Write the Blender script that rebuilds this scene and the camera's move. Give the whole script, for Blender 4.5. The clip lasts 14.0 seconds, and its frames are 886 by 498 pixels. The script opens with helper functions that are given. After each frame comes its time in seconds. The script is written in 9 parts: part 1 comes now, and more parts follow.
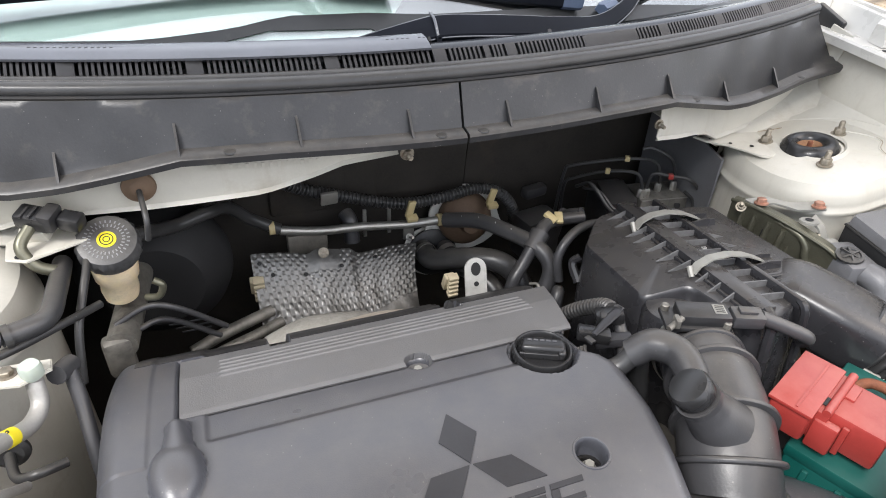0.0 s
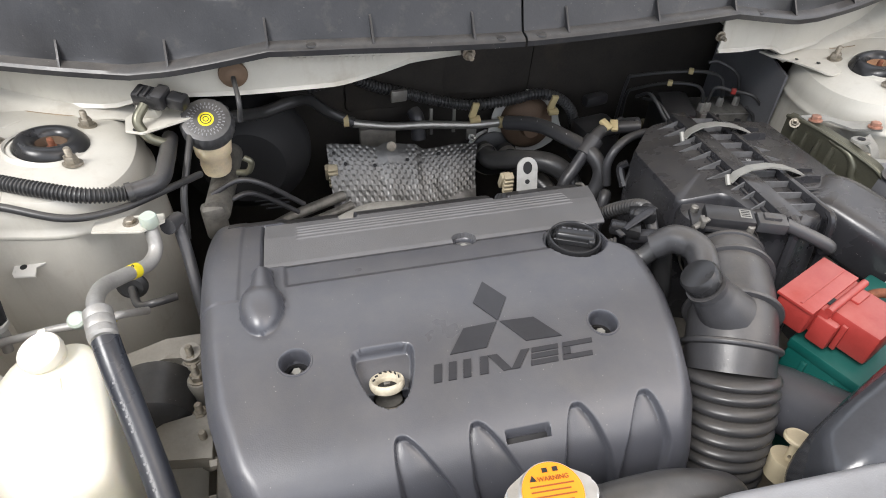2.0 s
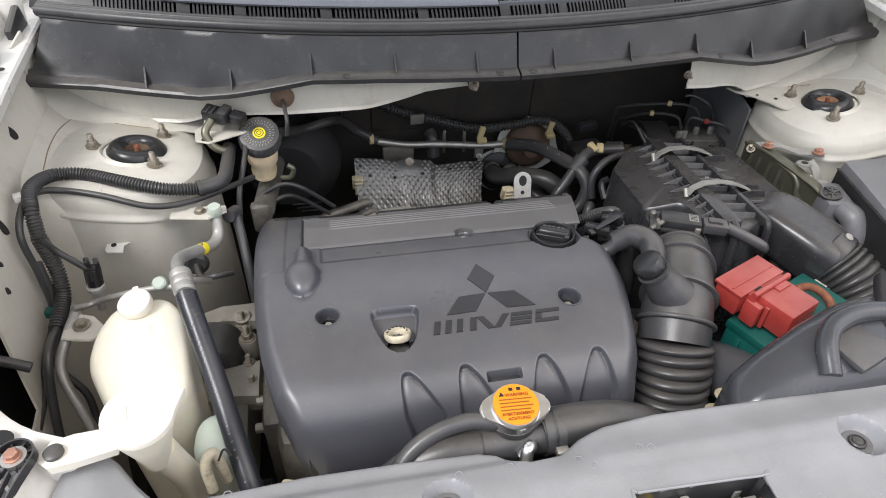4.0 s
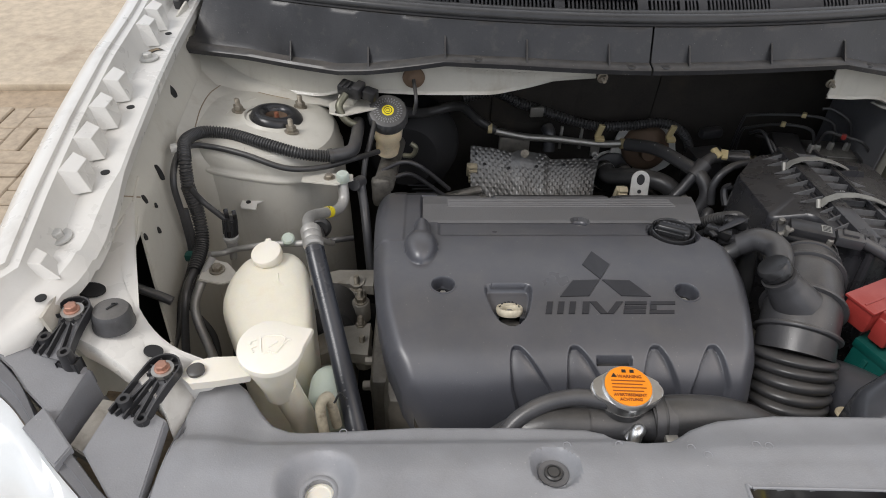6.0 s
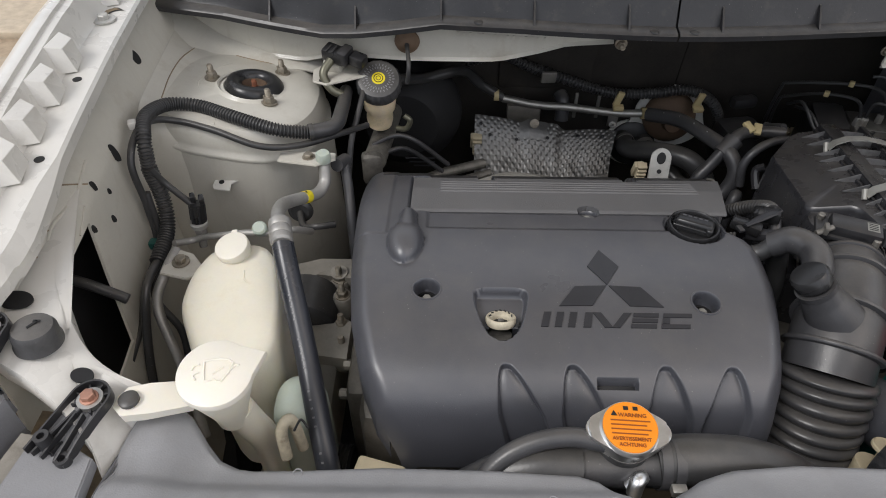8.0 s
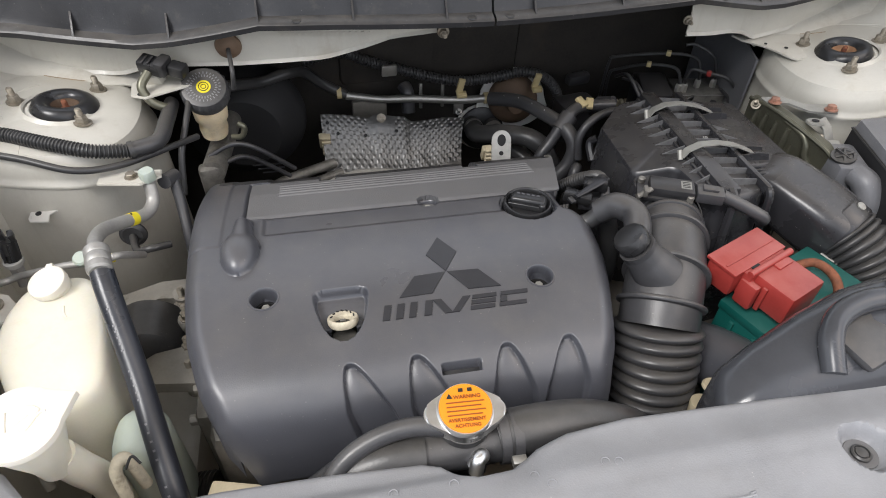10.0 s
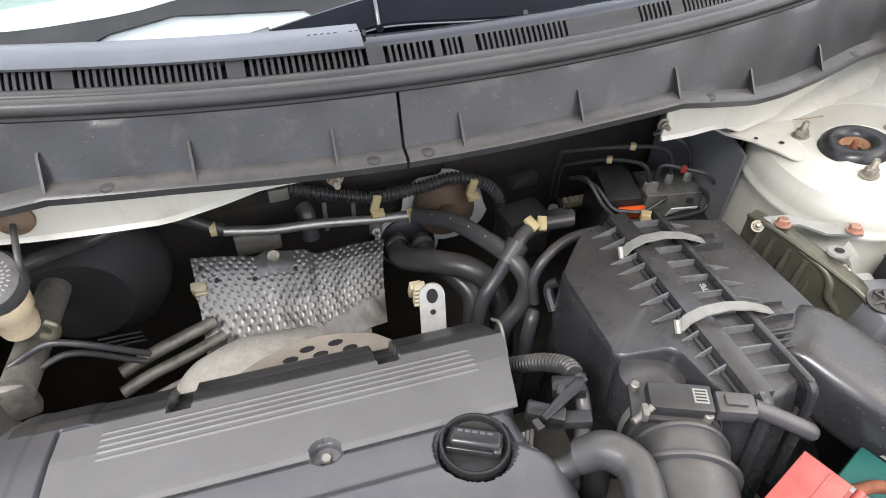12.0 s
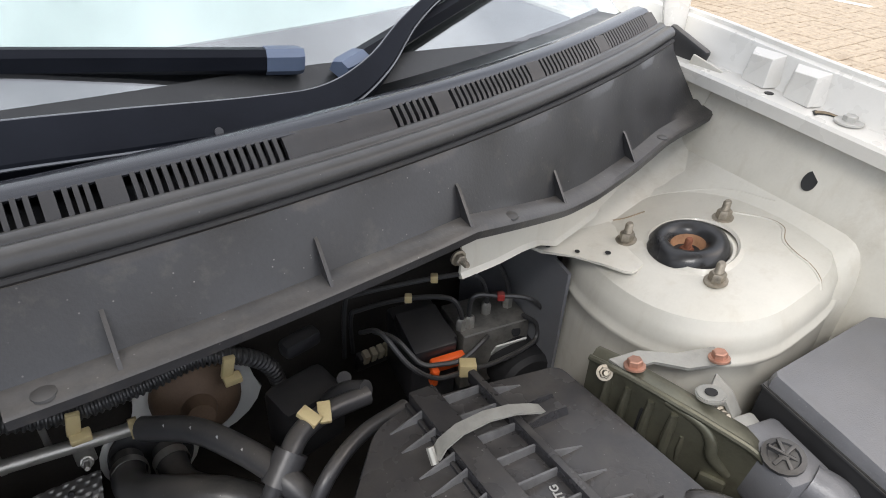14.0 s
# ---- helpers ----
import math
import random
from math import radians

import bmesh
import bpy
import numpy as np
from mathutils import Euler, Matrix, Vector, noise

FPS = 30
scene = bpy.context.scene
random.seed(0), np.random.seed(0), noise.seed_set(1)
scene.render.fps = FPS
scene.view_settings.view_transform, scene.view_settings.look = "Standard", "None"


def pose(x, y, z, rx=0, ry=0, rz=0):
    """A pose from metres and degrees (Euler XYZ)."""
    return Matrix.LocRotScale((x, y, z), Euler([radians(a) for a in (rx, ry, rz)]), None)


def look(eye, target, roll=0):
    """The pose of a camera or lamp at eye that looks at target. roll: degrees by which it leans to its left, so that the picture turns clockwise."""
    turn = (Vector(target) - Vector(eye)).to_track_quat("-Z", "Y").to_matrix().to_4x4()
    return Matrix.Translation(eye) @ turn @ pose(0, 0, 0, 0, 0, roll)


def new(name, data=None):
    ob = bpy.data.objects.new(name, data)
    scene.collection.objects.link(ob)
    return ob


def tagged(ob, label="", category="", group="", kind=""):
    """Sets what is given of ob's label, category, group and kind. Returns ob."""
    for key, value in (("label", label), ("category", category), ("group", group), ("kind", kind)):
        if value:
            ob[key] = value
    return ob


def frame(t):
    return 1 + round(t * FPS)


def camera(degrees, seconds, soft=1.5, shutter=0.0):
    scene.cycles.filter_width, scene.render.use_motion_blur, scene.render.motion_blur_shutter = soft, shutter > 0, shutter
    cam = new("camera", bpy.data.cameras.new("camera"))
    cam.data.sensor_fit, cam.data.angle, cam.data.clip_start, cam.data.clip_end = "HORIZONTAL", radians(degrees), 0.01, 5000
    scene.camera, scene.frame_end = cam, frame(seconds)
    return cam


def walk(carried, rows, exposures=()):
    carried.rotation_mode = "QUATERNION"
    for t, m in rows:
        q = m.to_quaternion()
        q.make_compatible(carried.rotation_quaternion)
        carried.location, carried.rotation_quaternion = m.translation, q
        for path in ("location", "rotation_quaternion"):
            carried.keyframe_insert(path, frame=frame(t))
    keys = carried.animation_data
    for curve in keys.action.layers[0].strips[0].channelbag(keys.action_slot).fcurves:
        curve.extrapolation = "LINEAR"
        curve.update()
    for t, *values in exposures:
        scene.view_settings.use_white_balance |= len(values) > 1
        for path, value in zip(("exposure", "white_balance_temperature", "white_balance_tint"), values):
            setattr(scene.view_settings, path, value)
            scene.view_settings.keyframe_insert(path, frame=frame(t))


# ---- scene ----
cam = camera(69.4, 14.0, soft=1.0)
PATH = [
    (0, (-0.267, -0.568, 1.388), (0.357, 0.953, 0.249), 2.9),
    (0.5, (-0.27, -0.584, 1.386), (0.189, 0.845, 0.065), 2.8),
    (1, (-0.254, -0.618, 1.412), (0.118, 0.803, 0.055), 1.9),
    (1.5, (-0.241, -0.645, 1.411), (0.127, 0.773, 0.05), 2.0),
    (2, (-0.269, -0.655, 1.419), (0.097, 0.769, 0.063), 1.8),
    (2.2, (-0.281, -0.664, 1.429), (0.066, 0.756, 0.064), 1.4),
    (4.3, (-0.287, -0.836, 1.501), (0.016, 0.666, 0.216), 2.2),
    (4.5, (-0.291, -0.852, 1.503), (-0.013, 0.656, 0.218), 2.1),
    (5, (-0.303, -0.872, 1.502), (-0.099, 0.649, 0.22), 1.8),
    (5.5, (-0.323, -0.861, 1.491), (-0.204, 0.671, 0.21), 1.6),
    (6, (-0.325, -0.841, 1.476), (-0.274, 0.696, 0.197), 1.2),
    (6.5, (-0.334, -0.812, 1.46), (-0.322, 0.7, 0.151), 1.0),
    (7, (-0.337, -0.78, 1.455), (-0.344, 0.682, 0.091), 0.8),
    (7.5, (-0.318, -0.753, 1.456), (-0.333, 0.688, 0.07), 0.5),
    (8, (-0.285, -0.737, 1.456), (-0.3, 0.694, 0.059), 0.4),
    (8.5, (-0.244, -0.735, 1.46), (-0.235, 0.69, 0.057), 0.2),
    (9, (-0.219, -0.742, 1.462), (-0.115, 0.678, 0.058), 0.5),
    (9.2, (-0.214, -0.746, 1.463), (-0.064, 0.671, 0.06), 0.8),
    (11.3, (-0.221, -0.616, 1.426), (0.169, 0.758, 0.026), 1.5),
    (11.5, (-0.21, -0.569, 1.424), (0.191, 0.806, 0.029), 1.3),
    (12, (-0.114, -0.432, 1.423), (0.339, 0.956, 0.057), 1.7),
    (12.5, (-0.009, -0.414, 1.43), (0.587, 1.02, 0.169), 2.1),
    (13, (0.066, -0.402, 1.433), (0.843, 1.027, 0.269), 2.6),
    (13.5, (0.068, -0.335, 1.395), (0.979, 1.049, 0.276), 3.0),
    (14, (0.053, -0.257, 1.335), (1.009, 1.103, 0.223), 3.0),
]
walk(cam, [(t, look(eye, target, roll)) for t, eye, target, roll in PATH], [(t, e, 6420, 11) for t, e in ((0.0, 1.82), (0.5, 2.19), (1.0, 1.81), (1.5, 1.67), (2.2, 1.67), (4.5, 1.22), (5.0, 1.01), (6.0, 0.77), (7.0, 0.63), (7.5, 0.64), (8.5, 0.85), (9.0, 1.04), (11.5, 1.84), (12.0, 2.15), (12.5, 1.91), (13.0, 1.37), (13.5, 1.07), (14.0, 1.51))])

# ---- light ----
world = bpy.data.worlds.new("sky")
scene.world = world
world.use_nodes = True
wn, wl = world.node_tree.nodes, world.node_tree.links
sky = wn.new("ShaderNodeTexSky")
sky.sky_type, sky.sun_disc = "NISHITA", False
sky.sun_elevation, sky.sun_rotation = radians(52), radians(123)
sky.air_density, sky.dust_density, sky.ozone_density = 1.0, 4.0, 1.0
wn["Background"].inputs["Strength"].default_value = 0.13
cloud = wn.new("ShaderNodeTexNoise")
cloud.inputs["Scale"].default_value, cloud.inputs["Detail"].default_value = 3.0, 6.0
tone = wn.new("ShaderNodeMapRange")
tone.inputs[1].default_value, tone.inputs[2].default_value, tone.inputs[3].default_value, tone.inputs[4].default_value = 0.32, 0.68, 3.0, 6.6
wl.new(wn.new("ShaderNodeTexCoord").outputs["Generated"], cloud.inputs["Vector"])
wl.new(cloud.outputs["Fac"], tone.inputs[0])
veil = wn.new("ShaderNodeMix")
veil.data_type = "RGBA"
veil.inputs[0].default_value = 0.75
wl.new(sky.outputs[0], veil.inputs[6])
tint = wn.new("ShaderNodeVectorMath")
tint.operation = "SCALE"
tint.inputs[0].default_value = (0.95, 0.97, 1.0)
wl.new(tone.outputs[0], tint.inputs["Scale"])
wl.new(tint.outputs[0], veil.inputs[7])
wl.new(veil.outputs[2], wn["Background"].inputs["Color"])
sun = new("sun", bpy.data.lights.new("sun", "SUN"))
sun.data.energy, sun.data.angle, sun.data.color = 1.2, radians(22), (1.0, 0.97, 0.93)
sun.matrix_world = look((-1.7, -1.1, 3.6), (0, 0, 1))

# ---- materials ----


def mat(name, color, rough=0.5, metal=0.0, vary=0.12, scale=18.0, bump=0.0, grain=400.0, dirt=None, dirt_amount=0.35, dirt_scale=6.0, coat=0.0, spec=0.5, sss=0.0, dust=None, dust_amount=0.3, speck=0.0, streak=0.0):
    """A procedural surface: colour varied at two scales, fine relief, stains and dust."""
    m = bpy.data.materials.new(name)
    m.use_nodes = True
    n, l = m.node_tree.nodes, m.node_tree.links
    b = n["Principled BSDF"]
    b.inputs["Metallic"].default_value = metal
    b.inputs["Specular IOR Level"].default_value = spec
    b.inputs["Coat Weight"].default_value = coat
    if sss:
        b.inputs["Subsurface Weight"].default_value = sss
        b.inputs["Subsurface Radius"].default_value = (0.02, 0.015, 0.008)
    tc = n.new("ShaderNodeTexCoord")

    def tex(sc, det=4.0, rgh=0.6):
        t = n.new("ShaderNodeTexNoise")
        t.inputs["Scale"].default_value, t.inputs["Detail"].default_value, t.inputs["Roughness"].default_value = sc, det, rgh
        l.new(tc.outputs["Object"], t.inputs["Vector"])
        return t.outputs["Fac"]

    def ramp(src, lo, hi, a=0.0, c=1.0):
        r = n.new("ShaderNodeMapRange")
        r.inputs[1].default_value, r.inputs[2].default_value, r.inputs[3].default_value, r.inputs[4].default_value = lo, hi, a, c
        l.new(src, r.inputs[0])
        return r.outputs[0]

    def mix(fac, a, c):
        x = n.new("ShaderNodeMix")
        x.data_type = "RGBA"
        if isinstance(fac, float):
            x.inputs[0].default_value = fac
        else:
            l.new(fac, x.inputs[0])
        for sock, v in ((x.inputs[6], a), (x.inputs[7], c)):
            if isinstance(v, tuple):
                sock.default_value = (*v, 1)
            else:
                l.new(v, sock)
        return x.outputs[2]

    big = tex(scale)
    fine = tex(grain, 2.0)
    dark = tuple(c * (1 - vary) for c in color)
    light = tuple(min(1, c * (1 + vary)) for c in color)
    col = mix(ramp(big, 0.3, 0.7), dark, light)
    col = mix(ramp(fine, 0.35, 0.75, 0.0, 0.35), col, tuple(min(1, c * (1 + 1.2 * vary)) for c in color))
    rmix = ramp(big, 0.3, 0.7, max(0.03, rough - 0.07), min(1, rough + 0.07))
    if dirt:
        st = ramp(tex(dirt_scale, 7.0, 0.68), 0.56, 0.74, 0.0, dirt_amount)
        col = mix(st, col, dirt)
    if dust:
        g = n.new("ShaderNodeNewGeometry")
        sep = n.new("ShaderNodeSeparateXYZ")
        l.new(g.outputs["Normal"], sep.inputs[0])
        up = ramp(sep.outputs[2], 0.55, 0.98)
        mul = n.new("ShaderNodeMath")
        mul.operation = "MULTIPLY"
        l.new(up, mul.inputs[0])
        l.new(ramp(tex(30.0, 8.0, 0.7), 0.3, 0.75, 0.25 * dust_amount, dust_amount), mul.inputs[1])
        col = mix(mul.outputs[0], col, dust)
    if streak:
        # run-down marks, long in the upright direction
        mp = n.new("ShaderNodeMapping")
        mp.inputs["Scale"].default_value = (1.0, 1.0, 0.16)
        l.new(tc.outputs["Object"], mp.inputs["Vector"])
        sn = n.new("ShaderNodeTexNoise")
        sn.inputs["Scale"].default_value, sn.inputs["Detail"].default_value, sn.inputs["Roughness"].default_value = 55.0, 5.0, 0.65
        l.new(mp.outputs[0], sn.inputs["Vector"])
        col = mix(ramp(sn.outputs["Fac"], 0.54, 0.74, 0.0, streak), col, (0.33, 0.275, 0.2))
    if speck:
        # fine pale specks
        vor = n.new("ShaderNodeTexVoronoi")
        vor.inputs["Scale"].default_value = 170.0
        l.new(tc.outputs["Object"], vor.inputs["Vector"])
        dot = ramp(vor.outputs["Distance"], 0.05, 0.11, speck, 0.0)
        some = n.new("ShaderNodeMath")
        some.operation = "MULTIPLY"
        l.new(dot, some.inputs[0])
        l.new(ramp(tex(60.0, 3.0), 0.48, 0.62), some.inputs[1])
        col = mix(some.outputs[0], col, (0.5, 0.48, 0.44))
    l.new(col, b.inputs["Base Color"])
    l.new(rmix, b.inputs["Roughness"])
    if bump:
        bp = n.new("ShaderNodeBump")
        bp.inputs["Strength"].default_value, bp.inputs["Distance"].default_value = bump, 0.0008
        l.new(fine, bp.inputs["Height"])
        l.new(bp.outputs[0], b.inputs["Normal"])
    return m


GRIME = (0.16, 0.12, 0.075)
DUST = (0.2, 0.18, 0.15)
M = dict(
    paint=mat("white_paint", (0.635, 0.62, 0.58), 0.3, vary=0.04, dirt=GRIME, dirt_amount=0.35, coat=0.3),
    apron=mat("apron_paint", (0.535, 0.515, 0.456), 0.4, vary=0.07, dirt=(0.24, 0.19, 0.13), dirt_amount=0.5, dirt_scale=9, coat=0.2, streak=0.2),
    cover=mat("cover_plastic", (0.060, 0.062, 0.072), 0.34, vary=0.14, scale=9, bump=0.16, grain=900, spec=0.75, dust=DUST, dust_amount=0.22, speck=0.35, dirt=(0.105, 0.10, 0.095), dirt_amount=0.3, dirt_scale=16),
    gloss=mat("inset_plastic", (0.030, 0.030, 0.033), 0.34, spec=0.4, vary=0.15),
    capblack=mat("cap_plastic", (0.02, 0.02, 0.021), 0.3, vary=0.15),
    insert=mat("insert_plastic", (0.118, 0.118, 0.122), 0.45, vary=0.1, bump=0.3, grain=700, dust=DUST, dust_amount=0.2),
    lidgloss=mat("satin_lid", (0.10, 0.105, 0.12), 0.14, vary=0.1, spec=0.9),
    shelf=mat("cowl_shelf", (0.018, 0.019, 0.023), 0.13, vary=0.1, spec=0.6),
    dash=mat("dashboard_pad", (0.03, 0.03, 0.033), 0.7, vary=0.1, bump=0.3),
    pale_sheet=mat("sky_reflection_sheet", (0.30, 0.37, 0.37), 0.5, vary=0.12, scale=5),
    tankblack=mat("glossy_black_plastic", (0.045, 0.047, 0.053), 0.22, vary=0.15, bump=0.05),
    frit=mat("black_band", (0.012, 0.013, 0.014), 0.35, spec=0.4, vary=0.3, dirt=(0.06, 0.06, 0.055), dirt_amount=0.5, dirt_scale=40),
    black=mat("black_plastic", (0.024, 0.024, 0.026), 0.36, vary=0.2, bump=0.12, dust=DUST, dust_amount=0.14),
    airbox=mat("airbox_plastic", (0.026, 0.026, 0.029), 0.27, spec=0.54, vary=0.25, bump=0.12, dust=DUST, dust_amount=0.22, speck=0.5),
    cowl=mat("cowl_plastic", (0.026, 0.026, 0.028), 0.36, vary=0.25, bump=0.2, dust=(0.24, 0.215, 0.18), dust_amount=0.36, dirt=(0.085, 0.078, 0.065), dirt_amount=0.5, dirt_scale=38, speck=0.3),
    shroud=mat("shroud_plastic", (0.252, 0.256, 0.268), 0.48, vary=0.12, bump=0.3, grain=700, dust=DUST, dust_amount=0.22, speck=0.5),
    rubber=mat("rubber", (0.034, 0.034, 0.035), 0.36, vary=0.3, bump=0.15, dust=DUST, dust_amount=0.3, speck=0.3),
    hose=mat("grey_rubber", (0.044, 0.044, 0.047), 0.36, vary=0.2, bump=0.15, dust=DUST, dust_amount=0.35, speck=0.3),
    # Near-black; parts for holes and recesses use it in place of shadow
    dark=mat("near_black", (0.012, 0.012, 0.013), 0.7, vary=0.4, dirt=(0.035, 0.028, 0.02), dirt_amount=0.6),
    firewall=mat("firewall_pad", (0.030, 0.026, 0.022), 0.8, vary=0.4, bump=0.4, grain=250, dirt=(0.08, 0.058, 0.04), dirt_amount=0.6, dirt_scale=4),
    foil=mat("aluminium_foil", (0.205, 0.203, 0.196), 0.47, 0.92, vary=0.15, scale=40, dirt=(0.14, 0.12, 0.09), dirt_amount=0.55, dirt_scale=14),
    alu=mat("cast_aluminium", (0.38, 0.37, 0.35), 0.52, 0.6, vary=0.2, bump=0.3, grain=300, dirt=GRIME, dirt_amount=0.5),
    block=mat("engine_casting", (0.2, 0.185, 0.16), 0.6, 0.6, vary=0.35, bump=0.4, grain=200, dirt=(0.05, 0.04, 0.03), dirt_amount=0.7),
    clipm=mat("bare_spring_steel", (0.3, 0.295, 0.27), 0.5, 0.35, vary=0.15, scale=60),
    steel=mat("zinc_steel", (0.44, 0.43, 0.40), 0.45, 0.85, vary=0.2, dirt=(0.2, 0.13, 0.07), dirt_amount=0.5, dirt_scale=40),
    nut=mat("weathered_nut", (0.3, 0.27, 0.22), 0.55, 0.8, vary=0.3, scale=150, bump=0.3, dirt=(0.16, 0.09, 0.05), dirt_amount=0.7, dirt_scale=60),
    dull=mat("grimy_casting", (0.22, 0.21, 0.19), 0.6, 0.7, vary=0.35, scale=60, bump=0.4, grain=250, dirt=(0.05, 0.04, 0.03), dirt_amount=0.8, dirt_scale=30),
    palegreen=mat("pale_green_plastic", (0.42, 0.47, 0.41), 0.4, vary=0.08, sss=0.2),
    chrome=mat("polished_steel", (0.8, 0.8, 0.79), 0.32, 1.0, vary=0.08, scale=60),
    rust=mat("rusty_steel", (0.2, 0.075, 0.04), 0.75, 0.3, vary=0.35, scale=120, bump=0.5),
    redbolt=mat("copper_plated_bolt", (0.4, 0.22, 0.16), 0.5, 0.6, vary=0.25, scale=90),
    olive=mat("zinc_bracket", (0.135, 0.132, 0.098), 0.36, 0.6, vary=0.3, dirt=(0.07, 0.06, 0.04), dirt_amount=0.6, dirt_scale=20),
    tank=mat("milky_plastic", (0.72, 0.685, 0.575), 0.38, vary=0.06, sss=0.3, dirt=(0.45, 0.35, 0.19), dirt_amount=0.4, dirt_scale=9),
    lid=mat("ivory_plastic", (0.76, 0.725, 0.635), 0.42, vary=0.03, sss=0.2, dirt=(0.4, 0.33, 0.22), dirt_amount=0.12),
    amber=mat("stained_plastic", (0.74, 0.62, 0.43), 0.35, vary=0.25, scale=30, sss=0.3),
    red=mat("red_plastic", (0.32, 0.038, 0.032), 0.42, vary=0.15, scale=30, dust=(0.34, 0.19, 0.165), dust_amount=0.45),
    green=mat("green_plastic", (0.004, 0.075, 0.064), 0.42, vary=0.15, dust=(0.1, 0.2, 0.17), dust_amount=0.15),
    orange=mat("orange_label", (0.8, 0.25, 0.008), 0.5, vary=0.03),
    yellow=mat("yellow_label", (0.75, 0.62, 0.02), 0.5, vary=0.05),
    tagm=mat("yellowish_clip", (0.5, 0.41, 0.22), 0.5, vary=0.15),
    beige=mat("beige_plastic", (0.52, 0.45, 0.31), 0.5, vary=0.12),
    ash=mat("ashy_casting", (0.27, 0.26, 0.235), 0.85, vary=0.2, scale=50, bump=0.5, grain=200, dirt=(0.15, 0.13, 0.10), dirt_amount=0.5, dirt_scale=20),
    flange=mat("heat_tinted_steel", (0.26, 0.23, 0.195), 0.7, 0.1, vary=0.2, dirt=(0.12, 0.08, 0.05), dirt_amount=0.5),
    # Black for print; hole discs use it in place of shadow
    ink=mat("flat_black", (0.01, 0.01, 0.01), 0.6),
    paleink=mat("white_print", (0.36, 0.36, 0.35), 0.6),
    whitelabel=mat("paper_label", (0.7, 0.7, 0.66), 0.6, vary=0.06),
    vivid=mat("orange_connector", (0.8, 0.12, 0.02), 0.45),
    wiper=mat("wiper_black", (0.006, 0.007, 0.010), 0.42, vary=0.2, spec=0.05),
    edge=mat("bright_edge_black", (0.06, 0.065, 0.075), 0.18, vary=0.1, spec=0.9),
    grimeline=mat("grimy_seam", (0.22, 0.17, 0.11), 0.8, vary=0.4, scale=80),
    blue=mat("blue_grey_plastic", (0.055, 0.075, 0.12), 0.45),
    cup=mat("rusty_mount_cup", (0.36, 0.2, 0.11), 0.7, vary=0.3, scale=90, bump=0.3),
    brown=mat("brown_rubber", (0.13, 0.085, 0.055), 0.7, vary=0.3, bump=0.3),
    stone=mat("paver_stone", (0.34, 0.275, 0.20), 0.85, vary=0.25, scale=25, bump=0.6, grain=180, dirt=(0.13, 0.09, 0.055), dirt_amount=0.6, dirt_scale=3),
    soil=mat("sandy_joint", (0.31, 0.24, 0.165), 0.95, vary=0.3, bump=0.5, grain=120, dirt=(0.1, 0.07, 0.045), dirt_amount=0.6, dirt_scale=1.2),
    slab=mat("stained_concrete", (0.42, 0.35, 0.26), 0.9, vary=0.2, bump=0.4, grain=100, dirt=(0.16, 0.11, 0.07), dirt_amount=0.7, dirt_scale=2),
    line=mat("road_paint", (0.75, 0.73, 0.68), 0.7, vary=0.1, dirt=(0.3, 0.24, 0.16), dirt_amount=0.5),
    tyre=mat("tyre_rubber", (0.02, 0.02, 0.02), 0.75, vary=0.3, bump=0.4),
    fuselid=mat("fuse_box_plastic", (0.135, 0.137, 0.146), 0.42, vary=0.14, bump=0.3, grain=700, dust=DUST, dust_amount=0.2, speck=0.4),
    ribedge=mat("worn_lit_rib_plastic", (0.12, 0.12, 0.122), 0.35, vary=0.3, scale=90),
    zinc=mat("dull_zinc", (0.46, 0.455, 0.43), 0.5, 0.3, vary=0.15, scale=60, dirt=(0.2, 0.17, 0.12), dirt_amount=0.4, dirt_scale=40),
    capgrey=mat("greyed_cap_plastic", (0.060, 0.060, 0.062), 0.42, vary=0.25, scale=60, bump=0.3, dust=DUST, dust_amount=0.45, speck=0.6),
    castarm=mat("dusty_casting", (0.28, 0.262, 0.228), 0.62, 0.25, vary=0.2, bump=0.3, grain=260, dirt=(0.1, 0.08, 0.055), dirt_amount=0.6, dirt_scale=30),
    labelink=mat("brown_print", (0.24, 0.06, 0.008), 0.6),
    ivory=mat("aged_ivory_plastic", (0.50, 0.45, 0.34), 0.5, vary=0.22, scale=120, dirt=(0.16, 0.12, 0.08), dirt_amount=0.8, dirt_scale=70),
    achose=mat("blue_black_rubber", (0.026, 0.029, 0.037), 0.3, vary=0.15, bump=0.1, dust=DUST, dust_amount=0.15),
    lens=mat("headlamp_plastic", (0.6, 0.62, 0.62), 0.15, vary=0.05, coat=0.6),
)


def glass(name):
    m = bpy.data.materials.new(name)
    m.use_nodes = True
    b = m.node_tree.nodes["Principled BSDF"]
    b.inputs["Base Color"].default_value = (0.75, 0.82, 0.8, 1)
    b.inputs["Roughness"].default_value = 0.0
    b.inputs["IOR"].default_value = 2.6
    b.inputs["Transmission Weight"].default_value = 1.0
    return m


M["glass"] = glass("windscreen_glass")

# ---- mesh helpers ----


def thing(name, base, label, category, group="", kind=""):
    """An Empty at the base of a thing with parts."""
    ob = new(name)
    ob.empty_display_size = 0.02
    ob.location = base
    return tagged(ob, label, category, group, kind)


def finish(bm, smooth):
    bmesh.ops.recalc_face_normals(bm, faces=bm.faces)
    if smooth:
        c = math.cos(radians(smooth))
        for f in bm.faces:
            f.smooth = True
        for e in bm.edges:
            if len(e.link_faces) == 2:
                e.smooth = e.link_faces[0].normal.dot(e.link_faces[1].normal) > c


def root_of(ob):
    while ob.parent:
        ob = ob.parent
    return ob


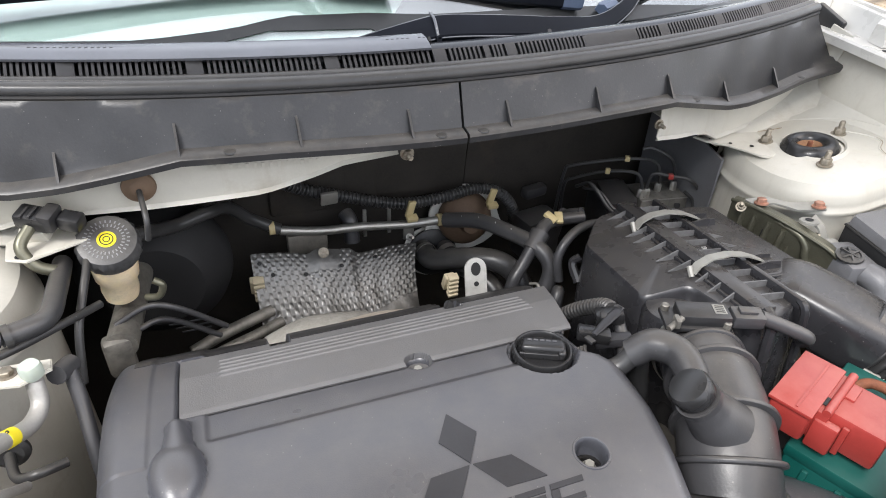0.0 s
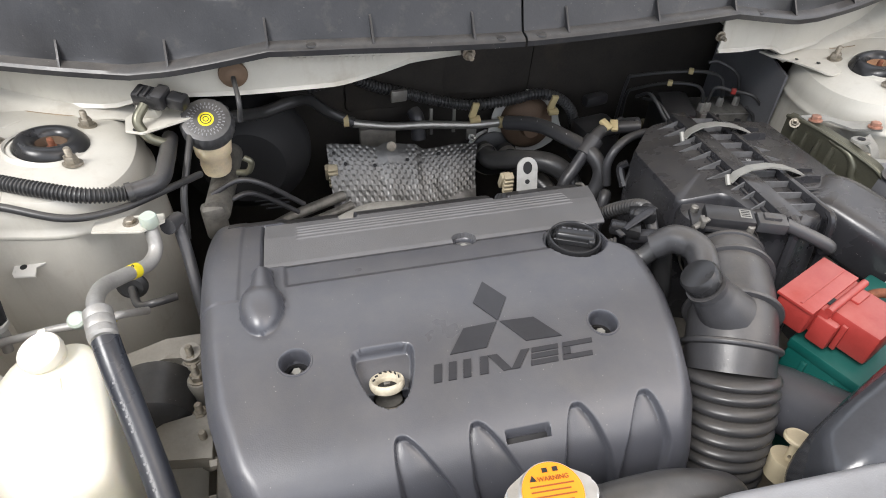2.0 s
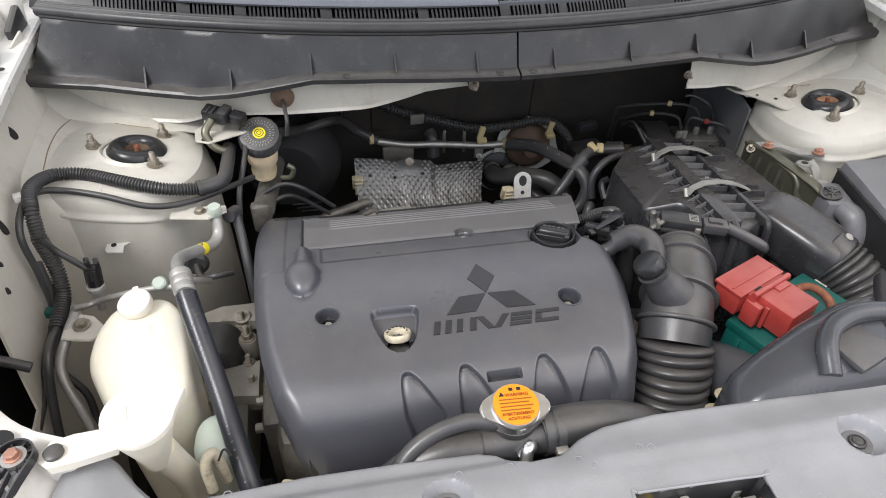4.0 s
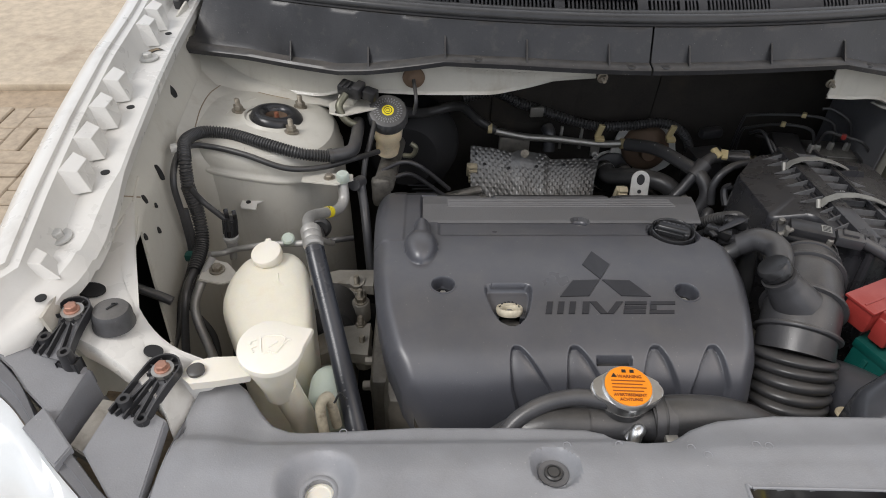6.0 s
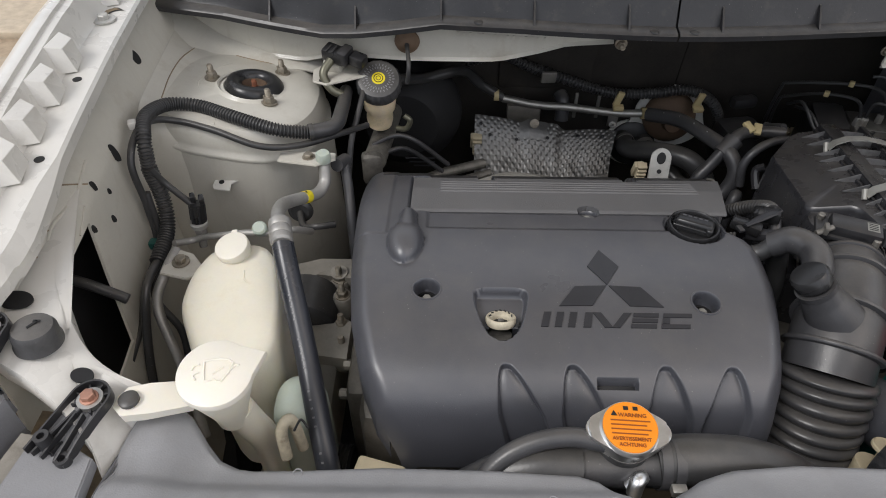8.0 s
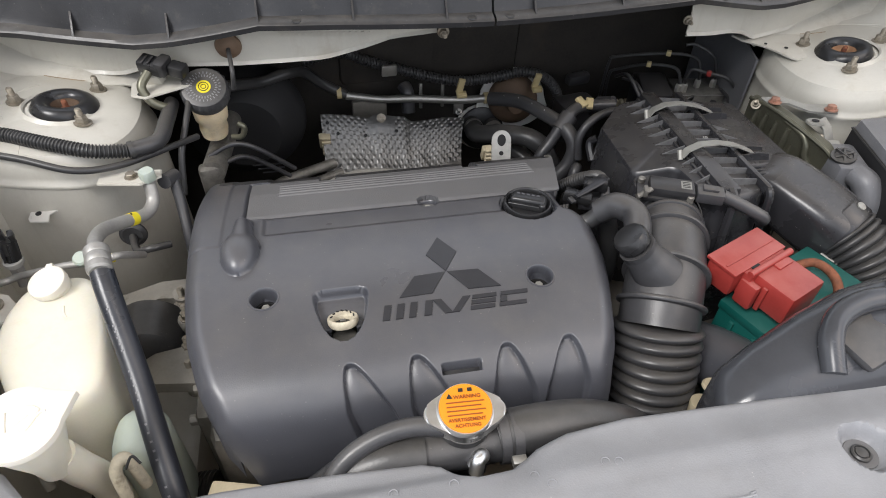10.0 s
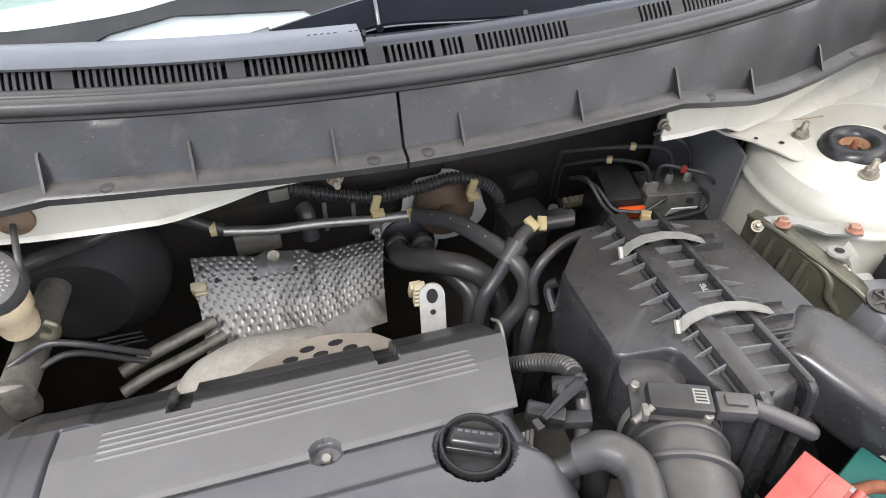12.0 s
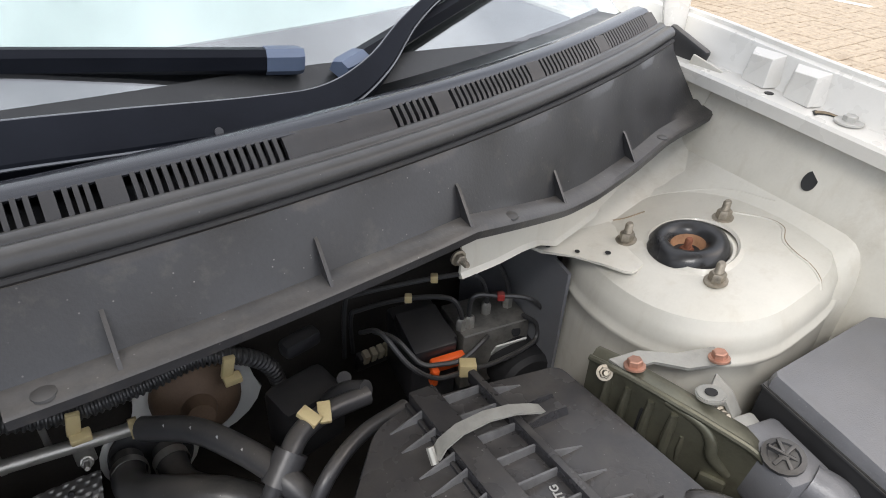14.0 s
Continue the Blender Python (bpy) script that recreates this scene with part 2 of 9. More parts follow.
def part(name, bm, material, parent, label="", smooth=38):
    """Links a bmesh, given in world metres, as one mesh under a thing or a part."""
    finish(bm, smooth)
    base = root_of(parent).location
    bmesh.ops.translate(bm, verts=bm.verts, vec=-Vector(base))
    me = bpy.data.meshes.new(name)
    bm.to_mesh(me)
    bm.free()
    me.materials.append(M[material] if isinstance(material, str) else material)
    ob = new(name, me)
    ob.parent = parent
    return tagged(ob, label)


def grid(bm, pts, close_u=False, close_v=False):
    """Faces over rows of points."""
    vs = [[bm.verts.new(p) for p in row] for row in pts]
    nu, nv = len(vs), len(vs[0])
    for i in range(nu if close_u else nu - 1):
        for j in range(nv if close_v else nv - 1):
            a, b, c, d = vs[i][j], vs[(i + 1) % nu][j], vs[(i + 1) % nu][(j + 1) % nv], vs[i][(j + 1) % nv]
            bm.faces.new((a, b, c, d))
    return vs


def shell(pts, t, up=(0, 0, 1), close_v=False, gap=None):
    """A sheet over rows of points with the thickness t below it; gap tells, by a face's middle, where it is open."""
    bm = bmesh.new()
    grid(bm, pts, close_v=close_v)
    if gap:
        bmesh.ops.delete(bm, geom=[f for f in bm.faces if gap(f.calc_center_median())], context="FACES")
    bmesh.ops.recalc_face_normals(bm, faces=bm.faces)
    s = sum((f.normal.dot(Vector(up)) * f.calc_area() for f in bm.faces))
    if s < 0:
        bmesh.ops.reverse_faces(bm, faces=bm.faces)
    bmesh.ops.solidify(bm, geom=bm.faces[:], thickness=t)
    return bm


def box(bm, c, size, rot=(0, 0, 0), bevel=0.0, seg=2, taper=1.0):
    """A bevelled box, its top tapered."""
    r = bmesh.ops.create_cube(bm, size=1)
    m = pose(*c, *rot)
    for v in r["verts"]:
        k = taper if v.co.z > 0 else 1
        v.co = m @ Vector((v.co.x * size[0] * k, v.co.y * size[1] * k, v.co.z * size[2]))
    if bevel:
        es = list({e for v in r["verts"] for e in v.link_edges})
        bmesh.ops.bevel(bm, geom=es, offset=bevel, segments=seg, affect="EDGES", profile=0.5)
    return bm


def bx(c, size, rot=(0, 0, 0), bevel=0.0, seg=2, taper=1.0):
    return box(bmesh.new(), c, size, rot, bevel, seg, taper)


def smoothed(pts, n=8, closed=False):
    """A smooth line through the points."""
    p = [Vector(q) for q in pts]
    if len(p) < 3:
        return [p[0].lerp(p[-1], i / n) for i in range(n + 1)]
    out = []
    m = len(p)
    for i in range(m if closed else m - 1):
        if closed:
            a, b, c, d = p[(i - 1) % m], p[i], p[(i + 1) % m], p[(i + 2) % m]
        else:
            b, c = p[i], p[i + 1]
            a = p[i - 1] if i else b + b - c
            d = p[i + 2] if i + 2 < m else c + c - b
        for k in range(n):
            t = k / n
            out.append(0.5 * ((2 * b) + (c - a) * t + (2 * a - 5 * b + 4 * c - d) * t * t + (3 * b - a - 3 * c + d) * t ** 3))
    if not closed:
        out.append(p[-1])
    return out


def rounded(outline, r, n=4):
    """A polygon in x and y with its corners rounded."""
    out, k = [], len(outline)
    for i in range(k):
        a, b, c = Vector(outline[i - 1]), Vector(outline[i]), Vector(outline[(i + 1) % k])
        u, w = a - b, c - b
        d = min(r, 0.45 * u.length, 0.45 * w.length)
        p, q = b + u.normalized() * d, b + w.normalized() * d
        for j in range(n + 1):
            t = j / n
            out.append(p * (1 - t) ** 2 + b * (2 * t * (1 - t)) + q * t * t)
    return out


def tube(bm, pts, r, sides=12, n=8, ribs=0.0, pitch=0.006, hollow=False, flat=1.0):
    """A pipe along a smooth line through the points; r a number or one per point; ribs: depth of corrugation."""
    line = smoothed(pts, n)
    if ribs:
        fine, acc = [line[0]], 0.0
        step = pitch / (8 if pitch > 0.008 else 4)
        for a, b in zip(line, line[1:]):
            d = (b - a).length
            while acc + d >= step:
                k = (step - acc) / d
                a = a.lerp(b, k)
                d = (b - a).length
                acc = 0.0
                fine.append(a.copy())
            acc += d
        line = fine
    m = len(line)
    rows = []
    up = Vector((0, 0, 1))
    t0 = (line[1] - line[0]).normalized()
    if abs(t0.dot(up)) > 0.95:
        up = Vector((0, 1, 0))
    x = t0.cross(up).normalized()
    for i, p in enumerate(line):
        t = (line[min(i + 1, m - 1)] - line[max(i - 1, 0)]).normalized()
        x = (x - t * x.dot(t)).normalized()
        y = t.cross(x)
        if isinstance(r, (int, float)):
            rad = r
        else:
            f = i / (m - 1) * (len(r) - 1)
            k = min(int(f), len(r) - 2)
            rad = r[k] + (r[k + 1] - r[k]) * (f - k)
        if ribs:
            rad += ribs * (abs(math.sin(math.pi * i / 8)) ** 0.65 - 0.5 if pitch > 0.008 else (0.5, 0.375, -0.5, -0.375)[i % 4])
        rows.append([p + (x * math.cos(2 * math.pi * j / sides) + y * flat * math.sin(2 * math.pi * j / sides)) * rad for j in range(sides)])
    vs = grid(bm, rows, close_v=True)
    if not hollow:
        bm.faces.new(vs[0])
        bm.faces.new(vs[-1])
    return bm


def tb(pts, r, **k):
    return tube(bmesh.new(), pts, r, **k)


def lathe(bm, profile, m=None, n=24, cap=True, wave=None):
    """Turns (radius, height) pairs round z, and sets the result at the pose m."""
    m = m or Matrix()
    rows = []
    for r, z in profile:
        rows.append([m @ Vector(((r + (wave(j / n, z) if wave else 0)) * math.cos(2 * math.pi * j / n), (r + (wave(j / n, z) if wave else 0)) * math.sin(2 * math.pi * j / n), z)) for j in range(n)])
    vs = grid(bm, rows, close_v=True)
    if cap:
        bm.faces.new(vs[0])
        bm.faces.new(vs[-1])
    return bm


def lt(profile, m=None, n=24, cap=True, wave=None):
    return lathe(bmesh.new(), profile, m, n, cap, wave)


def plate(bm, outline, t, m=None, bevel=0.0, seg=2):
    """A flat plate: the outline in x and y, thickness t below z = 0, at the pose m."""
    m = m or Matrix()
    lo = [bm.verts.new((p[0], p[1], -t)) for p in outline]
    hi = [bm.verts.new((p[0], p[1], 0)) for p in outline]
    k = len(outline)
    faces = [bm.faces.new(hi), bm.faces.new(lo[::-1])]
    for i in range(k):
        faces.append(bm.faces.new((lo[i], lo[(i + 1) % k], hi[(i + 1) % k], hi[i])))
    verts = lo + hi
    if bevel:
        es = [bm.edges.get((hi[i], hi[(i + 1) % k])) for i in range(k)]
        r = bmesh.ops.bevel(bm, geom=es, offset=bevel, segments=seg, affect="EDGES")
        verts = list(set(lo) | set(r["verts"]) | {v for v in hi if v.is_valid})
    bmesh.ops.transform(bm, matrix=m, verts=[v for v in verts if v.is_valid])
    return bm


def pl(outline, t, m=None, bevel=0.0, seg=2):
    return plate(bmesh.new(), outline, t, m, bevel, seg)


def puck(outline, t, m=None, b=0.002):
    """A thick disc of any rounded outline with a softened upper edge."""
    m = m or Matrix()
    cx, cy = sum(p[0] for p in outline) / len(outline), sum(p[1] for p in outline) / len(outline)
    rad = max(math.hypot(p[0] - cx, p[1] - cy) for p in outline)
    bm = bmesh.new()
    rows = []
    for d, z in ((0, -t), (0, -b), (0.3 * b, -0.3 * b), (b, 0)):
        k = 1 - d / rad
        rows.append([m @ Vector((cx + (p[0] - cx) * k, cy + (p[1] - cy) * k, z)) for p in outline])
    vs = grid(bm, rows, close_v=True)
    bm.faces.new(vs[0]), bm.faces.new(vs[-1])
    return bm


def hexbolt(c, r=0.006, h=0.006, washer=0.009, rot=(0, 0, 0), stud=0.0):
    """A hexagon bolt head on its washer; stud: a threaded end that stands out of a nut."""
    m = pose(*c, *rot)
    bm = bmesh.new()
    lathe(bm, [(washer, 0), (washer, 0.0018), (r * 1.05, 0.0022)], m, 20)
    lathe(bm, [(r, 0.0018), (r, 0.0018 + h * 0.85), (r * 0.85, 0.0018 + h)], m, 6)
    if stud:
        prof = [(r * 0.52, h)]
        z = h
        while z < h + stud:
            prof += [(r * 0.56, z + 0.0004), (r * 0.48, z + 0.0012)]
            z += 0.0014
        prof.append((r * 0.4, z + 0.001))
        lathe(bm, prof, m, 10)
    return bm


def ringed(outline_a, outline_b):
    bm = bmesh.new()
    grid(bm, [outline_a, outline_b], close_v=True)
    return bm


def text_mesh(body, size, m, depth=0.0004, bold=0.0):
    cu = bpy.data.curves.new("lettering", "FONT")
    cu.body, cu.size, cu.extrude, cu.offset = body, size, depth, bold
    cu.align_x, cu.align_y = "CENTER", "CENTER"
    ob = bpy.data.objects.new("lettering", cu)
    scene.collection.objects.link(ob)
    me = bpy.data.meshes.new_from_object(ob.evaluated_get(bpy.context.evaluated_depsgraph_get()))
    bpy.data.objects.remove(ob)
    bm = bmesh.new()
    bm.from_mesh(me)
    bpy.data.meshes.remove(me)
    bmesh.ops.transform(bm, matrix=m, verts=bm.verts)
    return bm


def sstep(a, b, x):
    t = np.clip((x - a) / (b - a), 0, 1)
    return t * t * (3 - 2 * t)


def curve_at(xs, ys, x):
    return float(np.interp(x, xs, ys))

# ---- ground ----
bm = bmesh.new()
grid(bm, [[(x, y, -0.012) for y in (-300, -6, 8, 300)] for x in (-300, -7, 8, 300)])
tagged(part("ground", bm, "soil", thing("ground_base", (0, 0, -0.012), "sandy brown yard ground under the pavers", "ground", kind="structure")), kind="structure")

# ---- body shell: fenders, aprons, towers ----
ST_Y = [0.42, 0.2, 0.06, -0.06, -0.2, -0.32, -0.42]
INNER = [0.712, 0.702, 0.690, 0.679, 0.664, 0.652, 0.645]
FLANGE = [1.118, 1.115, 1.111, 1.108, 1.100, 1.090, 1.080]
CREST = [0.758, 0.742, 0.728, 0.719, 0.704, 0.690, 0.676]
CREST_Z = [1.166, 1.158, 1.151, 1.146, 1.136, 1.124, 1.112]
EDGE_Y = [0.42, 0.06, -0.06, -0.2, -0.28, -0.30, -0.35, -0.40, -0.42, -0.45, -0.475]
EDGE = [0.708, 0.684, 0.672, 0.657, 0.648, 0.645, 0.639, 0.641, 0.652, 0.660, 0.683]


def fender(s):
    base = thing("fender", (s * 0.75, 0, 0.6), "white painted front fender with stamped pockets and bolted flange", "fender", group="front fenders")
    def along(y, tab, ys=ST_Y):
        return float(np.interp(-y, [-v for v in ys], tab))

    rows = []
    for y in [0.55 - 0.04 * i for i in range(23)] + [-0.345, -0.36, -0.372, -0.378, -0.39, -0.405, -0.42, -0.435, -0.45, -0.463, -0.475]:
        xi, zf, xc, zc = along(y, EDGE, EDGE_Y), along(y, FLANGE), along(y, CREST), along(y, CREST_Z)
        front = max(0.0, -0.42 - y)
        zf -= 0.33 * front
        xc += 0.55 * front
        if y < -0.375:
            zf += 0.0035
        turned = 0.008 * float(sstep(-0.27, -0.30, np.array(y)))
        w = 1 - 0.85 * float(sstep(0.0, 0.05, np.array(front)))
        prof = [(xi + 0.001, zf - 0.016 - turned), (xi, zf - 0.003 - turned), (xi + 0.003 + turned, zf), (xc - 0.012, zf + 0.001), (xc - 0.007, zf + 0.006), (xc - 0.001, zc - 0.011), (xc + 0.001, zc - 0.0065), (xc + 0.009, zc - 0.0050),
                (xc + 0.010, zc - 0.001), (xc + 0.013, zc), (xc + 0.022, zc - 0.002), (xc + 0.034, zc - 0.009), (xc + 0.022 + 0.024 * w, zc - 0.03 * w - 0.012 * (1 - w)), (xc + 0.022 + 0.032 * w, zc - 0.09 * w - 0.014 * (1 - w)), (xc + 0.022 + 0.036 * w, zc - 0.2 * w - 0.016 * (1 - w)), (xc + 0.022 + 0.034 * w, 0.6 if w == 1 else 0.6 * w + (zc - 0.018) * (1 - w))]
        rows.append([(s * x, y, z) for x, z in prof])
    part("panel", shell(rows, 0.0022), "paint", base)
    for y, k in ((0.118, 1), (0.064, 1), (-0.095, 1), (-0.156, 1), (-0.217, 1), (-0.273, 1), (-0.400, 0.6)):
        xi, zf, xc, zc = along(y, EDGE, EDGE_Y), along(y, FLANGE), along(y, CREST), along(y, CREST_Z)
        h = 0.0185 * k
        top = zc - 0.012 - (1 - k) * 0.01
        pts = [(xc - 0.001, y - h, top + 0.004), (xc - 0.001, y + h, top + 0.004), (xc - 0.004 - 0.013 * k, y + h * 0.62, top), (xc - 0.004 - 0.013 * k, y - h * 0.72, top),
               (xc - 0.006, y - h * 1.5, zf + 0.002), (xc - 0.006, y + h * 1.2, zf + 0.002), (xc - 0.019, y + h * 0.75, zf + 0.0008), (xc - 0.0265, y - h * 0.95, zf + 0.0008)]
        bm = bmesh.new()
        v = [bm.verts.new((s * a, b, c)) for a, b, c in pts]
        for q in ((0, 1, 2, 3), (3, 2, 6, 7), (0, 3, 7, 4), (1, 5, 6, 2), (0, 4, 5, 1), (4, 7, 6, 5)):
            bm.faces.new([v[j] for j in q])
        bmesh.ops.recalc_face_normals(bm, faces=bm.faces[:])
        bmesh.ops.bevel(bm, geom=bm.edges[:], offset=0.0005, segments=1, affect="EDGES")
        part("stamped_pocket", bm, "paint", base, smooth=15)
    for y, dx in ((0.005, 0.02), (-0.357, 0.028)):
        xi, zf = along(y, INNER), along(y, FLANGE)
        part("bolt", hexbolt((s * (xi + dx), y, zf + 0.0012), 0.0066, 0.006, 0.0135), "zinc", base, "zinc flange bolt on a wide washer")
        slot = smoothed([(xi + dx + 0.003, y + 0.010, 0), (xi + dx + 0.005, y + 0.022, 0), (xi + dx - 0.001, y + 0.030, 0), (xi + dx - 0.009, y + 0.031, 0)], 5)
        for r, h, m, nm in ((0.0052, 0.0003, "ink", "slot_hole"), (0.0030, 0.0006, "grimeline", "slot_floor")):
            bm = bmesh.new()
            grid(bm, [[(s * (q.x + r * c), q.y + r * 0.8 * c, zf + 0.0013 + h) for c in (-1, 1)] for q in slot[:-2 if nm == "slot_floor" else None]])
            part(nm, bm, m, base)
    for y, dx in ((0.09, 0.011), (-0.125, 0.013), (-0.256, 0.010), (-0.432, 0.017)):
        zf = along(y, FLANGE) - 0.33 * max(0.0, -0.42 - y) + (0.0035 if y < -0.375 else 0)
        part("hole", lt([(0.0048, 0), (0.0048, 0.0012)], pose(s * (along(y, INNER) + dx), y, zf - 0.0001), 16), "ink", base)
    return base


fender(-1)
fender(1)


def wing_x(y, z, s):
    """How far out the inner wing stands at y and z."""
    k = float(sstep(-0.2, -0.42, np.array(y)))
    low = (-0.020, -0.012, -0.007, -0.006) if s < 0 else (-0.030, -0.028, -0.020, -0.008)
    return float(np.interp(-y, [-v for v in ST_Y], INNER)) + float(np.interp(z, [0.5, 0.8, 0.95, 1.03 - 0.03 * k, 1.06 - 0.02 * k, 1.09, 1.105], [*low, 0.006, 0.012, 0.02]))


def apron(s):
    """The inner wing between flange and tower, with its holes."""
    base = thing("wall_left" if s < 0 else "wall_right", (s * 0.68, 0, 0.5), "cream painted inner wing panel with punched holes", "inner wing", kind="structure")
    rows = []
    lean = 0.22 if s < 0 else 0.0
    for i in range(101):
        y = 0.3 - 0.75 * i / 100
        zf = float(np.interp(-y, [-v for v in ST_Y], FLANGE)) - 0.006
        row = []
        for z in [zf, zf - 0.008, 0.5 * zf + 0.516] + [1.040 - 0.008 * j for j in range(23)] + [0.8, 0.65, 0.5]:
            v = y + lean * (min(max(z, 0.864), 1.016) - 1.016)
            row.append((s * wing_x(v, z, s), v, z))
        rows.append(row)
    part("inner_wing", shell(rows, 0.003, up=(-s, 0, 0), gap=(lambda c: 0.866 < c.z < 1.016 and -0.375 < c.y - lean * (c.z - 1.016) < -0.258) if s < 0 else None), "apron", base)
    for y, z, r, q in ((-0.150, 1.027, 0.0048, 2.4), (-0.217, 1.033, 0.0030, 2), (-0.196, 1.009, 0.0024, 1.5), (-0.212, 0.983, 0.0030, 1.6), (-0.254, 1.006, 0.0030, 1.6), (0.016, 1.057, 0.0080, 1.3), (-0.297, 1.067, 0.0078, 0.8)) if s < 0 else ((0.010, 1.050, 0.0075, 1.4),):
        bm = lt([(r, -0.001), (r, 0.0016)], pose(s * wing_x(y, z, s), y, z, 0, -s * (75 if z < 1.04 else 62), 0) @ Matrix.Diagonal((q, 1, 1, 1)), 20)
        part("hole", bm, "ink", base)
    if s < 0:
        def on_wing(y, z, out=0.0012):
            return (out - wing_x(y, z, -1), y, z)

        for pts, r, m in (([(-0.198, 1.051), (-0.222, 1.047), (-0.246, 1.043), (-0.275, 1.046), (-0.299, 1.048), (-0.320, 1.040), (-0.343, 1.023)], 0.0022, "apron"),
                          ([(-0.257, 1.066), (-0.238, 1.052), (-0.221, 1.039)], 0.0008, "grimeline"),
                          ([(-0.332, 1.073), (-0.316, 1.060), (-0.302, 1.048)], 0.0010, "grimeline"),
                          ([(-0.355, 1.063), (-0.340, 1.050), (-0.330, 1.041)], 0.0009, "grimeline"),
                          ([(-0.279, 1.020), (-0.262, 1.026), (-0.247, 1.031)], 0.0011, "apron")):
            part("pressed_edge", tb([on_wing(y, z, 0.0004) for y, z in pts], r, sides=8), m, base)
        part("wire_clip", tb([on_wing(y, z, 0.0022) for y, z in ((-0.326, 1.066), (-0.338, 1.060), (-0.336, 1.052), (-0.322, 1.055), (-0.316, 1.063))], 0.0008, sides=6, n=2), "zinc", base)
    return base


apron(-1)
apron(1)


from mathutils.bvhtree import BVHTree


def superell(a, b, p, t):
    c, s = math.cos(t), math.sin(t)
    return a * abs(c) ** (2 / p) * (1 if c >= 0 else -1), b * abs(s) ** (2 / p) * (1 if s >= 0 else -1)


def tower(s, cy):
    """A suspension tower: domed top, rounded shoulder, pressed step, with its rubber mount and three studs."""
    cx = s * 0.555
    base = thing("strut_tower", (cx, cy, 0.5), "cream painted suspension strut tower with a round black top mount", "strut tower", group="strut towers")
    rows = []
    for k, z, p in ((0.36, 1.002, 2), (0.40, 0.998, 2), (0.8, 0.9955, 2.6), (0.93, 0.99, 3), (0.985, 0.98, 3), (1.01, 0.974, 3), (1.02, 0.9625, 3), (1.028, 0.9575, 3), (1.056, 0.9545, 3), (1.062, 0.953, 3), (1.062, 0.950, 3), (1.045, 0.9475, 3), (1.05, 0.93, 3), (1.08, 0.8, 3), (1.10, 0.5, 3)):
        row = []
        for j in range(48):
            t = 2 * math.pi * j / 48
            inner = s * math.cos(t) < 0
            x, y = superell((0.091 if inner else 0.131) * k, (0.112 if math.sin(t) < 0 else 0.125) * k, 2.2 if inner else p, t)
            row.append((cx + x, cy - 0.005 + y, z + 0.0012 * math.sin(9 * x + 31 * y)))
        rows.append(row)
    part("shell", shell(rows, 0.003, close_v=True), "apron", base)
    m = pose(cx, cy, 0.9915) @ Matrix.Diagonal((0.95, 0.95, 1, 1))
    part("mount_rim", lt([(0.0405, -0.004), (0.0418, 0.0050), (0.0432, 0.0066), (0.0450, 0.0066), (0.0500, 0.0045), (0.0560, 0.0030)], m, 48, cap=False), "apron", base)
    mount = part("top_mount", lt([(0.0165, -0.006), (0.0165, 0.006), (0.0185, 0.0125), (0.0235, 0.0168), (0.030, 0.0180), (0.0362, 0.0155), (0.0405, 0.009), (0.0418, 0.0)], m, 40), "capblack", base, "glossy black rubber mount ring")
    part("cup", lt([(0.001, -0.002), (0.0135, -0.002), (0.0158, 0.003), (0.0172, 0.010)], m, 32, cap=False), "brown" if s < 0 else "cup", mount)
    part("rod_nut", hexbolt((cx, cy, 0.985), 0.0068, 0.010, 0.0095, stud=0.011), "rust", mount, "rusty piston rod nut")
    for a in ((175, 58), (305, 50), (62, 58)) if s < 0 else ((126, 58), (244, 58), (8, 64)):
        x, y = a[1] / 1000 * math.cos(radians(a[0])), a[1] / 1000 * math.sin(radians(a[0]))
        part("mount_nut", hexbolt((cx + x, cy + y, 0.9975), 0.0074, 0.009, 0.0105, stud=0.011), "nut", base, "weathered flange nut on its stud")
    # the top leans: lower towards the engine and the rear
    for ob in base.children_recursive:
        for v in ob.data.vertices:
            v.co.z += (0.15 * s * v.co.x - 0.08 * v.co.y) * float(sstep(0.3, 0.44, np.array(v.co.z)))
    # plate that joins the tower top to the inner wing, with its seam
    rows = []
    for y, dz in ((0.17, 0), (0.1, 0), (0.04, 0), (-0.02, 0), (-0.05, -0.001), (-0.062, -0.004), (-0.07, -0.010), (-0.076, -0.02), (-0.08, -0.036), (-0.082, -0.07), (-0.084, -0.4)):
        y += cy - 0.036
        xi = float(np.interp(-y, [-v for v in ST_Y], INNER))
        rows.append([(s * x, max(y, cy - c), z + dz) for x, z, c in ((0.585, 0.988, 0.105), (0.612, 0.9955, 0.112), (0.635, 1.001, 0.118), (xi - 0.03, 1.010, 1), (xi - 0.014, 1.020, 1), (xi - 0.006, 1.026, 1))])
    part("wing_gusset", shell(rows, 0.003), "apron", base)
    # pressed joint lines that lie on the panels
    bpy.context.view_layer.update()
    trees = []
    for ob in base.children:
        if ob.name.startswith(("shell", "wing_gusset")):
            trees.append(BVHTree.FromPolygons([ob.matrix_world @ v.co for v in ob.data.vertices], [q.vertices[:] for q in ob.data.polygons]))

    def joint(pts, r, material):
        line = []
        for q in smoothed([(x, y, 0) for x, y in pts], 6):
            hits = [t.ray_cast(Vector((q.x, q.y, 1.2)), Vector((0, 0, -1)))[0] for t in trees]
            z = [h.z for h in hits if h]
            if z:
                line.append((q.x, q.y, max(z) - 0.25 * r))
        part("joint_line", tb(line, r, sides=6, n=1), material, base)

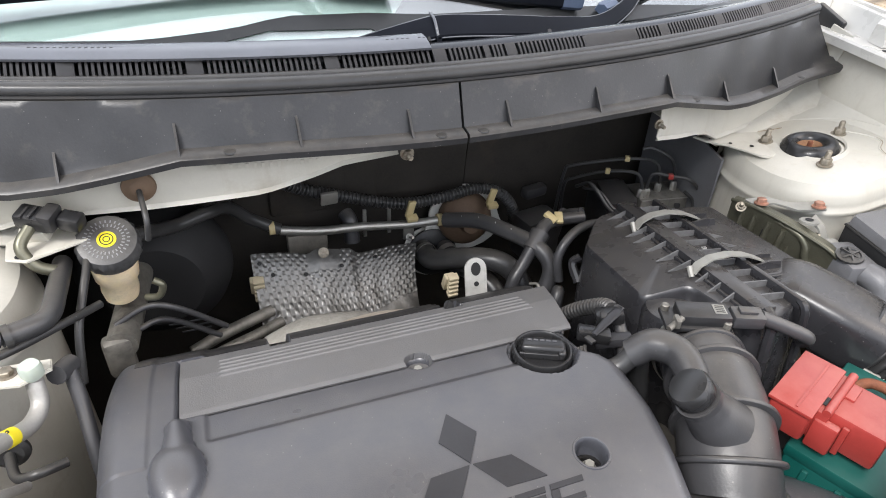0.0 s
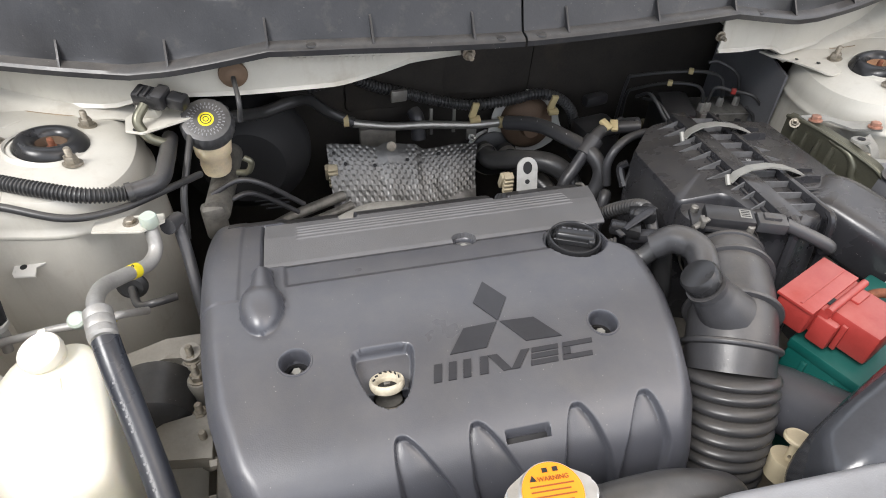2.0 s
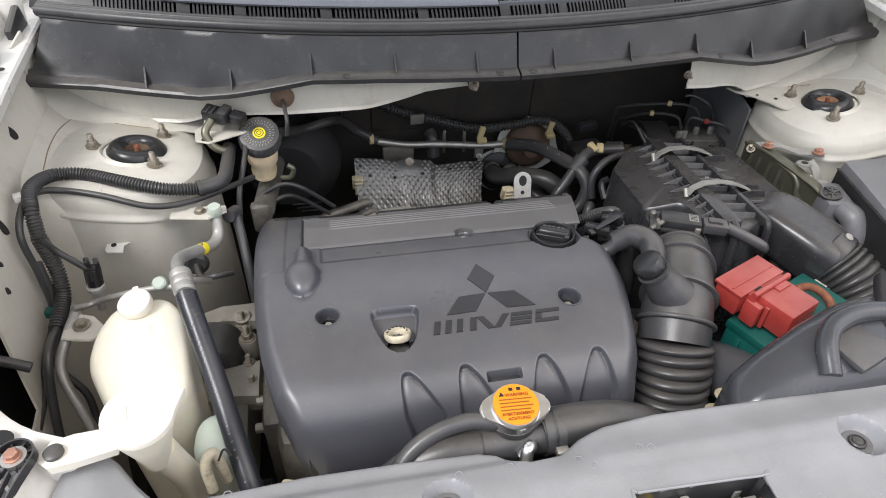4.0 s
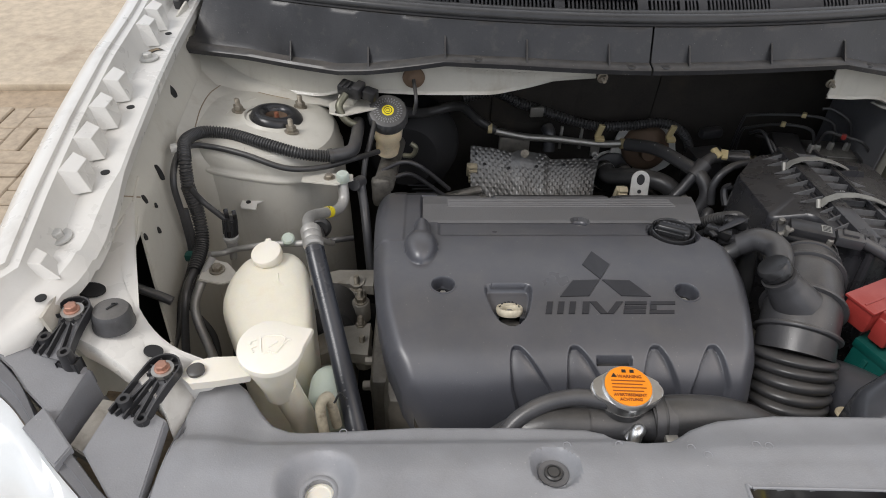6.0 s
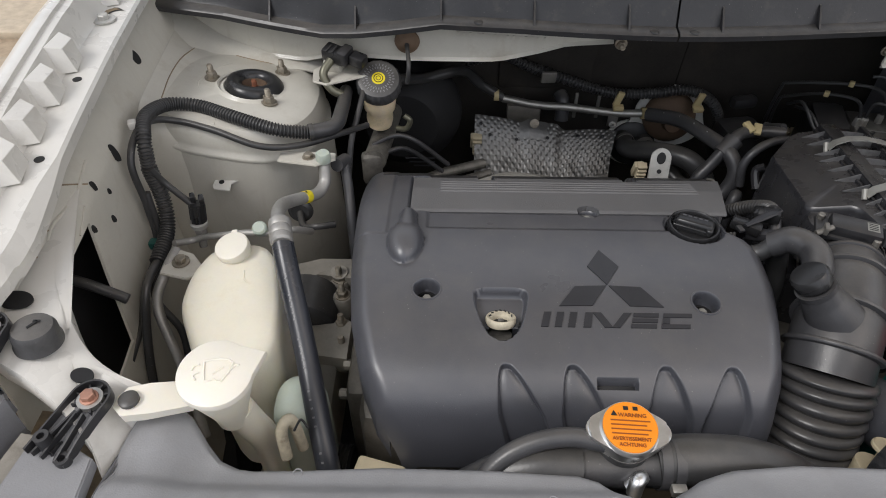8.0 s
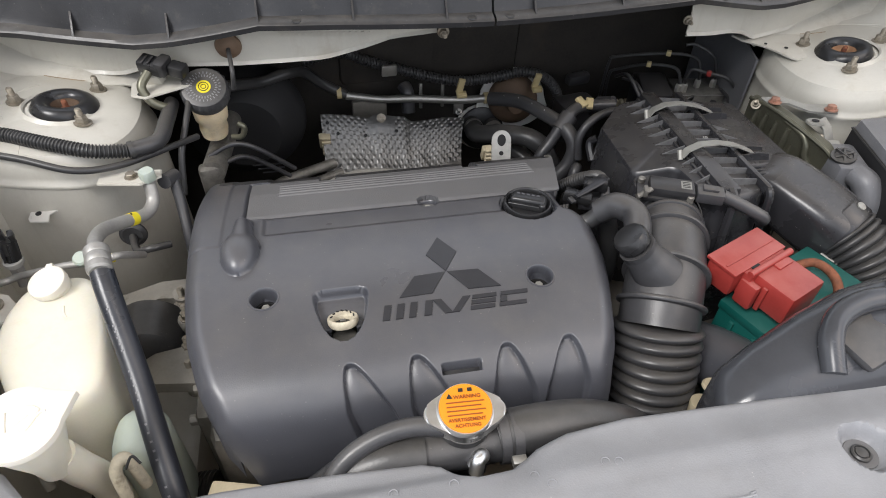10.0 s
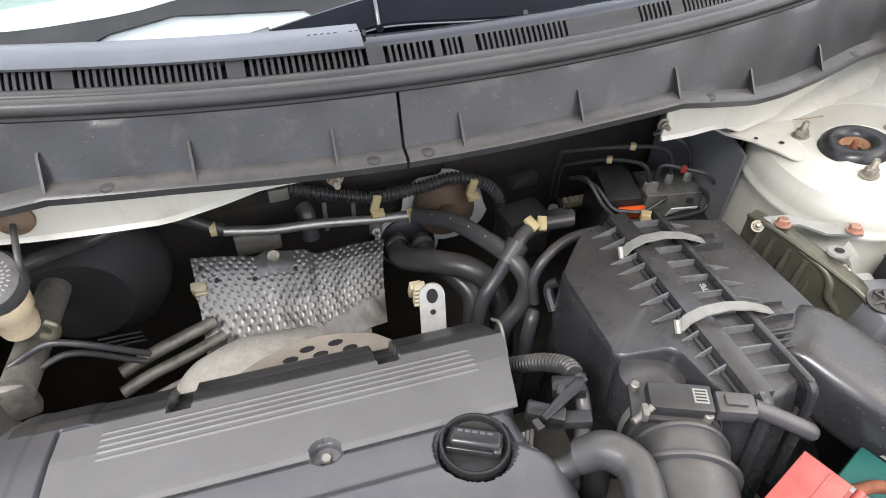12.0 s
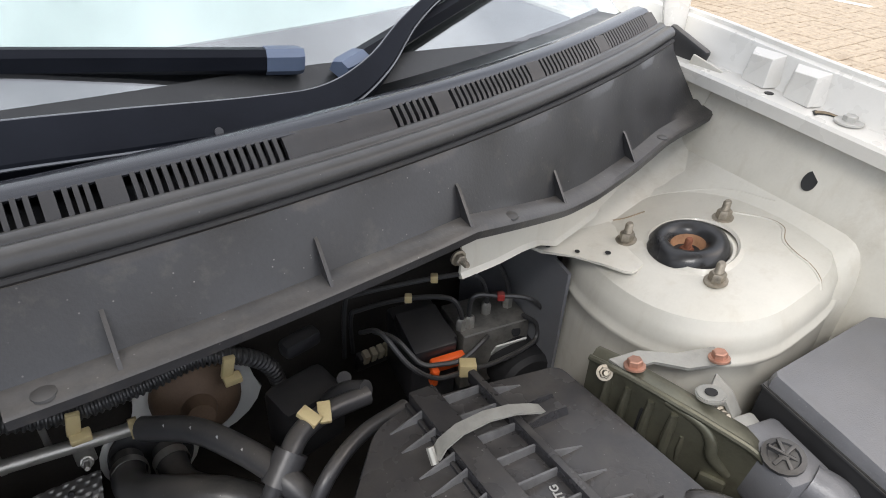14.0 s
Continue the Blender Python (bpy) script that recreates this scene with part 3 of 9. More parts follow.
    if s > 0:
        joint([(0.634, 0.050), (0.648, 0.022), (0.647, 0.002), (0.628, -0.012), (0.618, -0.030), (0.610, -0.055), (0.600, -0.071)], 0.0014, "apron")
        joint([(0.636, 0.050), (0.650, 0.021), (0.649, 0.001), (0.630, -0.013), (0.620, -0.031), (0.612, -0.056), (0.602, -0.071)], 0.0005, "grimeline")
        joint([(0.52, 0.142), (0.535, 0.128), (0.55, 0.118), (0.575, 0.112)], 0.0011, "grimeline")
        joint([(0.60, 0.135), (0.63, 0.12), (0.665, 0.085), (0.675, 0.03)], 0.0008, "apron")
    else:
        joint([(-0.600, 0.11), (-0.622, 0.075), (-0.628, 0.04), (-0.615, 0.012)], 0.0007, "apron")
        joint([(-0.625, 0.150), (-0.60, 0.138), (-0.565, 0.130), (-0.53, 0.126)], 0.0011, "grimeline")
        joint([(-0.655, 0.16), (-0.667, 0.11), (-0.667, 0.05), (-0.660, -0.01)], 0.0009, "grimeline")
        joint([(-0.583, -0.035), (-0.582, -0.05), (-0.582, -0.062)], 0.0008, "apron")
    return base


tower(-1, 0.05)
tower(1, 0.04)

# rear corner shelves that tie the towers to the bulkhead
for s in (-1, 1):
    bm = bmesh.new()
    rows = []
    for i in range(9):
        y = 0.12 + 0.03 * i
        rows.append([(s * (0.462 - 0.012 * min(i, 3)), y, 0.975 + 0.006 * min(i, 2)), (s * 0.5, y, 0.985 + 0.012 * min(i, 3)), (s * 0.62, y, 0.99 + 0.012 * min(i, 4)), (s * 0.69, y, 1.01 + 0.012 * min(i, 4)), (s * 0.72, y, 1.06 + 0.004 * i)])
    ob = thing("wall_corner", (s * 0.58, 0.2, 0.97), "cream painted pressed corner shelf behind the strut tower", "body panel", kind="structure")
    part("shelf", shell(rows, 0.003), "apron", ob)

# ---- bulkhead ----


def cowl_y(x):
    return 0.038 + 0.28 * x * x


def cowl_top_y(x):
    return 0.062 + 0.31 * x * x


FL_X = [-0.70, -0.62, -0.535, -0.46, -0.413, -0.36, -0.298, -0.2, 0, 0.2, 0.298, 0.36, 0.413, 0.46, 0.535, 0.62, 0.70]
FL_Z = [1.07, 1.066, 1.063, 1.061, 1.067, 1.078, 1.092, 1.094, 1.091, 1.093, 1.092, 1.078, 1.066, 1.062, 1.063, 1.068, 1.072]


def flange_z(x):
    return curve_at(FL_X, FL_Z, x)


def panel_strip(name, xs, low, label, dy=0.022):
    rows = []
    n = 40
    for i in range(n + 1):
        x = xs[0] + (xs[1] - xs[0]) * i / n
        zl = curve_at([p[0] for p in low], [p[1] for p in low], x)
        y = cowl_y(x) + dy
        zt = flange_z(x) + 0.004
        rows.append([(x, y + 0.012, zt), (x, y + 0.004, zt - 0.4 * (zt - zl)), (x, y, zl + 0.3 * (zt - zl)), (x, y + 0.001, zl + 0.004), (x, y - 0.003, zl), (x, y + 0.002, zl - 0.003)])
    ob = thing(name, (sum(xs) / 2, cowl_y(sum(xs) / 2) + dy, 1.0), label, "body panel", kind="structure")
    part("sheet", shell(rows, 0.002, up=(0, -1, 0)), "apron", ob)
    return ob


vin = panel_strip("wall_bulkhead_left", (-0.70, -0.07), [(-0.70, 0.99), (-0.5, 0.995), (-0.45, 1.012), (-0.34, 1.018), (-0.22, 1.028), (-0.165, 1.044), (-0.13, 1.056), (-0.07, 1.062)], "cream painted bulkhead panel with stamped code and cable grommet")
panel_strip("wall_bulkhead_right", (0.315, 0.70), [(0.315, 1.018), (0.36, 1.012), (0.395, 1.01), (0.42, 1.005), (0.45, 0.99), (0.70, 0.995)], "cream painted bulkhead panel under the cowl")
# stamped code as plain bars
for i in range(15):
    x = -0.275 + i * 0.0082
    part("stamped_mark", bx((x, cowl_y(x) + 0.0222, 1.062), (0.0036, 0.0012, 0.006)), "apron", vin)
gx = -0.345
part("grommet", lt([(0.005, 0.008), (0.010, 0.007), (0.013, 0.004), (0.0165, 0.003), (0.0175, 0.0)], pose(gx, cowl_y(gx) + 0.0195, 1.046, 90, 0, 0), 28), "brown", vin, "brown rubber cable grommet")
part("cable", tb([(gx, cowl_y(gx) + 0.012, 1.045), (gx + 0.004, 0.05, 1.03), (gx + 0.001, 0.05, 1.005)], 0.003), "rubber", vin)

fw = thing("wall_firewall", (0, 0.31, 0.4), "dark brown firewall behind the engine", "firewall", kind="structure")
rows = []
for i in range(31):
    x = -0.66 + 1.32 * i / 30
    wob = 0.006 * math.sin(x * 17) + 0.004 * math.sin(x * 41)
    rows.append([(x, cowl_y(x) + 0.03, 1.075), (x, 0.2 + 0.1 * x * x, 1.045 + wob), (x, 0.285 + wob, 1.0), (x, 0.30 + wob, 0.9), (x, 0.31 - wob, 0.7), (x, 0.3, 0.35)])
part("bulkhead_sheet", shell(rows, 0.004, up=(0, -1, -0.5)), "firewall", fw)
for x, w in ((0.04, 0.16), (-0.14, 0.12)):
    part("insulation_pad", bx((x, 0.296, 0.92), (w, 0.012, 0.13), (6, 0, 0), 0.008), "firewall", fw)
uf = thing("floor_bay", (0, -0.1, 0.3), "engine bay floor with its shadow put into a near-black colour", "engine bay floor", kind="structure")
# Near-black tray: the shadow of the deep bay is put into its colour
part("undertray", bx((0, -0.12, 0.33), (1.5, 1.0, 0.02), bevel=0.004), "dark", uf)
# Rails differ: cream on the left, near-black on the right
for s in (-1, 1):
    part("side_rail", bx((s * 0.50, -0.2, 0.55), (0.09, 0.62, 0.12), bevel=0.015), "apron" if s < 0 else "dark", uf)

# ---- cowl panel, seal, grille ----
cow = thing("cowl", (0, 0.06, 1.06), "dusty black plastic cowl panel with stiffening ribs under the windscreen", "cowl panel")
for a, b in ((-0.675, -0.0015), (0.0015, 0.675)):
    rows = []
    n = 50
    for i in range(n + 1):
        x = a + (b - a) * i / n
        y0, z0, y1 = cowl_y(x), flange_z(x), cowl_top_y(x)
        wob = 0.0012 * math.sin(x * 60)
        e = x + math.copysign(0.045 * float(sstep(0.60, 0.675, np.array(abs(x)))), x)
        m = 0.5 * (x + e)
        rows.append([(e, y0 - 0.0135, z0 - 0.009), (e, y0 - 0.0145, z0 - 0.002), (e, y0 - 0.0115, z0 + 0.001), (e, y0 + 0.003, z0 + 0.003), (m, y0 + 0.006 + wob, z0 + 0.009), (x, y1 - 0.006 + wob, 1.132), (x, y1 - 0.003, 1.139), (x, y1 + 0.004, 1.142), (x, y1 + 0.02, 1.144)])
    part("front_panel", shell(rows, 0.002, up=(0, -1, 0.5)), "cowl", cow)
for x in (-0.535, -0.413, -0.298, -0.18, -0.062, 0.055, 0.178, 0.295, 0.413, 0.535):
    y0, z0 = cowl_y(x), flange_z(x)
    bm = bmesh.new()
    v = [bm.verts.new((x + dx, y, z)) for dx in (-0.0012, 0.0012) for y, z in ((y0 - 0.011, z0 + 0.0005), (y0 + 0.004, z0 + 0.001), (y0 + 0.0135, z0 + 0.026), (y0 + 0.009, z0 + 0.024))]
    for q in ((0, 1, 2, 3), (7, 6, 5, 4), (0, 4, 5, 1), (1, 5, 6, 2), (2, 6, 7, 3), (3, 7, 4, 0)):
        bm.faces.new([v[k] for k in q])
    part("rib", bm, "cowl", cow)
# Near-black strip added behind the joint to stop light leaking through
part("joint_strip", bx((0, 0.062, 1.113), (0.012, 0.004, 0.07), (-32, 0, 0), 0.001), "dark", cow)
for x in (-0.25, -0.03, 0.02, 0.34, 0.60):
    part("clip", lt([(0.0065, 0.0), (0.006, 0.0014), (0.003, 0.0022)], pose(x, cowl_y(x) - 0.0075, flange_z(x) + 0.0005), 16), "rubber", cow)
part("stud", hexbolt((-0.064, 0.047, 1.068), 0.006, 0.006, 0.008, (90, 0, 0), 0.008), "nut", cow, "small steel fixing bolt")
part("stud", hexbolt((0.306, 0.082, 1.045), 0.005, 0.005, 0.007, (90, 0, 0), 0.008), "nut", cow, "small steel fixing bolt")

seal = thing("bonnet_seal", (0, 0.08, 1.135), "black rubber bonnet seal along the cowl edge", "seal")
part("bulb", tb([(x, cowl_top_y(x) + 0.009, 1.1455) for x in np.linspace(-0.68, 0.68, 15)], 0.0085, sides=12, n=4), "rubber", seal)
part("lip", tb([(x, cowl_top_y(x) + 0.021, 1.148) for x in np.linspace(-0.68, 0.68, 15)], 0.007, sides=10, n=4), "rubber", seal)

# Near-black tube painting the shadow in the gap under the seal
part("groove", tb([(x, cowl_top_y(x) - 0.0015, 1.1412) for x in np.linspace(-0.675, 0.675, 15)], 0.0022, sides=6, n=4), "dark", seal, "dark gap line under the seal")

gr = thing("cowl_grille", (0, 0.12, 1.14), "black plastic air intake grille below the windscreen", "grille")
GROUPS = [(-0.60, -0.478), (-0.460, -0.397), (-0.381, -0.277), (-0.261, -0.139), (-0.124, -0.018), (-0.003, 0.044), (0.051, 0.072), (0.085, 0.182), (0.265, 0.308), (0.323, 0.421), (0.436, 0.537), (0.551, 0.66)]
rows = []
n = 60
for i in range(n + 1):
    x = -0.675 + 1.35 * i / n
    y = cowl_top_y(x) + 0.02
    rows.append([(x, y, 1.143), (x, y + 0.002, 1.1475), (x, y + 0.004, 1.1485)])
part("front_lip", shell(rows, 0.002), "cowl", gr)
rows = []
for i in range(n + 1):
    x = -0.675 + 1.35 * i / n
    y = cowl_top_y(x) + 0.02
    rows.append([(x, y + 0.0195, 1.1630), (x, y + 0.024, 1.1655), (x, y + 0.036, 1.1660), (x, y + 0.043, 1.1640), (x, y + 0.046, 1.156)])
part("top_shelf", shell(rows, 0.002), "shelf", gr, "satin grey upper cowl shelf")
# Strip from shelf to glass, coloured black for the shadow under the wiper arm
rows = []
for i in range(n + 1):
    x = -0.675 + 1.35 * i / n
    y = cowl_top_y(x) + 0.02
    rows.append([(x, y + 0.045, 1.1560), (x, y + 0.062, 1.1500), (x, y + 0.105, 1.1465)])
part("gutter", shell(rows, 0.002), "frit", gr, "black strip at the foot of the glass, painting the wiper arm's shadow")
# Near-black sheet behind the bars, painting the shadow in the slots
rows = []
for i in range(n + 1):
    x = -0.675 + 1.35 * i / n
    y = cowl_top_y(x) + 0.02
    rows.append([(x, y + 0.005, 1.139), (x, y + 0.028, 1.152)])
part("drain_channel", shell(rows, 0.002), "dark", gr)


def grille_bar(x, w):
    y = cowl_top_y(x) + 0.02
    bm = bmesh.new()
    pts = [(y + 0.0030, 1.1486), (y + 0.0090, 1.1560), (y + 0.0195, 1.1640), (y + 0.0215, 1.1600), (y + 0.005, 1.1455)]
    v = [bm.verts.new((x + d * w / 2, a, b)) for d in (-1, 1) for a, b in pts]
    bm.faces.new(v[:5]), bm.faces.new(v[5:][::-1])
    for k in range(5):
        bm.faces.new((v[k], v[5 + k], v[5 + (k + 1) % 5], v[(k + 1) % 5]))
    return bm


edges = [-0.675] + [e for g in GROUPS for e in g] + [0.675]
for a, b in zip(edges[::2], edges[1::2]):
    k = max(1, int((b - a) / 0.03))
    for i in range(k):
        w = (b - a) / k
        part("web", grille_bar(a + w * (i + 0.5), w + 0.0004), "black", gr)
for a, b in GROUPS:
    k = max(2, round((b - a) / 0.0058))
    for i in range(1, k):
        part("bar", grille_bar(a + (b - a) * i / k, 0.0028), "black", gr)

for i in range(110):
    x = -0.63 + 0.0116 * i
    part("foot_hole", bx((x, cowl_top_y(x) + 0.0222, 1.1486), (0.0042, 0.0022, 0.0026), (40, 0, 0)), "dark", gr)
for a, b in ((-0.42, -0.335), (-0.065, -0.035), (-0.028, -0.006)):
    for i in range(int((b - a) / 0.0058)):
        x = a + 0.0058 * i
        part("lid_slot", bx((x, cowl_top_y(x) + 0.0535, 1.1695), (0.0030, 0.006, 0.0050), (35, 0, 0)), "dark", gr)

# ---- windscreen ----
ws = thing("window_1", (0, 0.5, 1.15), "windscreen glass with black dotted border above the cowl", "windscreen", kind="structure")


def screen(x, d):
    """The point d metres up the glass."""
    y0 = 0.165 + 0.30 * x * x
    return Vector((x, y0 + d * 0.87, 1.138 + d * 0.49))


part("pane", shell([[screen(x, d) for d in (-0.03, 0.2, 0.5, 0.95)] for x in np.linspace(-0.72, 0.72, 25)], 0.004), "glass", ws).visible_shadow = False
# Border laid over the pane; besides the real edge it paints a dark reflection
part("black_border", shell([[screen(x, d) + Vector((0, -0.0006, 0.0012)) for d in (curve_at([-0.72, -0.34, -0.24, -0.18, -0.05, 0.0, 0.72], [-0.03, -0.03, 0.030, 0.047, 0.044, -0.03, -0.03], x), curve_at([-0.72, -0.32, -0.22, -0.16, -0.06, 0.02, 0.2, 0.37, 0.48, 0.56, 0.72], [0.03, 0.036, 0.052, 0.070, 0.070, 0.062, 0.058, 0.041, 0.022, 0.006, 0.004], x))] for x in np.linspace(-0.72, 0.72, 49)], 0.001), "frit", ws, "matt black ceramic border, also painting a dark reflection")
dash = thing("dashboard", (0, 0.6, 0.9), "dark dashboard top behind the glass", "dashboard")
# Pale sheet added behind the glass; its tone paints the bright sky reflection
part("sheet", shell([[screen(x, d) + Vector((0, 0.004, -0.009)) for d in (curve_at([-0.66, -0.3, -0.07, -0.02, 0.66], [0.0, 0.0, 0.0, 0.104, 0.104], x), 0.3, 0.6, 0.92)] for x in np.linspace(-0.66, 0.66, 25)], 0.002), "pale_sheet", thing("sunshade", (0, 0.3, 1.16), "pale sheet behind the windscreen glass, painting the bright sky reflection", "sunshade"))
part("top_pad", shell([[(x, 0.25 + 0.3 * x * x + d, 1.115 - 0.01 * d) for d in (0, 0.3, 0.6, 0.75, 0.8)] for x in np.linspace(-0.74, 0.74, 15)], 0.02), "dash", dash)
part("cabin_back", bx((0, 1.3, 1.2), (1.5, 0.05, 1.0)), "dark", dash)
# closed body behind the bay
body = thing("wall_cabin", (0, 1.8, 0.35), "white painted car body behind the engine bay", "car body", kind="structure")
rows = []
for y, w, lo, hi, tw in ((0.33, 0.80, 0.42, 1.10, 0.76), (0.60, 0.815, 0.38, 1.12, 0.77), (1.02, 0.82, 0.36, 1.60, 0.60), (1.5, 0.82, 0.36, 1.66, 0.60), (2.3, 0.82, 0.36, 1.65, 0.59), (3.0, 0.80, 0.38, 1.58, 0.57), (3.35, 0.76, 0.42, 1.10, 0.70), (3.5, 0.72, 0.48, 1.0, 0.68)):
    belt = min(1.08, hi - 0.02)
    half = [(0.3 * w, lo), (0.9 * w, lo), (w, lo + 0.1), (1.02 * w, 0.8), (w, belt), (tw, hi - 0.03), (0.9 * tw, hi), (0.4 * tw, hi + 0.01)]
    rows.append([(x, y, z) for x, z in half] + [(-x, y, z) for x, z in half[::-1]])
bm = bmesh.new()
vs = grid(bm, rows, close_v=True)
bm.faces.new(vs[-1])
bmesh.ops.delete(bm, geom=[f for f in bm.faces if f.calc_center_median().y < 1.02 and f.calc_center_median().z > 1.05 and abs(f.calc_center_median().x) < 0.72], context="FACES")
part("shell", bm, "paint", body)
for s in (-1, 1):
    part("hinge_gap", bx((s * 0.716, 0.213, 1.122), (0.012, 0.062, 0.036), (18, 0, 0), bevel=0.005), "rubber", body)
    part("hinge_plate", bx((s * 0.706, 0.178, 1.096), (0.004, 0.040, 0.052), (14, 0, s * 8), bevel=0.0015), "apron", body, "cream hinge plate")
    part("pillar", tb([(s * 0.775, 0.36, 1.10), (s * 0.765, 0.7, 1.37), (s * 0.66, 1.04, 1.6)], [0.03, 0.032, 0.036], sides=14), "paint", body)
    part("side_glass", bx((s * 0.735, 1.85, 1.33), (0.02, 1.5, 0.34), (0, s * 20, 0), 0.01), "capblack", body, "dark side window band")
    # Unseen black sheet added behind the wing opening in place of its dark depth
    part("arch_liner", shell([[(s * 0.702, y, z) for z in (1.06, 0.9, 0.6)] for y in (0.3, 0.0, -0.25, -0.42)], 0.004, up=(-s, 0, 0)), "dark", body, "black sheet inside the fender, added to keep the wing opening dark")
    for y in (0.05, 2.65):
        wh_ = thing("road_wheel", (s * 0.74, y, 0.0), "black tyre on a silver road wheel", "wheel", group="road wheels")
        m = pose(s * 0.74, y, 0.335, 0, 90, 0)
        part("tyre", lt([(0.22, -0.1), (0.30, -0.108), (0.33, -0.085), (0.335, 0.0), (0.33, 0.085), (0.30, 0.108), (0.22, 0.1)], m, 40, cap=False), "tyre", wh_)
        part("rim", lt([(0.05, 0.07 * s), (0.10, 0.075 * s), (0.2, 0.085 * s), (0.225, 0.098 * s), (0.222, -0.09 * s)], m, 40), "steel", wh_)

# raised bonnet on its two hinge arms; unseen, added to block light over the bay
bon = thing("bonnet", (0, 0.06, 1.34), "white bonnet raised over the engine bay, unseen, added to block light", "bonnet")
CA, SA = math.cos(radians(55)), math.sin(radians(55))


def bonnet_at(x, d, off=0.0):
    return Vector((x, 0.06 + 0.24 * x * x * (1 - d) - CA * d + SA * (off - 0.05 * x * x), 1.34 + SA * d + CA * (off - 0.05 * x * x)))


part("skin", shell([[bonnet_at(x, d) for d in (0, 0.02, 0.3, 0.6, 0.88, 0.93, 0.95)] for x in np.linspace(-0.70, 0.70, 21)], 0.0015, up=(0, 1, 0.5)), "paint", bon)
part("inner_frame", shell([[bonnet_at(x, d, -0.022) for d in (0.03, 0.12, 0.5, 0.85, 0.92)] for x in np.linspace(-0.66, 0.66, 15)], 0.0015, up=(0, -1, -0.5), gap=lambda c: 0.12 < abs(c.x) < 0.5 and c.z > 1.5 and c.z < 2.1), "apron", bon)
for s in (-1, 1):
    part("hinge_arm", tb([(s * 0.725, 0.24, 1.12), (s * 0.728, 0.25, 1.20), (s * 0.71, 0.235, 1.29), (s * 0.68, 0.18, 1.36)], [0.016, 0.026, 0.03, 0.026], sides=14, flat=0.5), "paint", bon)


# ---- engine cover ----
ec = thing("engine_cover", (-0.17, -0.25, 0.82), "dark grey grained plastic engine cover with fluted front edge", "engine cover")
U = np.linspace(-1, 1, 340)


def cover_edges(y):
    left = np.interp(y, [-0.436, -0.427, -0.4137, -0.3976, -0.3825, -0.3654, -0.329, -0.267, -0.2066, -0.1664, -0.117, -0.05, -0.03, -0.02, -0.014], [-0.322, -0.336, -0.352, -0.3597, -0.3675, -0.3725, -0.3815, -0.3893, -0.3932, -0.395, -0.3965, -0.3965, -0.3945, -0.389, -0.380])
    right = np.interp(y, [-0.436, -0.4237, -0.4034, -0.3873, -0.3665, -0.3523, -0.32, -0.28, -0.2393, -0.2237, -0.210, -0.200, -0.165, -0.145, -0.135, -0.10, -0.065, -0.035, -0.014], [0.018, 0.0225, 0.0285, 0.0355, 0.0412, 0.0445, 0.0520, 0.0605, 0.0637, 0.0640, 0.058, 0.047, 0.0435, 0.050, 0.0562, 0.0655, 0.0744, 0.079, 0.074])
    return left, right


PROFILE = smoothed([(0, -0.014, 0.897), (0, -0.020, 0.903), (0, -0.035, 0.914), (0, -0.05, 0.925), (0, -0.10, 0.945), (0, -0.165, 0.960), (0, -0.24, 0.969), (0, -0.30, 0.971), (0, -0.34, 0.967), (0, -0.38, 0.9575), (0, -0.402, 0.946), (0, -0.417, 0.930), (0, -0.426, 0.908), (0, -0.431, 0.885), (0, -0.4345, 0.858)], 30)
PY, PZ = np.array([p.y for p in PROFILE[::-1]]), np.array([p.z for p in PROFILE[::-1]])


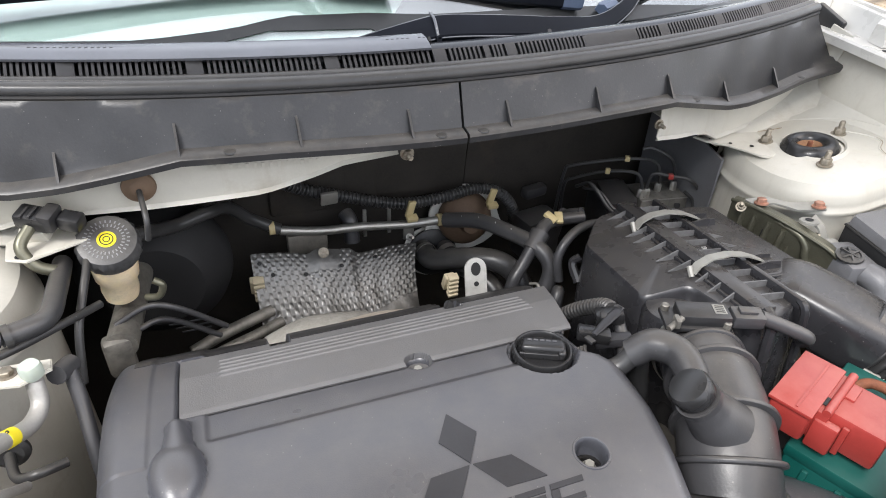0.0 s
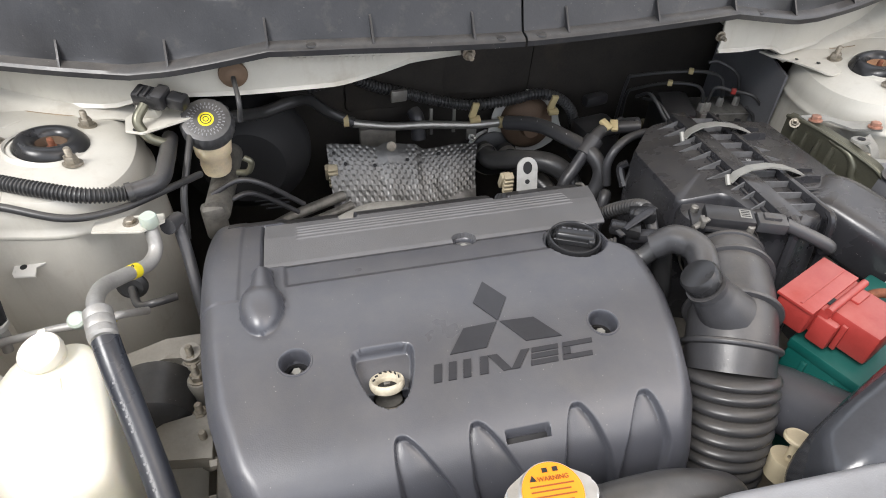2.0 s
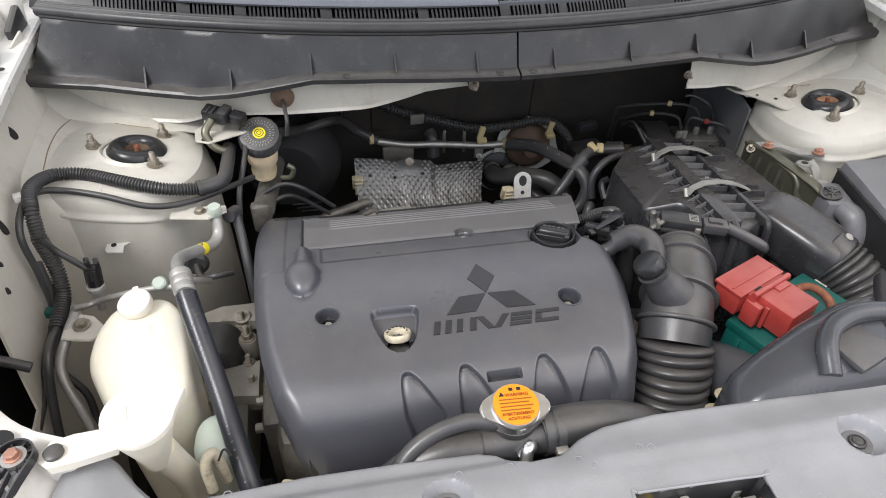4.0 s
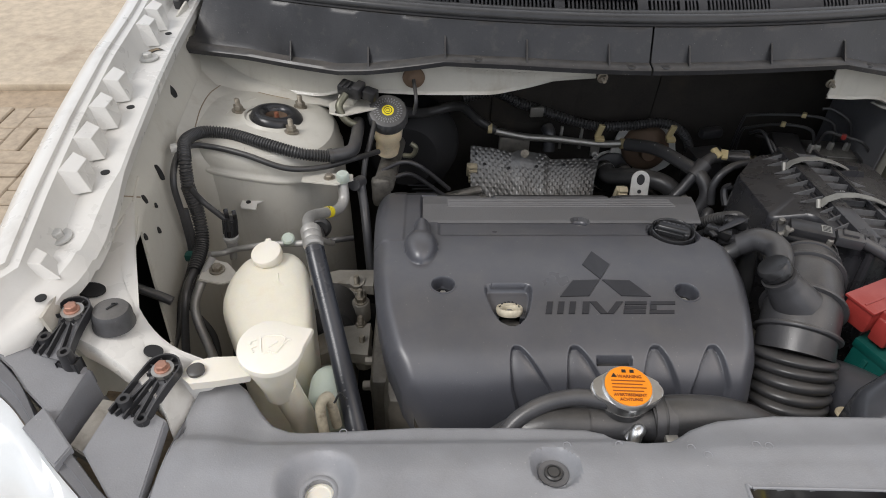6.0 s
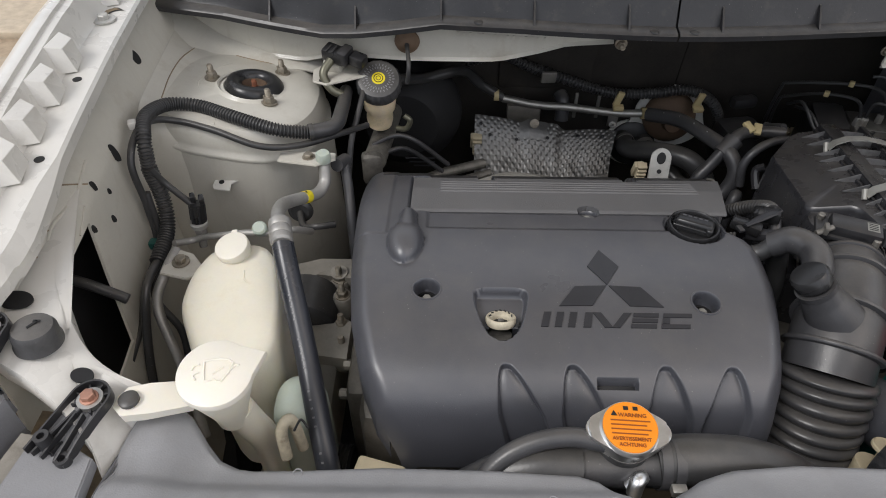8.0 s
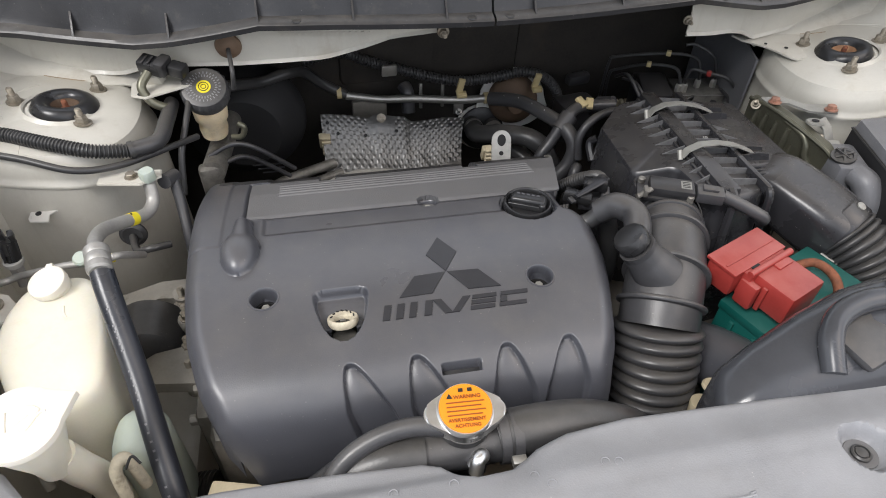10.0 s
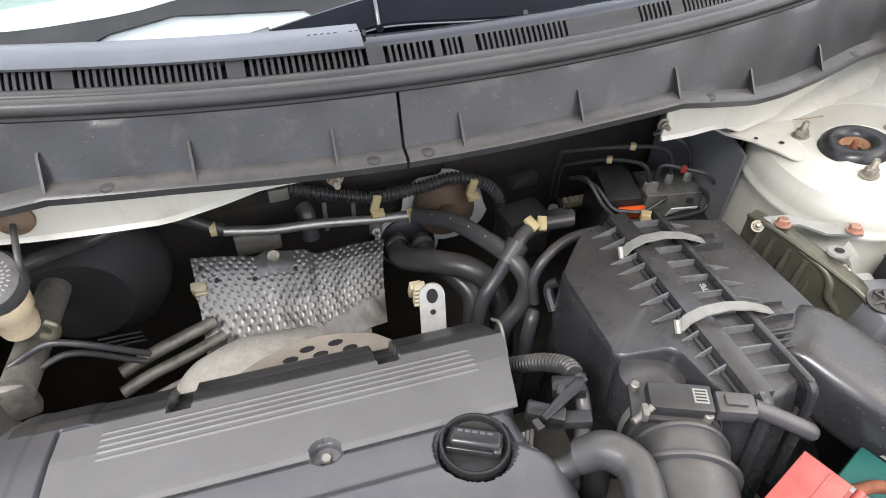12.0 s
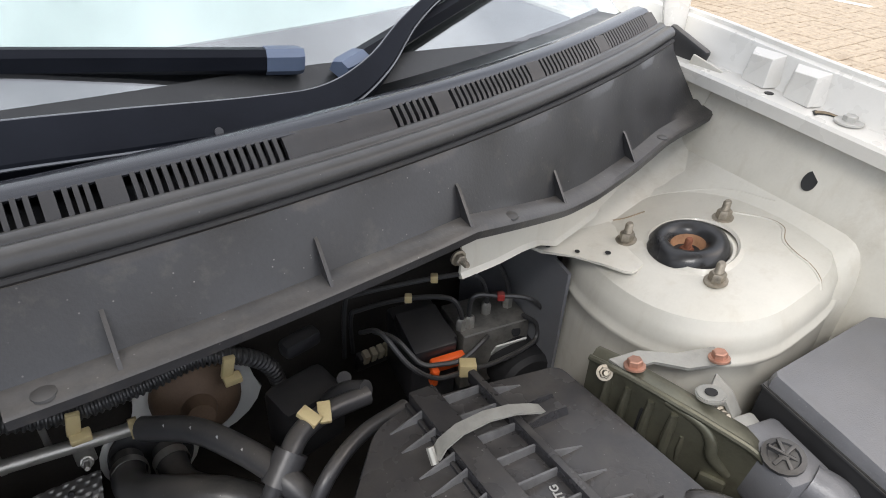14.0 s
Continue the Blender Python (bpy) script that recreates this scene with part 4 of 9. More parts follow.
def cover_z(x, y):
    """Height of the cover's skin."""
    prof = np.interp(y, PY, PZ)
    l, r = cover_edges(y)
    u = (x - l) / (r - l)
    roll = 0.020 * np.clip(1 - u / 0.05, 0, 1) ** 2.4 + 0.020 * np.clip(1 - (1 - u) / 0.05, 0, 1) ** 2.4
    z = prof - roll
    # sunk strip with fine ridges
    strip = sstep(-0.334, -0.331, x) * sstep(0.0635, 0.0605, x - (y + 0.10) * 0.253) * sstep(-0.1645, -0.1625, y) * sstep(-0.058, -0.061, y)
    z = z - 0.006 * strip
    # screw wells
    for hx, hy, hr, hd in ((-0.306, -0.298, 0.0128, 0.021), (-0.025, -0.311, 0.0128, 0.021), (-0.118, -0.1565, 0.0125, 0.012)):
        z = z - hd * sstep(hr + 0.0012, hr - 0.0012, np.hypot(x - hx, y - hy))
    # notches of the back edge
    for hx in (-0.235, -0.045):
        z = z - 0.012 * sstep(0.011, 0.009, np.abs(x - hx)) * sstep(-0.069, -0.066, y)
    # oil stick well
    w = np.interp(y, [-0.356, -0.353, -0.349, -0.342, -0.332, -0.32, -0.308, -0.302, -0.2985, -0.2965], [0.003, 0.0085, 0.0125, 0.0165, 0.0205, 0.024, 0.026, 0.0258, 0.0235, 0.0165])
    well = sstep(w + 0.0018, w - 0.0018, np.abs(x + 0.231)) * sstep(-0.357, -0.354, y) * sstep(-0.2955, -0.2995, y)
    z = z - (0.013 + 0.007 * sstep(-0.30, -0.335, y) + 0.03 * sstep(-0.330, -0.338, y)) * well
    # slot
    z = z - 0.012 * sstep(0.0195, 0.0178, np.abs(x + 0.1245)) * sstep(0.0046, 0.003, np.abs(y + 0.3955))
    # step behind the main field
    z = z - 0.003 * sstep(-0.201, -0.194, y) * sstep(-0.312, -0.306, x)
    # joint line at the left shoulder
    z = z + 0.0014 * sstep(-0.2120, -0.2112, y) * sstep(-0.352, -0.356, x)
    # rounded dome beside the strip
    dd = ((x + 0.332) / 0.0205) ** 2 + ((y + 0.224) / np.where(y > -0.224, 0.027, 0.038)) ** 2
    dome = 0.019 * np.clip(1 - dd, 0, 1) ** 0.45
    neck = 0.0175 * np.clip(1 - ((x + 0.331) / (0.0098 + 0.16 * np.clip(-0.186 - y, 0, 0.03))) ** 2, 0, 1) ** 0.5 * np.clip((-0.170 - y) / 0.012, 0, 1) ** 0.5 * sstep(-0.240, -0.222, y)
    z = z + np.maximum(dome, neck)
    # round seat of the filler cap
    rr = np.hypot(x + 0.003, y + 0.189)
    z = np.where(rr < 0.033, np.interp(rr, [0, 0.0275, 0.029, 0.031, 0.033], [0.942, 0.942, 0.953, 0.956, 0.955]), z)
    return z


def flute_depth(x, d):
    """Four arched flutes that widen towards the front; d metres along the skin from their tops."""
    out = np.zeros_like(x)
    for fx, lean in ((-0.229, 0.36), (-0.166, 0.27), (-0.078, 0.06), (-0.015, -0.14)):
        e = max(d, 0.0) * 0.86
        cx = fx + lean * e
        hw = 0.0215 * min(e / 0.042, 1.0) ** 0.5 + 0.06 * max(e - 0.03, 0.0)
        k = np.abs(x - cx) / max(hw, 1e-4)
        out = out + (0.0085 - 0.0022 * np.clip(1 - k * k, 0, 1)) * sstep(1.0, 0.80, k) * float(sstep(0.0, 0.003, np.array(d)))
    return out


verts, faces = [], []
run = [0.0]
for a, b in zip(PROFILE, PROFILE[1:]):
    run.append(run[-1] + (b - a).length)
S = np.linspace(0, run[-1], 360)
ys, zs0 = np.interp(S, run, [p.y for p in PROFILE]), np.interp(S, run, [p.z for p in PROFILE])
s_top = float(np.interp(0.380, [-p.y for p in PROFILE], run))
ny, nu = len(S), len(U)
for i in range(ny):
    y = float(ys[i])
    l, r = cover_edges(y)
    xs = l + (r - l) * (U + 1) / 2
    zs = cover_z(xs, np.full_like(xs, y))
    a, b = max(i - 2, 0), min(i + 2, ny - 1)
    t = Vector((0, ys[b] - ys[a], zs0[b] - zs0[a])).normalized()
    q = flute_depth(xs, float(S[i]) - s_top)
    verts += [(float(x), y - float(k) * t.z, float(z) + float(k) * t.y) for x, z, k in zip(xs, zs, q)]
for i in range(ny - 1):
    for j in range(nu - 1):
        cx_, cy_ = verts[i * nu + j][0] + 0.0007, 0.5 * (ys[i] + ys[i + 1])
        if (abs(cx_ + 0.1245) < 0.0172 and abs(cy_ + 0.3955) < 0.0030) or (math.hypot(cx_ + 0.231, cy_ + 0.338) < 0.0142):
            continue  # open slot and the hole round the oil stick
        faces.append((i * nu + j, i * nu + j + 1, (i + 1) * nu + j + 1, (i + 1) * nu + j))
# skirt round the rim
rim = [j for j in range(nu)] + [i * nu + nu - 1 for i in range(1, ny)] + [(ny - 1) * nu + j for j in range(nu - 2, -1, -1)] + [i * nu for i in range(ny - 2, 0, -1)]
k0 = len(verts)
for k in rim:
    x, y, z = verts[k]
    verts.append((x, y + (0.004 if y < -0.425 else 0), z - (0.006 if y < -0.425 else 0.035 if y < -0.06 else 0.02)))
for a in range(len(rim)):
    b = (a + 1) % len(rim)
    faces.append((rim[a], k0 + a, k0 + b, rim[b]))
me = bpy.data.meshes.new("cover_shell")
me.from_pydata(verts, [], faces)
bm = bmesh.new()
bm.from_mesh(me)
bpy.data.meshes.remove(me)
part("cover_shell", bm, "cover", ec, smooth=75)


def on_cover(x, y, dz=0.0):
    return Vector((x, y, float(cover_z(np.array(x), np.array(y))) + dz))


def inset(name, outline, h=0.0013, material="gloss", label=""):
    """A thin raised shape that follows the cover."""
    bm = bmesh.new()
    lo = [bm.verts.new(on_cover(x, y, -0.001)) for x, y in outline]
    hi = [bm.verts.new(on_cover(x, y, h)) for x, y in outline]
    k = len(outline)
    bm.faces.new(hi)
    for i in range(k):
        bm.faces.new((lo[i], lo[(i + 1) % k], hi[(i + 1) % k], hi[i]))
    return part(name, bm, material, ec, label, smooth=0)


# ribbed insert strip
SX, SY = np.linspace(-0.3305, 0.0705, 280), np.linspace(-0.1605, -0.0625, 120)
verts, faces = [], []
for y in SY:
    for x in SX:
        xx = min(float(x), 0.0610 + 0.253 * (float(y) + 0.1))
        z = float(np.interp(y, [-0.155, -0.10, -0.06], [0.9572, 0.9450, 0.9310])) - 0.002
        if -0.112 < y < -0.074 and -0.295 < xx < 0.03:
            z += 0.0012 * max(0.0, math.cos((float(y) + 0.093) / 0.0075 * 2 * math.pi)) ** 2
        if math.hypot(xx + 0.118, y + 0.1565) < 0.0125 or (y > -0.0685 and min(abs(xx + 0.235), abs(xx + 0.045)) < 0.01):
            z -= 0.012
        verts.append((xx, float(y), z))
for i in range(len(SY) - 1):
    for j in range(len(SX) - 1):
        k = i * len(SX) + j
        faces.append((k, k + 1, k + len(SX) + 1, k + len(SX)))
me = bpy.data.meshes.new("strip")
me.from_pydata(verts, [], faces)
bm = bmesh.new()
bm.from_mesh(me)
bpy.data.meshes.remove(me)
bmesh.ops.recalc_face_normals(bm, faces=bm.faces)
bmesh.ops.solidify(bm, geom=bm.faces[:], thickness=0.002)
part("insert_strip", bm, "insert", ec, "lighter grey ribbed insert strip")
# thin black strip draped along the back edge
rows = []
for y in np.linspace(-0.0575, -0.0165, 16):
    l, r = cover_edges(y)
    rows.append([tuple(on_cover(x, y, 0.0008)) for x in np.linspace(max(l + 0.012, -0.372), r - 0.008, 220)])
part("edge_trim", shell(rows, 0.0006), "black", ec, "thin matt black strip along the back edge")
# emblem of three plain rhombs
ex, ey, ew = -0.121, -0.291, 0.0165
for shape in ([(0, 0.001), (ew, 0.0275), (0, 0.054), (-ew, 0.0275)], [(-0.0015, -0.0005), (-0.0335, -0.002), (-0.052, -0.0275), (-0.0185, -0.0265)], [(0.0015, -0.0005), (0.0335, -0.002), (0.052, -0.0275), (0.0185, -0.0265)]):
    inset("emblem_rhomb", [(ex + a, ey + b) for a, b in shape], label="smooth black rhomb of the emblem")
# raised name as five plain slanted bars
B0, B1, BM, BH = -0.3425, -0.326, 0.004, 0.0043
for x, w, lean in ((-0.193, 0.007, 1), (-0.180, 0.007, 1), (-0.167, 0.007, 1), (-0.152, 0.0075, 1), (-0.131, 0.008, -2.4), (-0.124, 0.008, 3.4)):
    inset("name_bar", [(x, B0), (x + w, B0), (x + w + BM * lean, B1), (x + BM * lean, B1)], label="smooth black bar of the raised name")
for x, w in ((-0.1055, 0.025), (-0.076, 0.028)):
    for i in range(3):
        y = B0 + i * (B1 - B0 - BH) / 2
        k = BM * i / 2
        if x > -0.09 and i == 1:
            inset("name_bar", [(x + k, B0 + BH + 0.0006), (x + k + 0.007, B0 + BH + 0.0006), (x + k + 0.0085, B1 - BH - 0.0006), (x + k + 0.0015, B1 - BH - 0.0006)], label="smooth black bar of the raised name")
            continue
        inset("name_bar", [(x + k, y), (x + w + k, y), (x + w + k + BM / 4, y + BH), (x + k + BM / 4, y + BH)], label="smooth black bar of the raised name")

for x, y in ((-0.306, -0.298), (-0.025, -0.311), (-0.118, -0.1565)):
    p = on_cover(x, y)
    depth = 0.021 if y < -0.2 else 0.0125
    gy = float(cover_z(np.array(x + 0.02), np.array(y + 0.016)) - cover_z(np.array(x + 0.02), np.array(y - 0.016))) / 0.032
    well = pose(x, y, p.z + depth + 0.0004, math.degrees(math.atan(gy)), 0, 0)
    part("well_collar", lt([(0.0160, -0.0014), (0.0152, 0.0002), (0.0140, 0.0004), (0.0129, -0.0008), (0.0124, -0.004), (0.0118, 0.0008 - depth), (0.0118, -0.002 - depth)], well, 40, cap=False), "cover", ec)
    # Black floor disc stands in for the shadow down in the well
    part("grommet", lt([(0.0119, -0.001), (0.0117, 0.003), (0.0085, 0.0042), (0.0078, 0.001), (0.001, 0.001)], pose(p.x, p.y, p.z), 24), "dark", ec, "black disc on the well floor, painting the shadow inside")
    part("screw", hexbolt((p.x, p.y - 0.001, p.z + 0.001), 0.0047, 0.006, 0.0068), "clipm", ec, "dirty steel screw")

cap = thing("filler_cap_assembly", (-0.003, -0.189, 0.942), "ribbed black oil filler cap on the engine cover", "oil filler")
mcap = pose(-0.003, -0.189, 0.9535, -3, 0, 0)
part("cap_body", lt([(0.0280, 0.0), (0.0286, 0.003), (0.0286, 0.010), (0.0278, 0.0122), (0.0262, 0.0126), (0.0250, 0.0112), (0.0240, 0.0060), (0.02, 0.0045), (0.002, 0.0045)], mcap, 60, wave=lambda u, z: 0.0005 * math.cos(u * 2 * math.pi * 30) if z < 0.011 else 0), "capblack", cap)


def cap_box(c, size, bevel):
    bm = bx(c, size, (0, 0, 0), bevel, 3)
    bmesh.ops.transform(bm, matrix=mcap @ pose(0, 0, 0, 0, 0, -26), verts=bm.verts)
    return bm


part("grip", cap_box((0.000, 0.003, 0.0105), (0.042, 0.017, 0.014), 0.004), "capblack", cap)
part("grip_end", cap_box((0.018, 0.001, 0.0100), (0.008, 0.020, 0.010), 0.003), "capblack", cap)
part("grip_ridge", cap_box((-0.001, -0.0065, 0.0080), (0.043, 0.003, 0.007), 0.0012), "capblack", cap)
for i in range(5):
    part("print", cap_box((-0.013 + 0.006 * i, 0.0055, 0.0177), (0.0040, 0.0024, 0.0005), 0), "cover", cap)

RING_TILT = -26
stick = thing("dipstick_tube", (-0.231, -0.345, 0.92), "ivory round oil dipstick handle in the cover well", "dipstick")
part("ring", lt([(0.0088, 0.0), (0.0138, 0.0), (0.0152, 0.003), (0.0154, 0.0065), (0.0146, 0.0084), (0.0134, 0.0086), (0.0100, 0.0058), (0.0092, 0.0052), (0.0088, 0.003), (0.0088, 0.0)], pose(-0.231, -0.3300, 0.9545, RING_TILT, 0, 0), 36, cap=False), "ivory", stick, "ivory plastic ring")
part("neck", tb([(-0.231, -0.336, 0.946), (-0.231, -0.339, 0.938), (-0.231, -0.342, 0.926), (-0.231, -0.345, 0.88)], [0.0118, 0.0078, 0.005, 0.004], sides=16), "dull", stick)
for i in range(7):
    a = radians(24 + 22 * i)
    part("print", bx((-0.231 + 0.0118 * math.cos(a), -0.330 + 0.0118 * math.sin(a), 0.9622), (0.0028, 0.0012, 0.0010), (0, 0, math.degrees(a) + 60)), "ink", stick)
part("plug", lt([(0.0087, 0.0), (0.0086, 0.0022), (0.004, 0.0026), (0.001, 0.0026)], pose(-0.231, -0.330, 0.9540, RING_TILT, 0, 0), 24), "ink", stick, "black plug inside the ring")
part("plug_tab", bx((-0.231, -0.3275, 0.9575), (0.0055, 0.003, 0.003), bevel=0.0006), "dull", stick)
part("neck_band", lt([(0.0105, -0.0015), (0.0112, 0.0), (0.0105, 0.0015)], pose(-0.231, -0.338, 0.943, RING_TILT, 0, 0), 24), "nut", stick, "dull metal neck band")

# Near-black bar in the slot, painting the shadow of its depth
part("slot_back", bx((-0.1245, -0.3955, float(np.interp(-0.3955, PY, PZ)) - 0.0115), (0.0365, 0.0085, 0.003), (28, 0, 0), 0.001), "dark", ec)

# ---- engine below the cover ----
en = thing("engine", (-0.17, -0.15, 0.4), "dirty cast metal engine under its cover", "engine")
part("head", bx((-0.165, -0.22, 0.82), (0.42, 0.36, 0.13), bevel=0.02), "block", en)
part("block", bx((-0.165, -0.18, 0.6), (0.40, 0.34, 0.36), bevel=0.03), "block", en)
part("rear_lip", bx((-0.149, -0.030, 0.880), (0.40, 0.024, 0.024), bevel=0.006), "black", en, "black rubber edge behind the cover")
part("timing_case", bx((-0.378, -0.22, 0.72), (0.03, 0.28, 0.30), bevel=0.01), "block", en)
part("gearbox", bx((0.19, -0.2, 0.66), (0.3, 0.32, 0.22), bevel=0.05), "block", en)

# ---- left side of the bay ----


br = thing("brake_fluid_reservoir", (-0.385, 0.072, 0.88), "milky brake fluid reservoir with black knurled cap", "fluid reservoir")
mt = pose(-0.386, 0.073, 0.997, 30, 3, 0)
part("bottle", lt([(0.012, -0.086), (0.018, -0.082), (0.020, -0.070), (0.019, -0.056), (0.023, -0.050), (0.0245, -0.03), (0.026, -0.014)], pose(-0.386, 0.079, 0.995, 8, 3, 0), 28), "amber", br, "amber stained translucent bottle")
capb = part("cap", lt([(0.0305, -0.02), (0.0315, -0.016), (0.0315, -0.003), (0.029, 0.002), (0.024, 0.0035), (0.002, 0.0035)], mt, 84, wave=lambda u, z: (0.0009 if (u * 21) % 1 < 0.5 else -0.0006) if -0.018 < z < 0 else 0), "capgrey", br, "black knurled cap with a yellow mark")
part("warning_mark", lt([(0.0095, 0.0), (0.0095, 0.0006), (0.001, 0.0007)], mt @ pose(0, 0, 0.0034), 28), "yellow", capb)
for ra, rb in ((0.0028, 0.0036), (0.0058, 0.0068)):
    part("mark_ring", lt([(ra, 0.0007), (ra, 0.0011), (rb, 0.0011), (rb, 0.0007)], mt @ pose(0, 0, 0.0034), 28, cap=False), "ink", capb)
for i in range(56):
    a = 2 * math.pi * i / 56
    part("print", box(bmesh.new(), (0, 0, 0), (0.0012, 0.0030, 0.0004)), "shroud", capb).matrix_basis = Matrix.Translation(Vector((-0.386, 0.073, 0.997)) - Vector(br.location)) @ Euler((radians(30), radians(3), 0)).to_matrix().to_4x4() @ pose((0.0165 if i % 2 else 0.0212) * math.cos(a), (0.0165 if i % 2 else 0.0212) * math.sin(a), 0.0039, 0, 0, math.degrees(a) + 90) @ Matrix.Translation(Vector(br.location))
part("master_cylinder", tb([(-0.395, 0.03, 0.888), (-0.378, 0.2, 0.88)], 0.017, sides=18), "dull", br, "cast metal master cylinder")
part("mount_ear", bx((-0.40, 0.035, 0.872), (0.03, 0.022, 0.05), (0, 0, 10), 0.006), "dull", br)
part("hook", tb([(-0.362, 0.06, 0.925), (-0.348, 0.052, 0.93), (-0.342, 0.05, 0.945), (-0.35, 0.052, 0.952)], 0.004), "olive", br, "bent wire hook")
for pts in ([(-0.399, 0.05, 0.902), (-0.365, 0.06, 0.912), (-0.335, 0.06, 0.903), (-0.286, 0.08, 0.845)], [(-0.383, 0.05, 0.888), (-0.349, 0.07, 0.881), (-0.295, 0.085, 0.828)]):
    part("brake_pipe", tb(pts, 0.0036), "hose", br, "thin dark brake pipe")

bb = thing("brake_booster", (-0.34, 0.21, 0.72), "large round black brake booster on the firewall", "brake booster")
part("drum", lt([(0.03, -0.05), (0.075, -0.045), (0.095, -0.02), (0.101, 0.0), (0.101, 0.01), (0.095, 0.03), (0.06, 0.06)], pose(-0.365, 0.235, 0.85, 90, 0, 0), 48), "dark", bb)
for i in range(3):
    part("label_print", bx((-0.335 + 0.004 * i, 0.158, 0.80 - 0.008 * i), (0.05 - 0.006 * i, 0.001, 0.0025), (8, 0, 0)), "cover", bb)

vc = thing("vacuum_hose", (-0.26, 0.2, 0.86), "black rubber vacuum hose clamped to a metal pipe", "hose")
part("hose", tb([(-0.395, 0.10, 0.975), (-0.36, 0.13, 0.965), (-0.325, 0.17, 0.945), (-0.286, 0.19, 0.945), (-0.259, 0.22, 0.93), (-0.233, 0.24, 0.896), (-0.194, 0.24, 0.871)], 0.0085), "rubber", vc)
part("pipe", tb([(-0.194, 0.237, 0.871), (-0.135, 0.24, 0.857), (-0.075, 0.243, 0.851), (0.007, 0.243, 0.841), (0.060, 0.228, 0.850)], 0.0068), "steel", vc, "bare grey metal pipe")
for x, y, z in ((-0.205, 0.239, 0.876), (0.052, 0.23, 0.849)):
    part("clamp", lt([(0.0100, -0.004), (0.0100, 0.004)], pose(x, y, z, 0, 90, 0), 18), "tagm", vc)
part("tab", bx((0.006, 0.247, 0.826), (0.018, 0.004, 0.03), bevel=0.0015), "steel", vc)
part("tab_bolt", hexbolt((0.006, 0.242, 0.817), 0.005, 0.004, 0.006, (60, 0, 0), 0.016), "steel", vc)

# connector beside the reservoir
cn = thing("harness_connector", (-0.44, 0.08, 1.015), "black electrical connector on a metal bracket", "connector")
part("housing", bx((-0.444, 0.082, 1.030), (0.034, 0.022, 0.018), (10, 8, -24), 0.003), "capblack", cn)
part("lock", bx((-0.430, 0.077, 1.031), (0.014, 0.025, 0.021), (10, 8, -24), 0.003), "black", cn)
part("plug", bx((-0.412, 0.074, 1.026), (0.022, 0.018, 0.016), (10, 8, -24), 0.003), "capblack", cn)
for d in (-0.008, 0.0, 0.008):
    part("latch_rib", bx((-0.444 + d, 0.078 - 0.3 * d, 1.0395), (0.003, 0.016, 0.003), (10, 8, -24), 0.0008), "black", cn)
part("bracket", bx((-0.45, 0.09, 1.008), (0.024, 0.018, 0.026), (25, 0, -10), 0.002), "apron", cn, "cream painted bracket")
part("lead", tb([(-0.45, 0.075, 1.025), (-0.46, 0.06, 1.012), (-0.45, 0.05, 0.995), (-0.435, 0.05, 0.985)], 0.006), "olive", cn)
# pressed ear of the bulkhead over the tower
for s, p in ((-1, [(-0.42, 0.105), (-0.40, 0.075), (-0.455, 0.045), (-0.475, 0.055), (-0.48, 0.09), (-0.46, 0.12)]), (1, [(0.426, 0.136), (0.434, 0.116), (0.456, 0.094), (0.471, 0.068), (0.479, 0.048), (0.484, 0.044), (0.490, 0.044), (0.505, 0.048), (0.507, 0.052), (0.509, 0.068), (0.53, 0.10), (0.54, 0.14)])):
    ear = thing("bulkhead_ear", (s * 0.45, 0.07, 1.0), "cream painted pressed bracket ear over the strut tower", "bracket", group="bulkhead ears")
    q = p if s > 0 else p
    part("plate", pl(q, 0.0025, pose(0, 0, 1.008, -4, 0, 0) if s < 0 else pose(0, 0, 0.990, -1, 0, 0), 0.0008), "apron", ear)
    for x, y, r in ((0.462, 0.055, 0.0045),) if s < 0 else ((0.487, 0.079, 0.003), (0.462, 0.096, 0.0025), (0.443, 0.118, 0.0025)):
        part("hole", lt([(r, 0), (r, 0.0006)], pose(s * x, y, 1.0047, -4, 0, 0) if s < 0 else pose(x, y, 0.9899, -1, 0, 0), 14), "dark", ear)

# corrugated loom that loops over the tower
lm = thing("wiring_loom", (-0.55, -0.05, 0.9), "black corrugated wiring loom looping over the strut tower", "wiring loom")
A = [(-0.434, 0.078, 0.975), (-0.431, 0.016, 0.985), (-0.435, -0.029, 0.987), (-0.464, -0.050, 0.990), (-0.502, -0.062, 1.002), (-0.554, -0.050, 1.011), (-0.605, -0.032, 1.016), (-0.638, -0.042, 1.024), (-0.648, -0.084, 1.034), (-0.638, -0.124, 1.030), (-0.638, -0.137, 0.997), (-0.633, -0.142, 0.954), (-0.628, -0.166, 0.925), (-0.628, -0.212, 0.915), (-0.628, -0.256, 0.91), (-0.63, -0.30, 0.84)]
part("taped_end", tb(A[:4], 0.0098), "hose", lm, "cloth taped grey end")
part("conduit", tb(A[3:11], 0.0078, ribs=0.0020, pitch=0.0040), "rubber", lm)
part("conduit_drop", tb(A[10:14], 0.0086, ribs=0.0020, pitch=0.0040), "rubber", lm)
part("taped_tail", tb(A[13:] + [(-0.625, -0.34, 0.76)], 0.0052), "rubber", lm, "black taped tail of the loom")
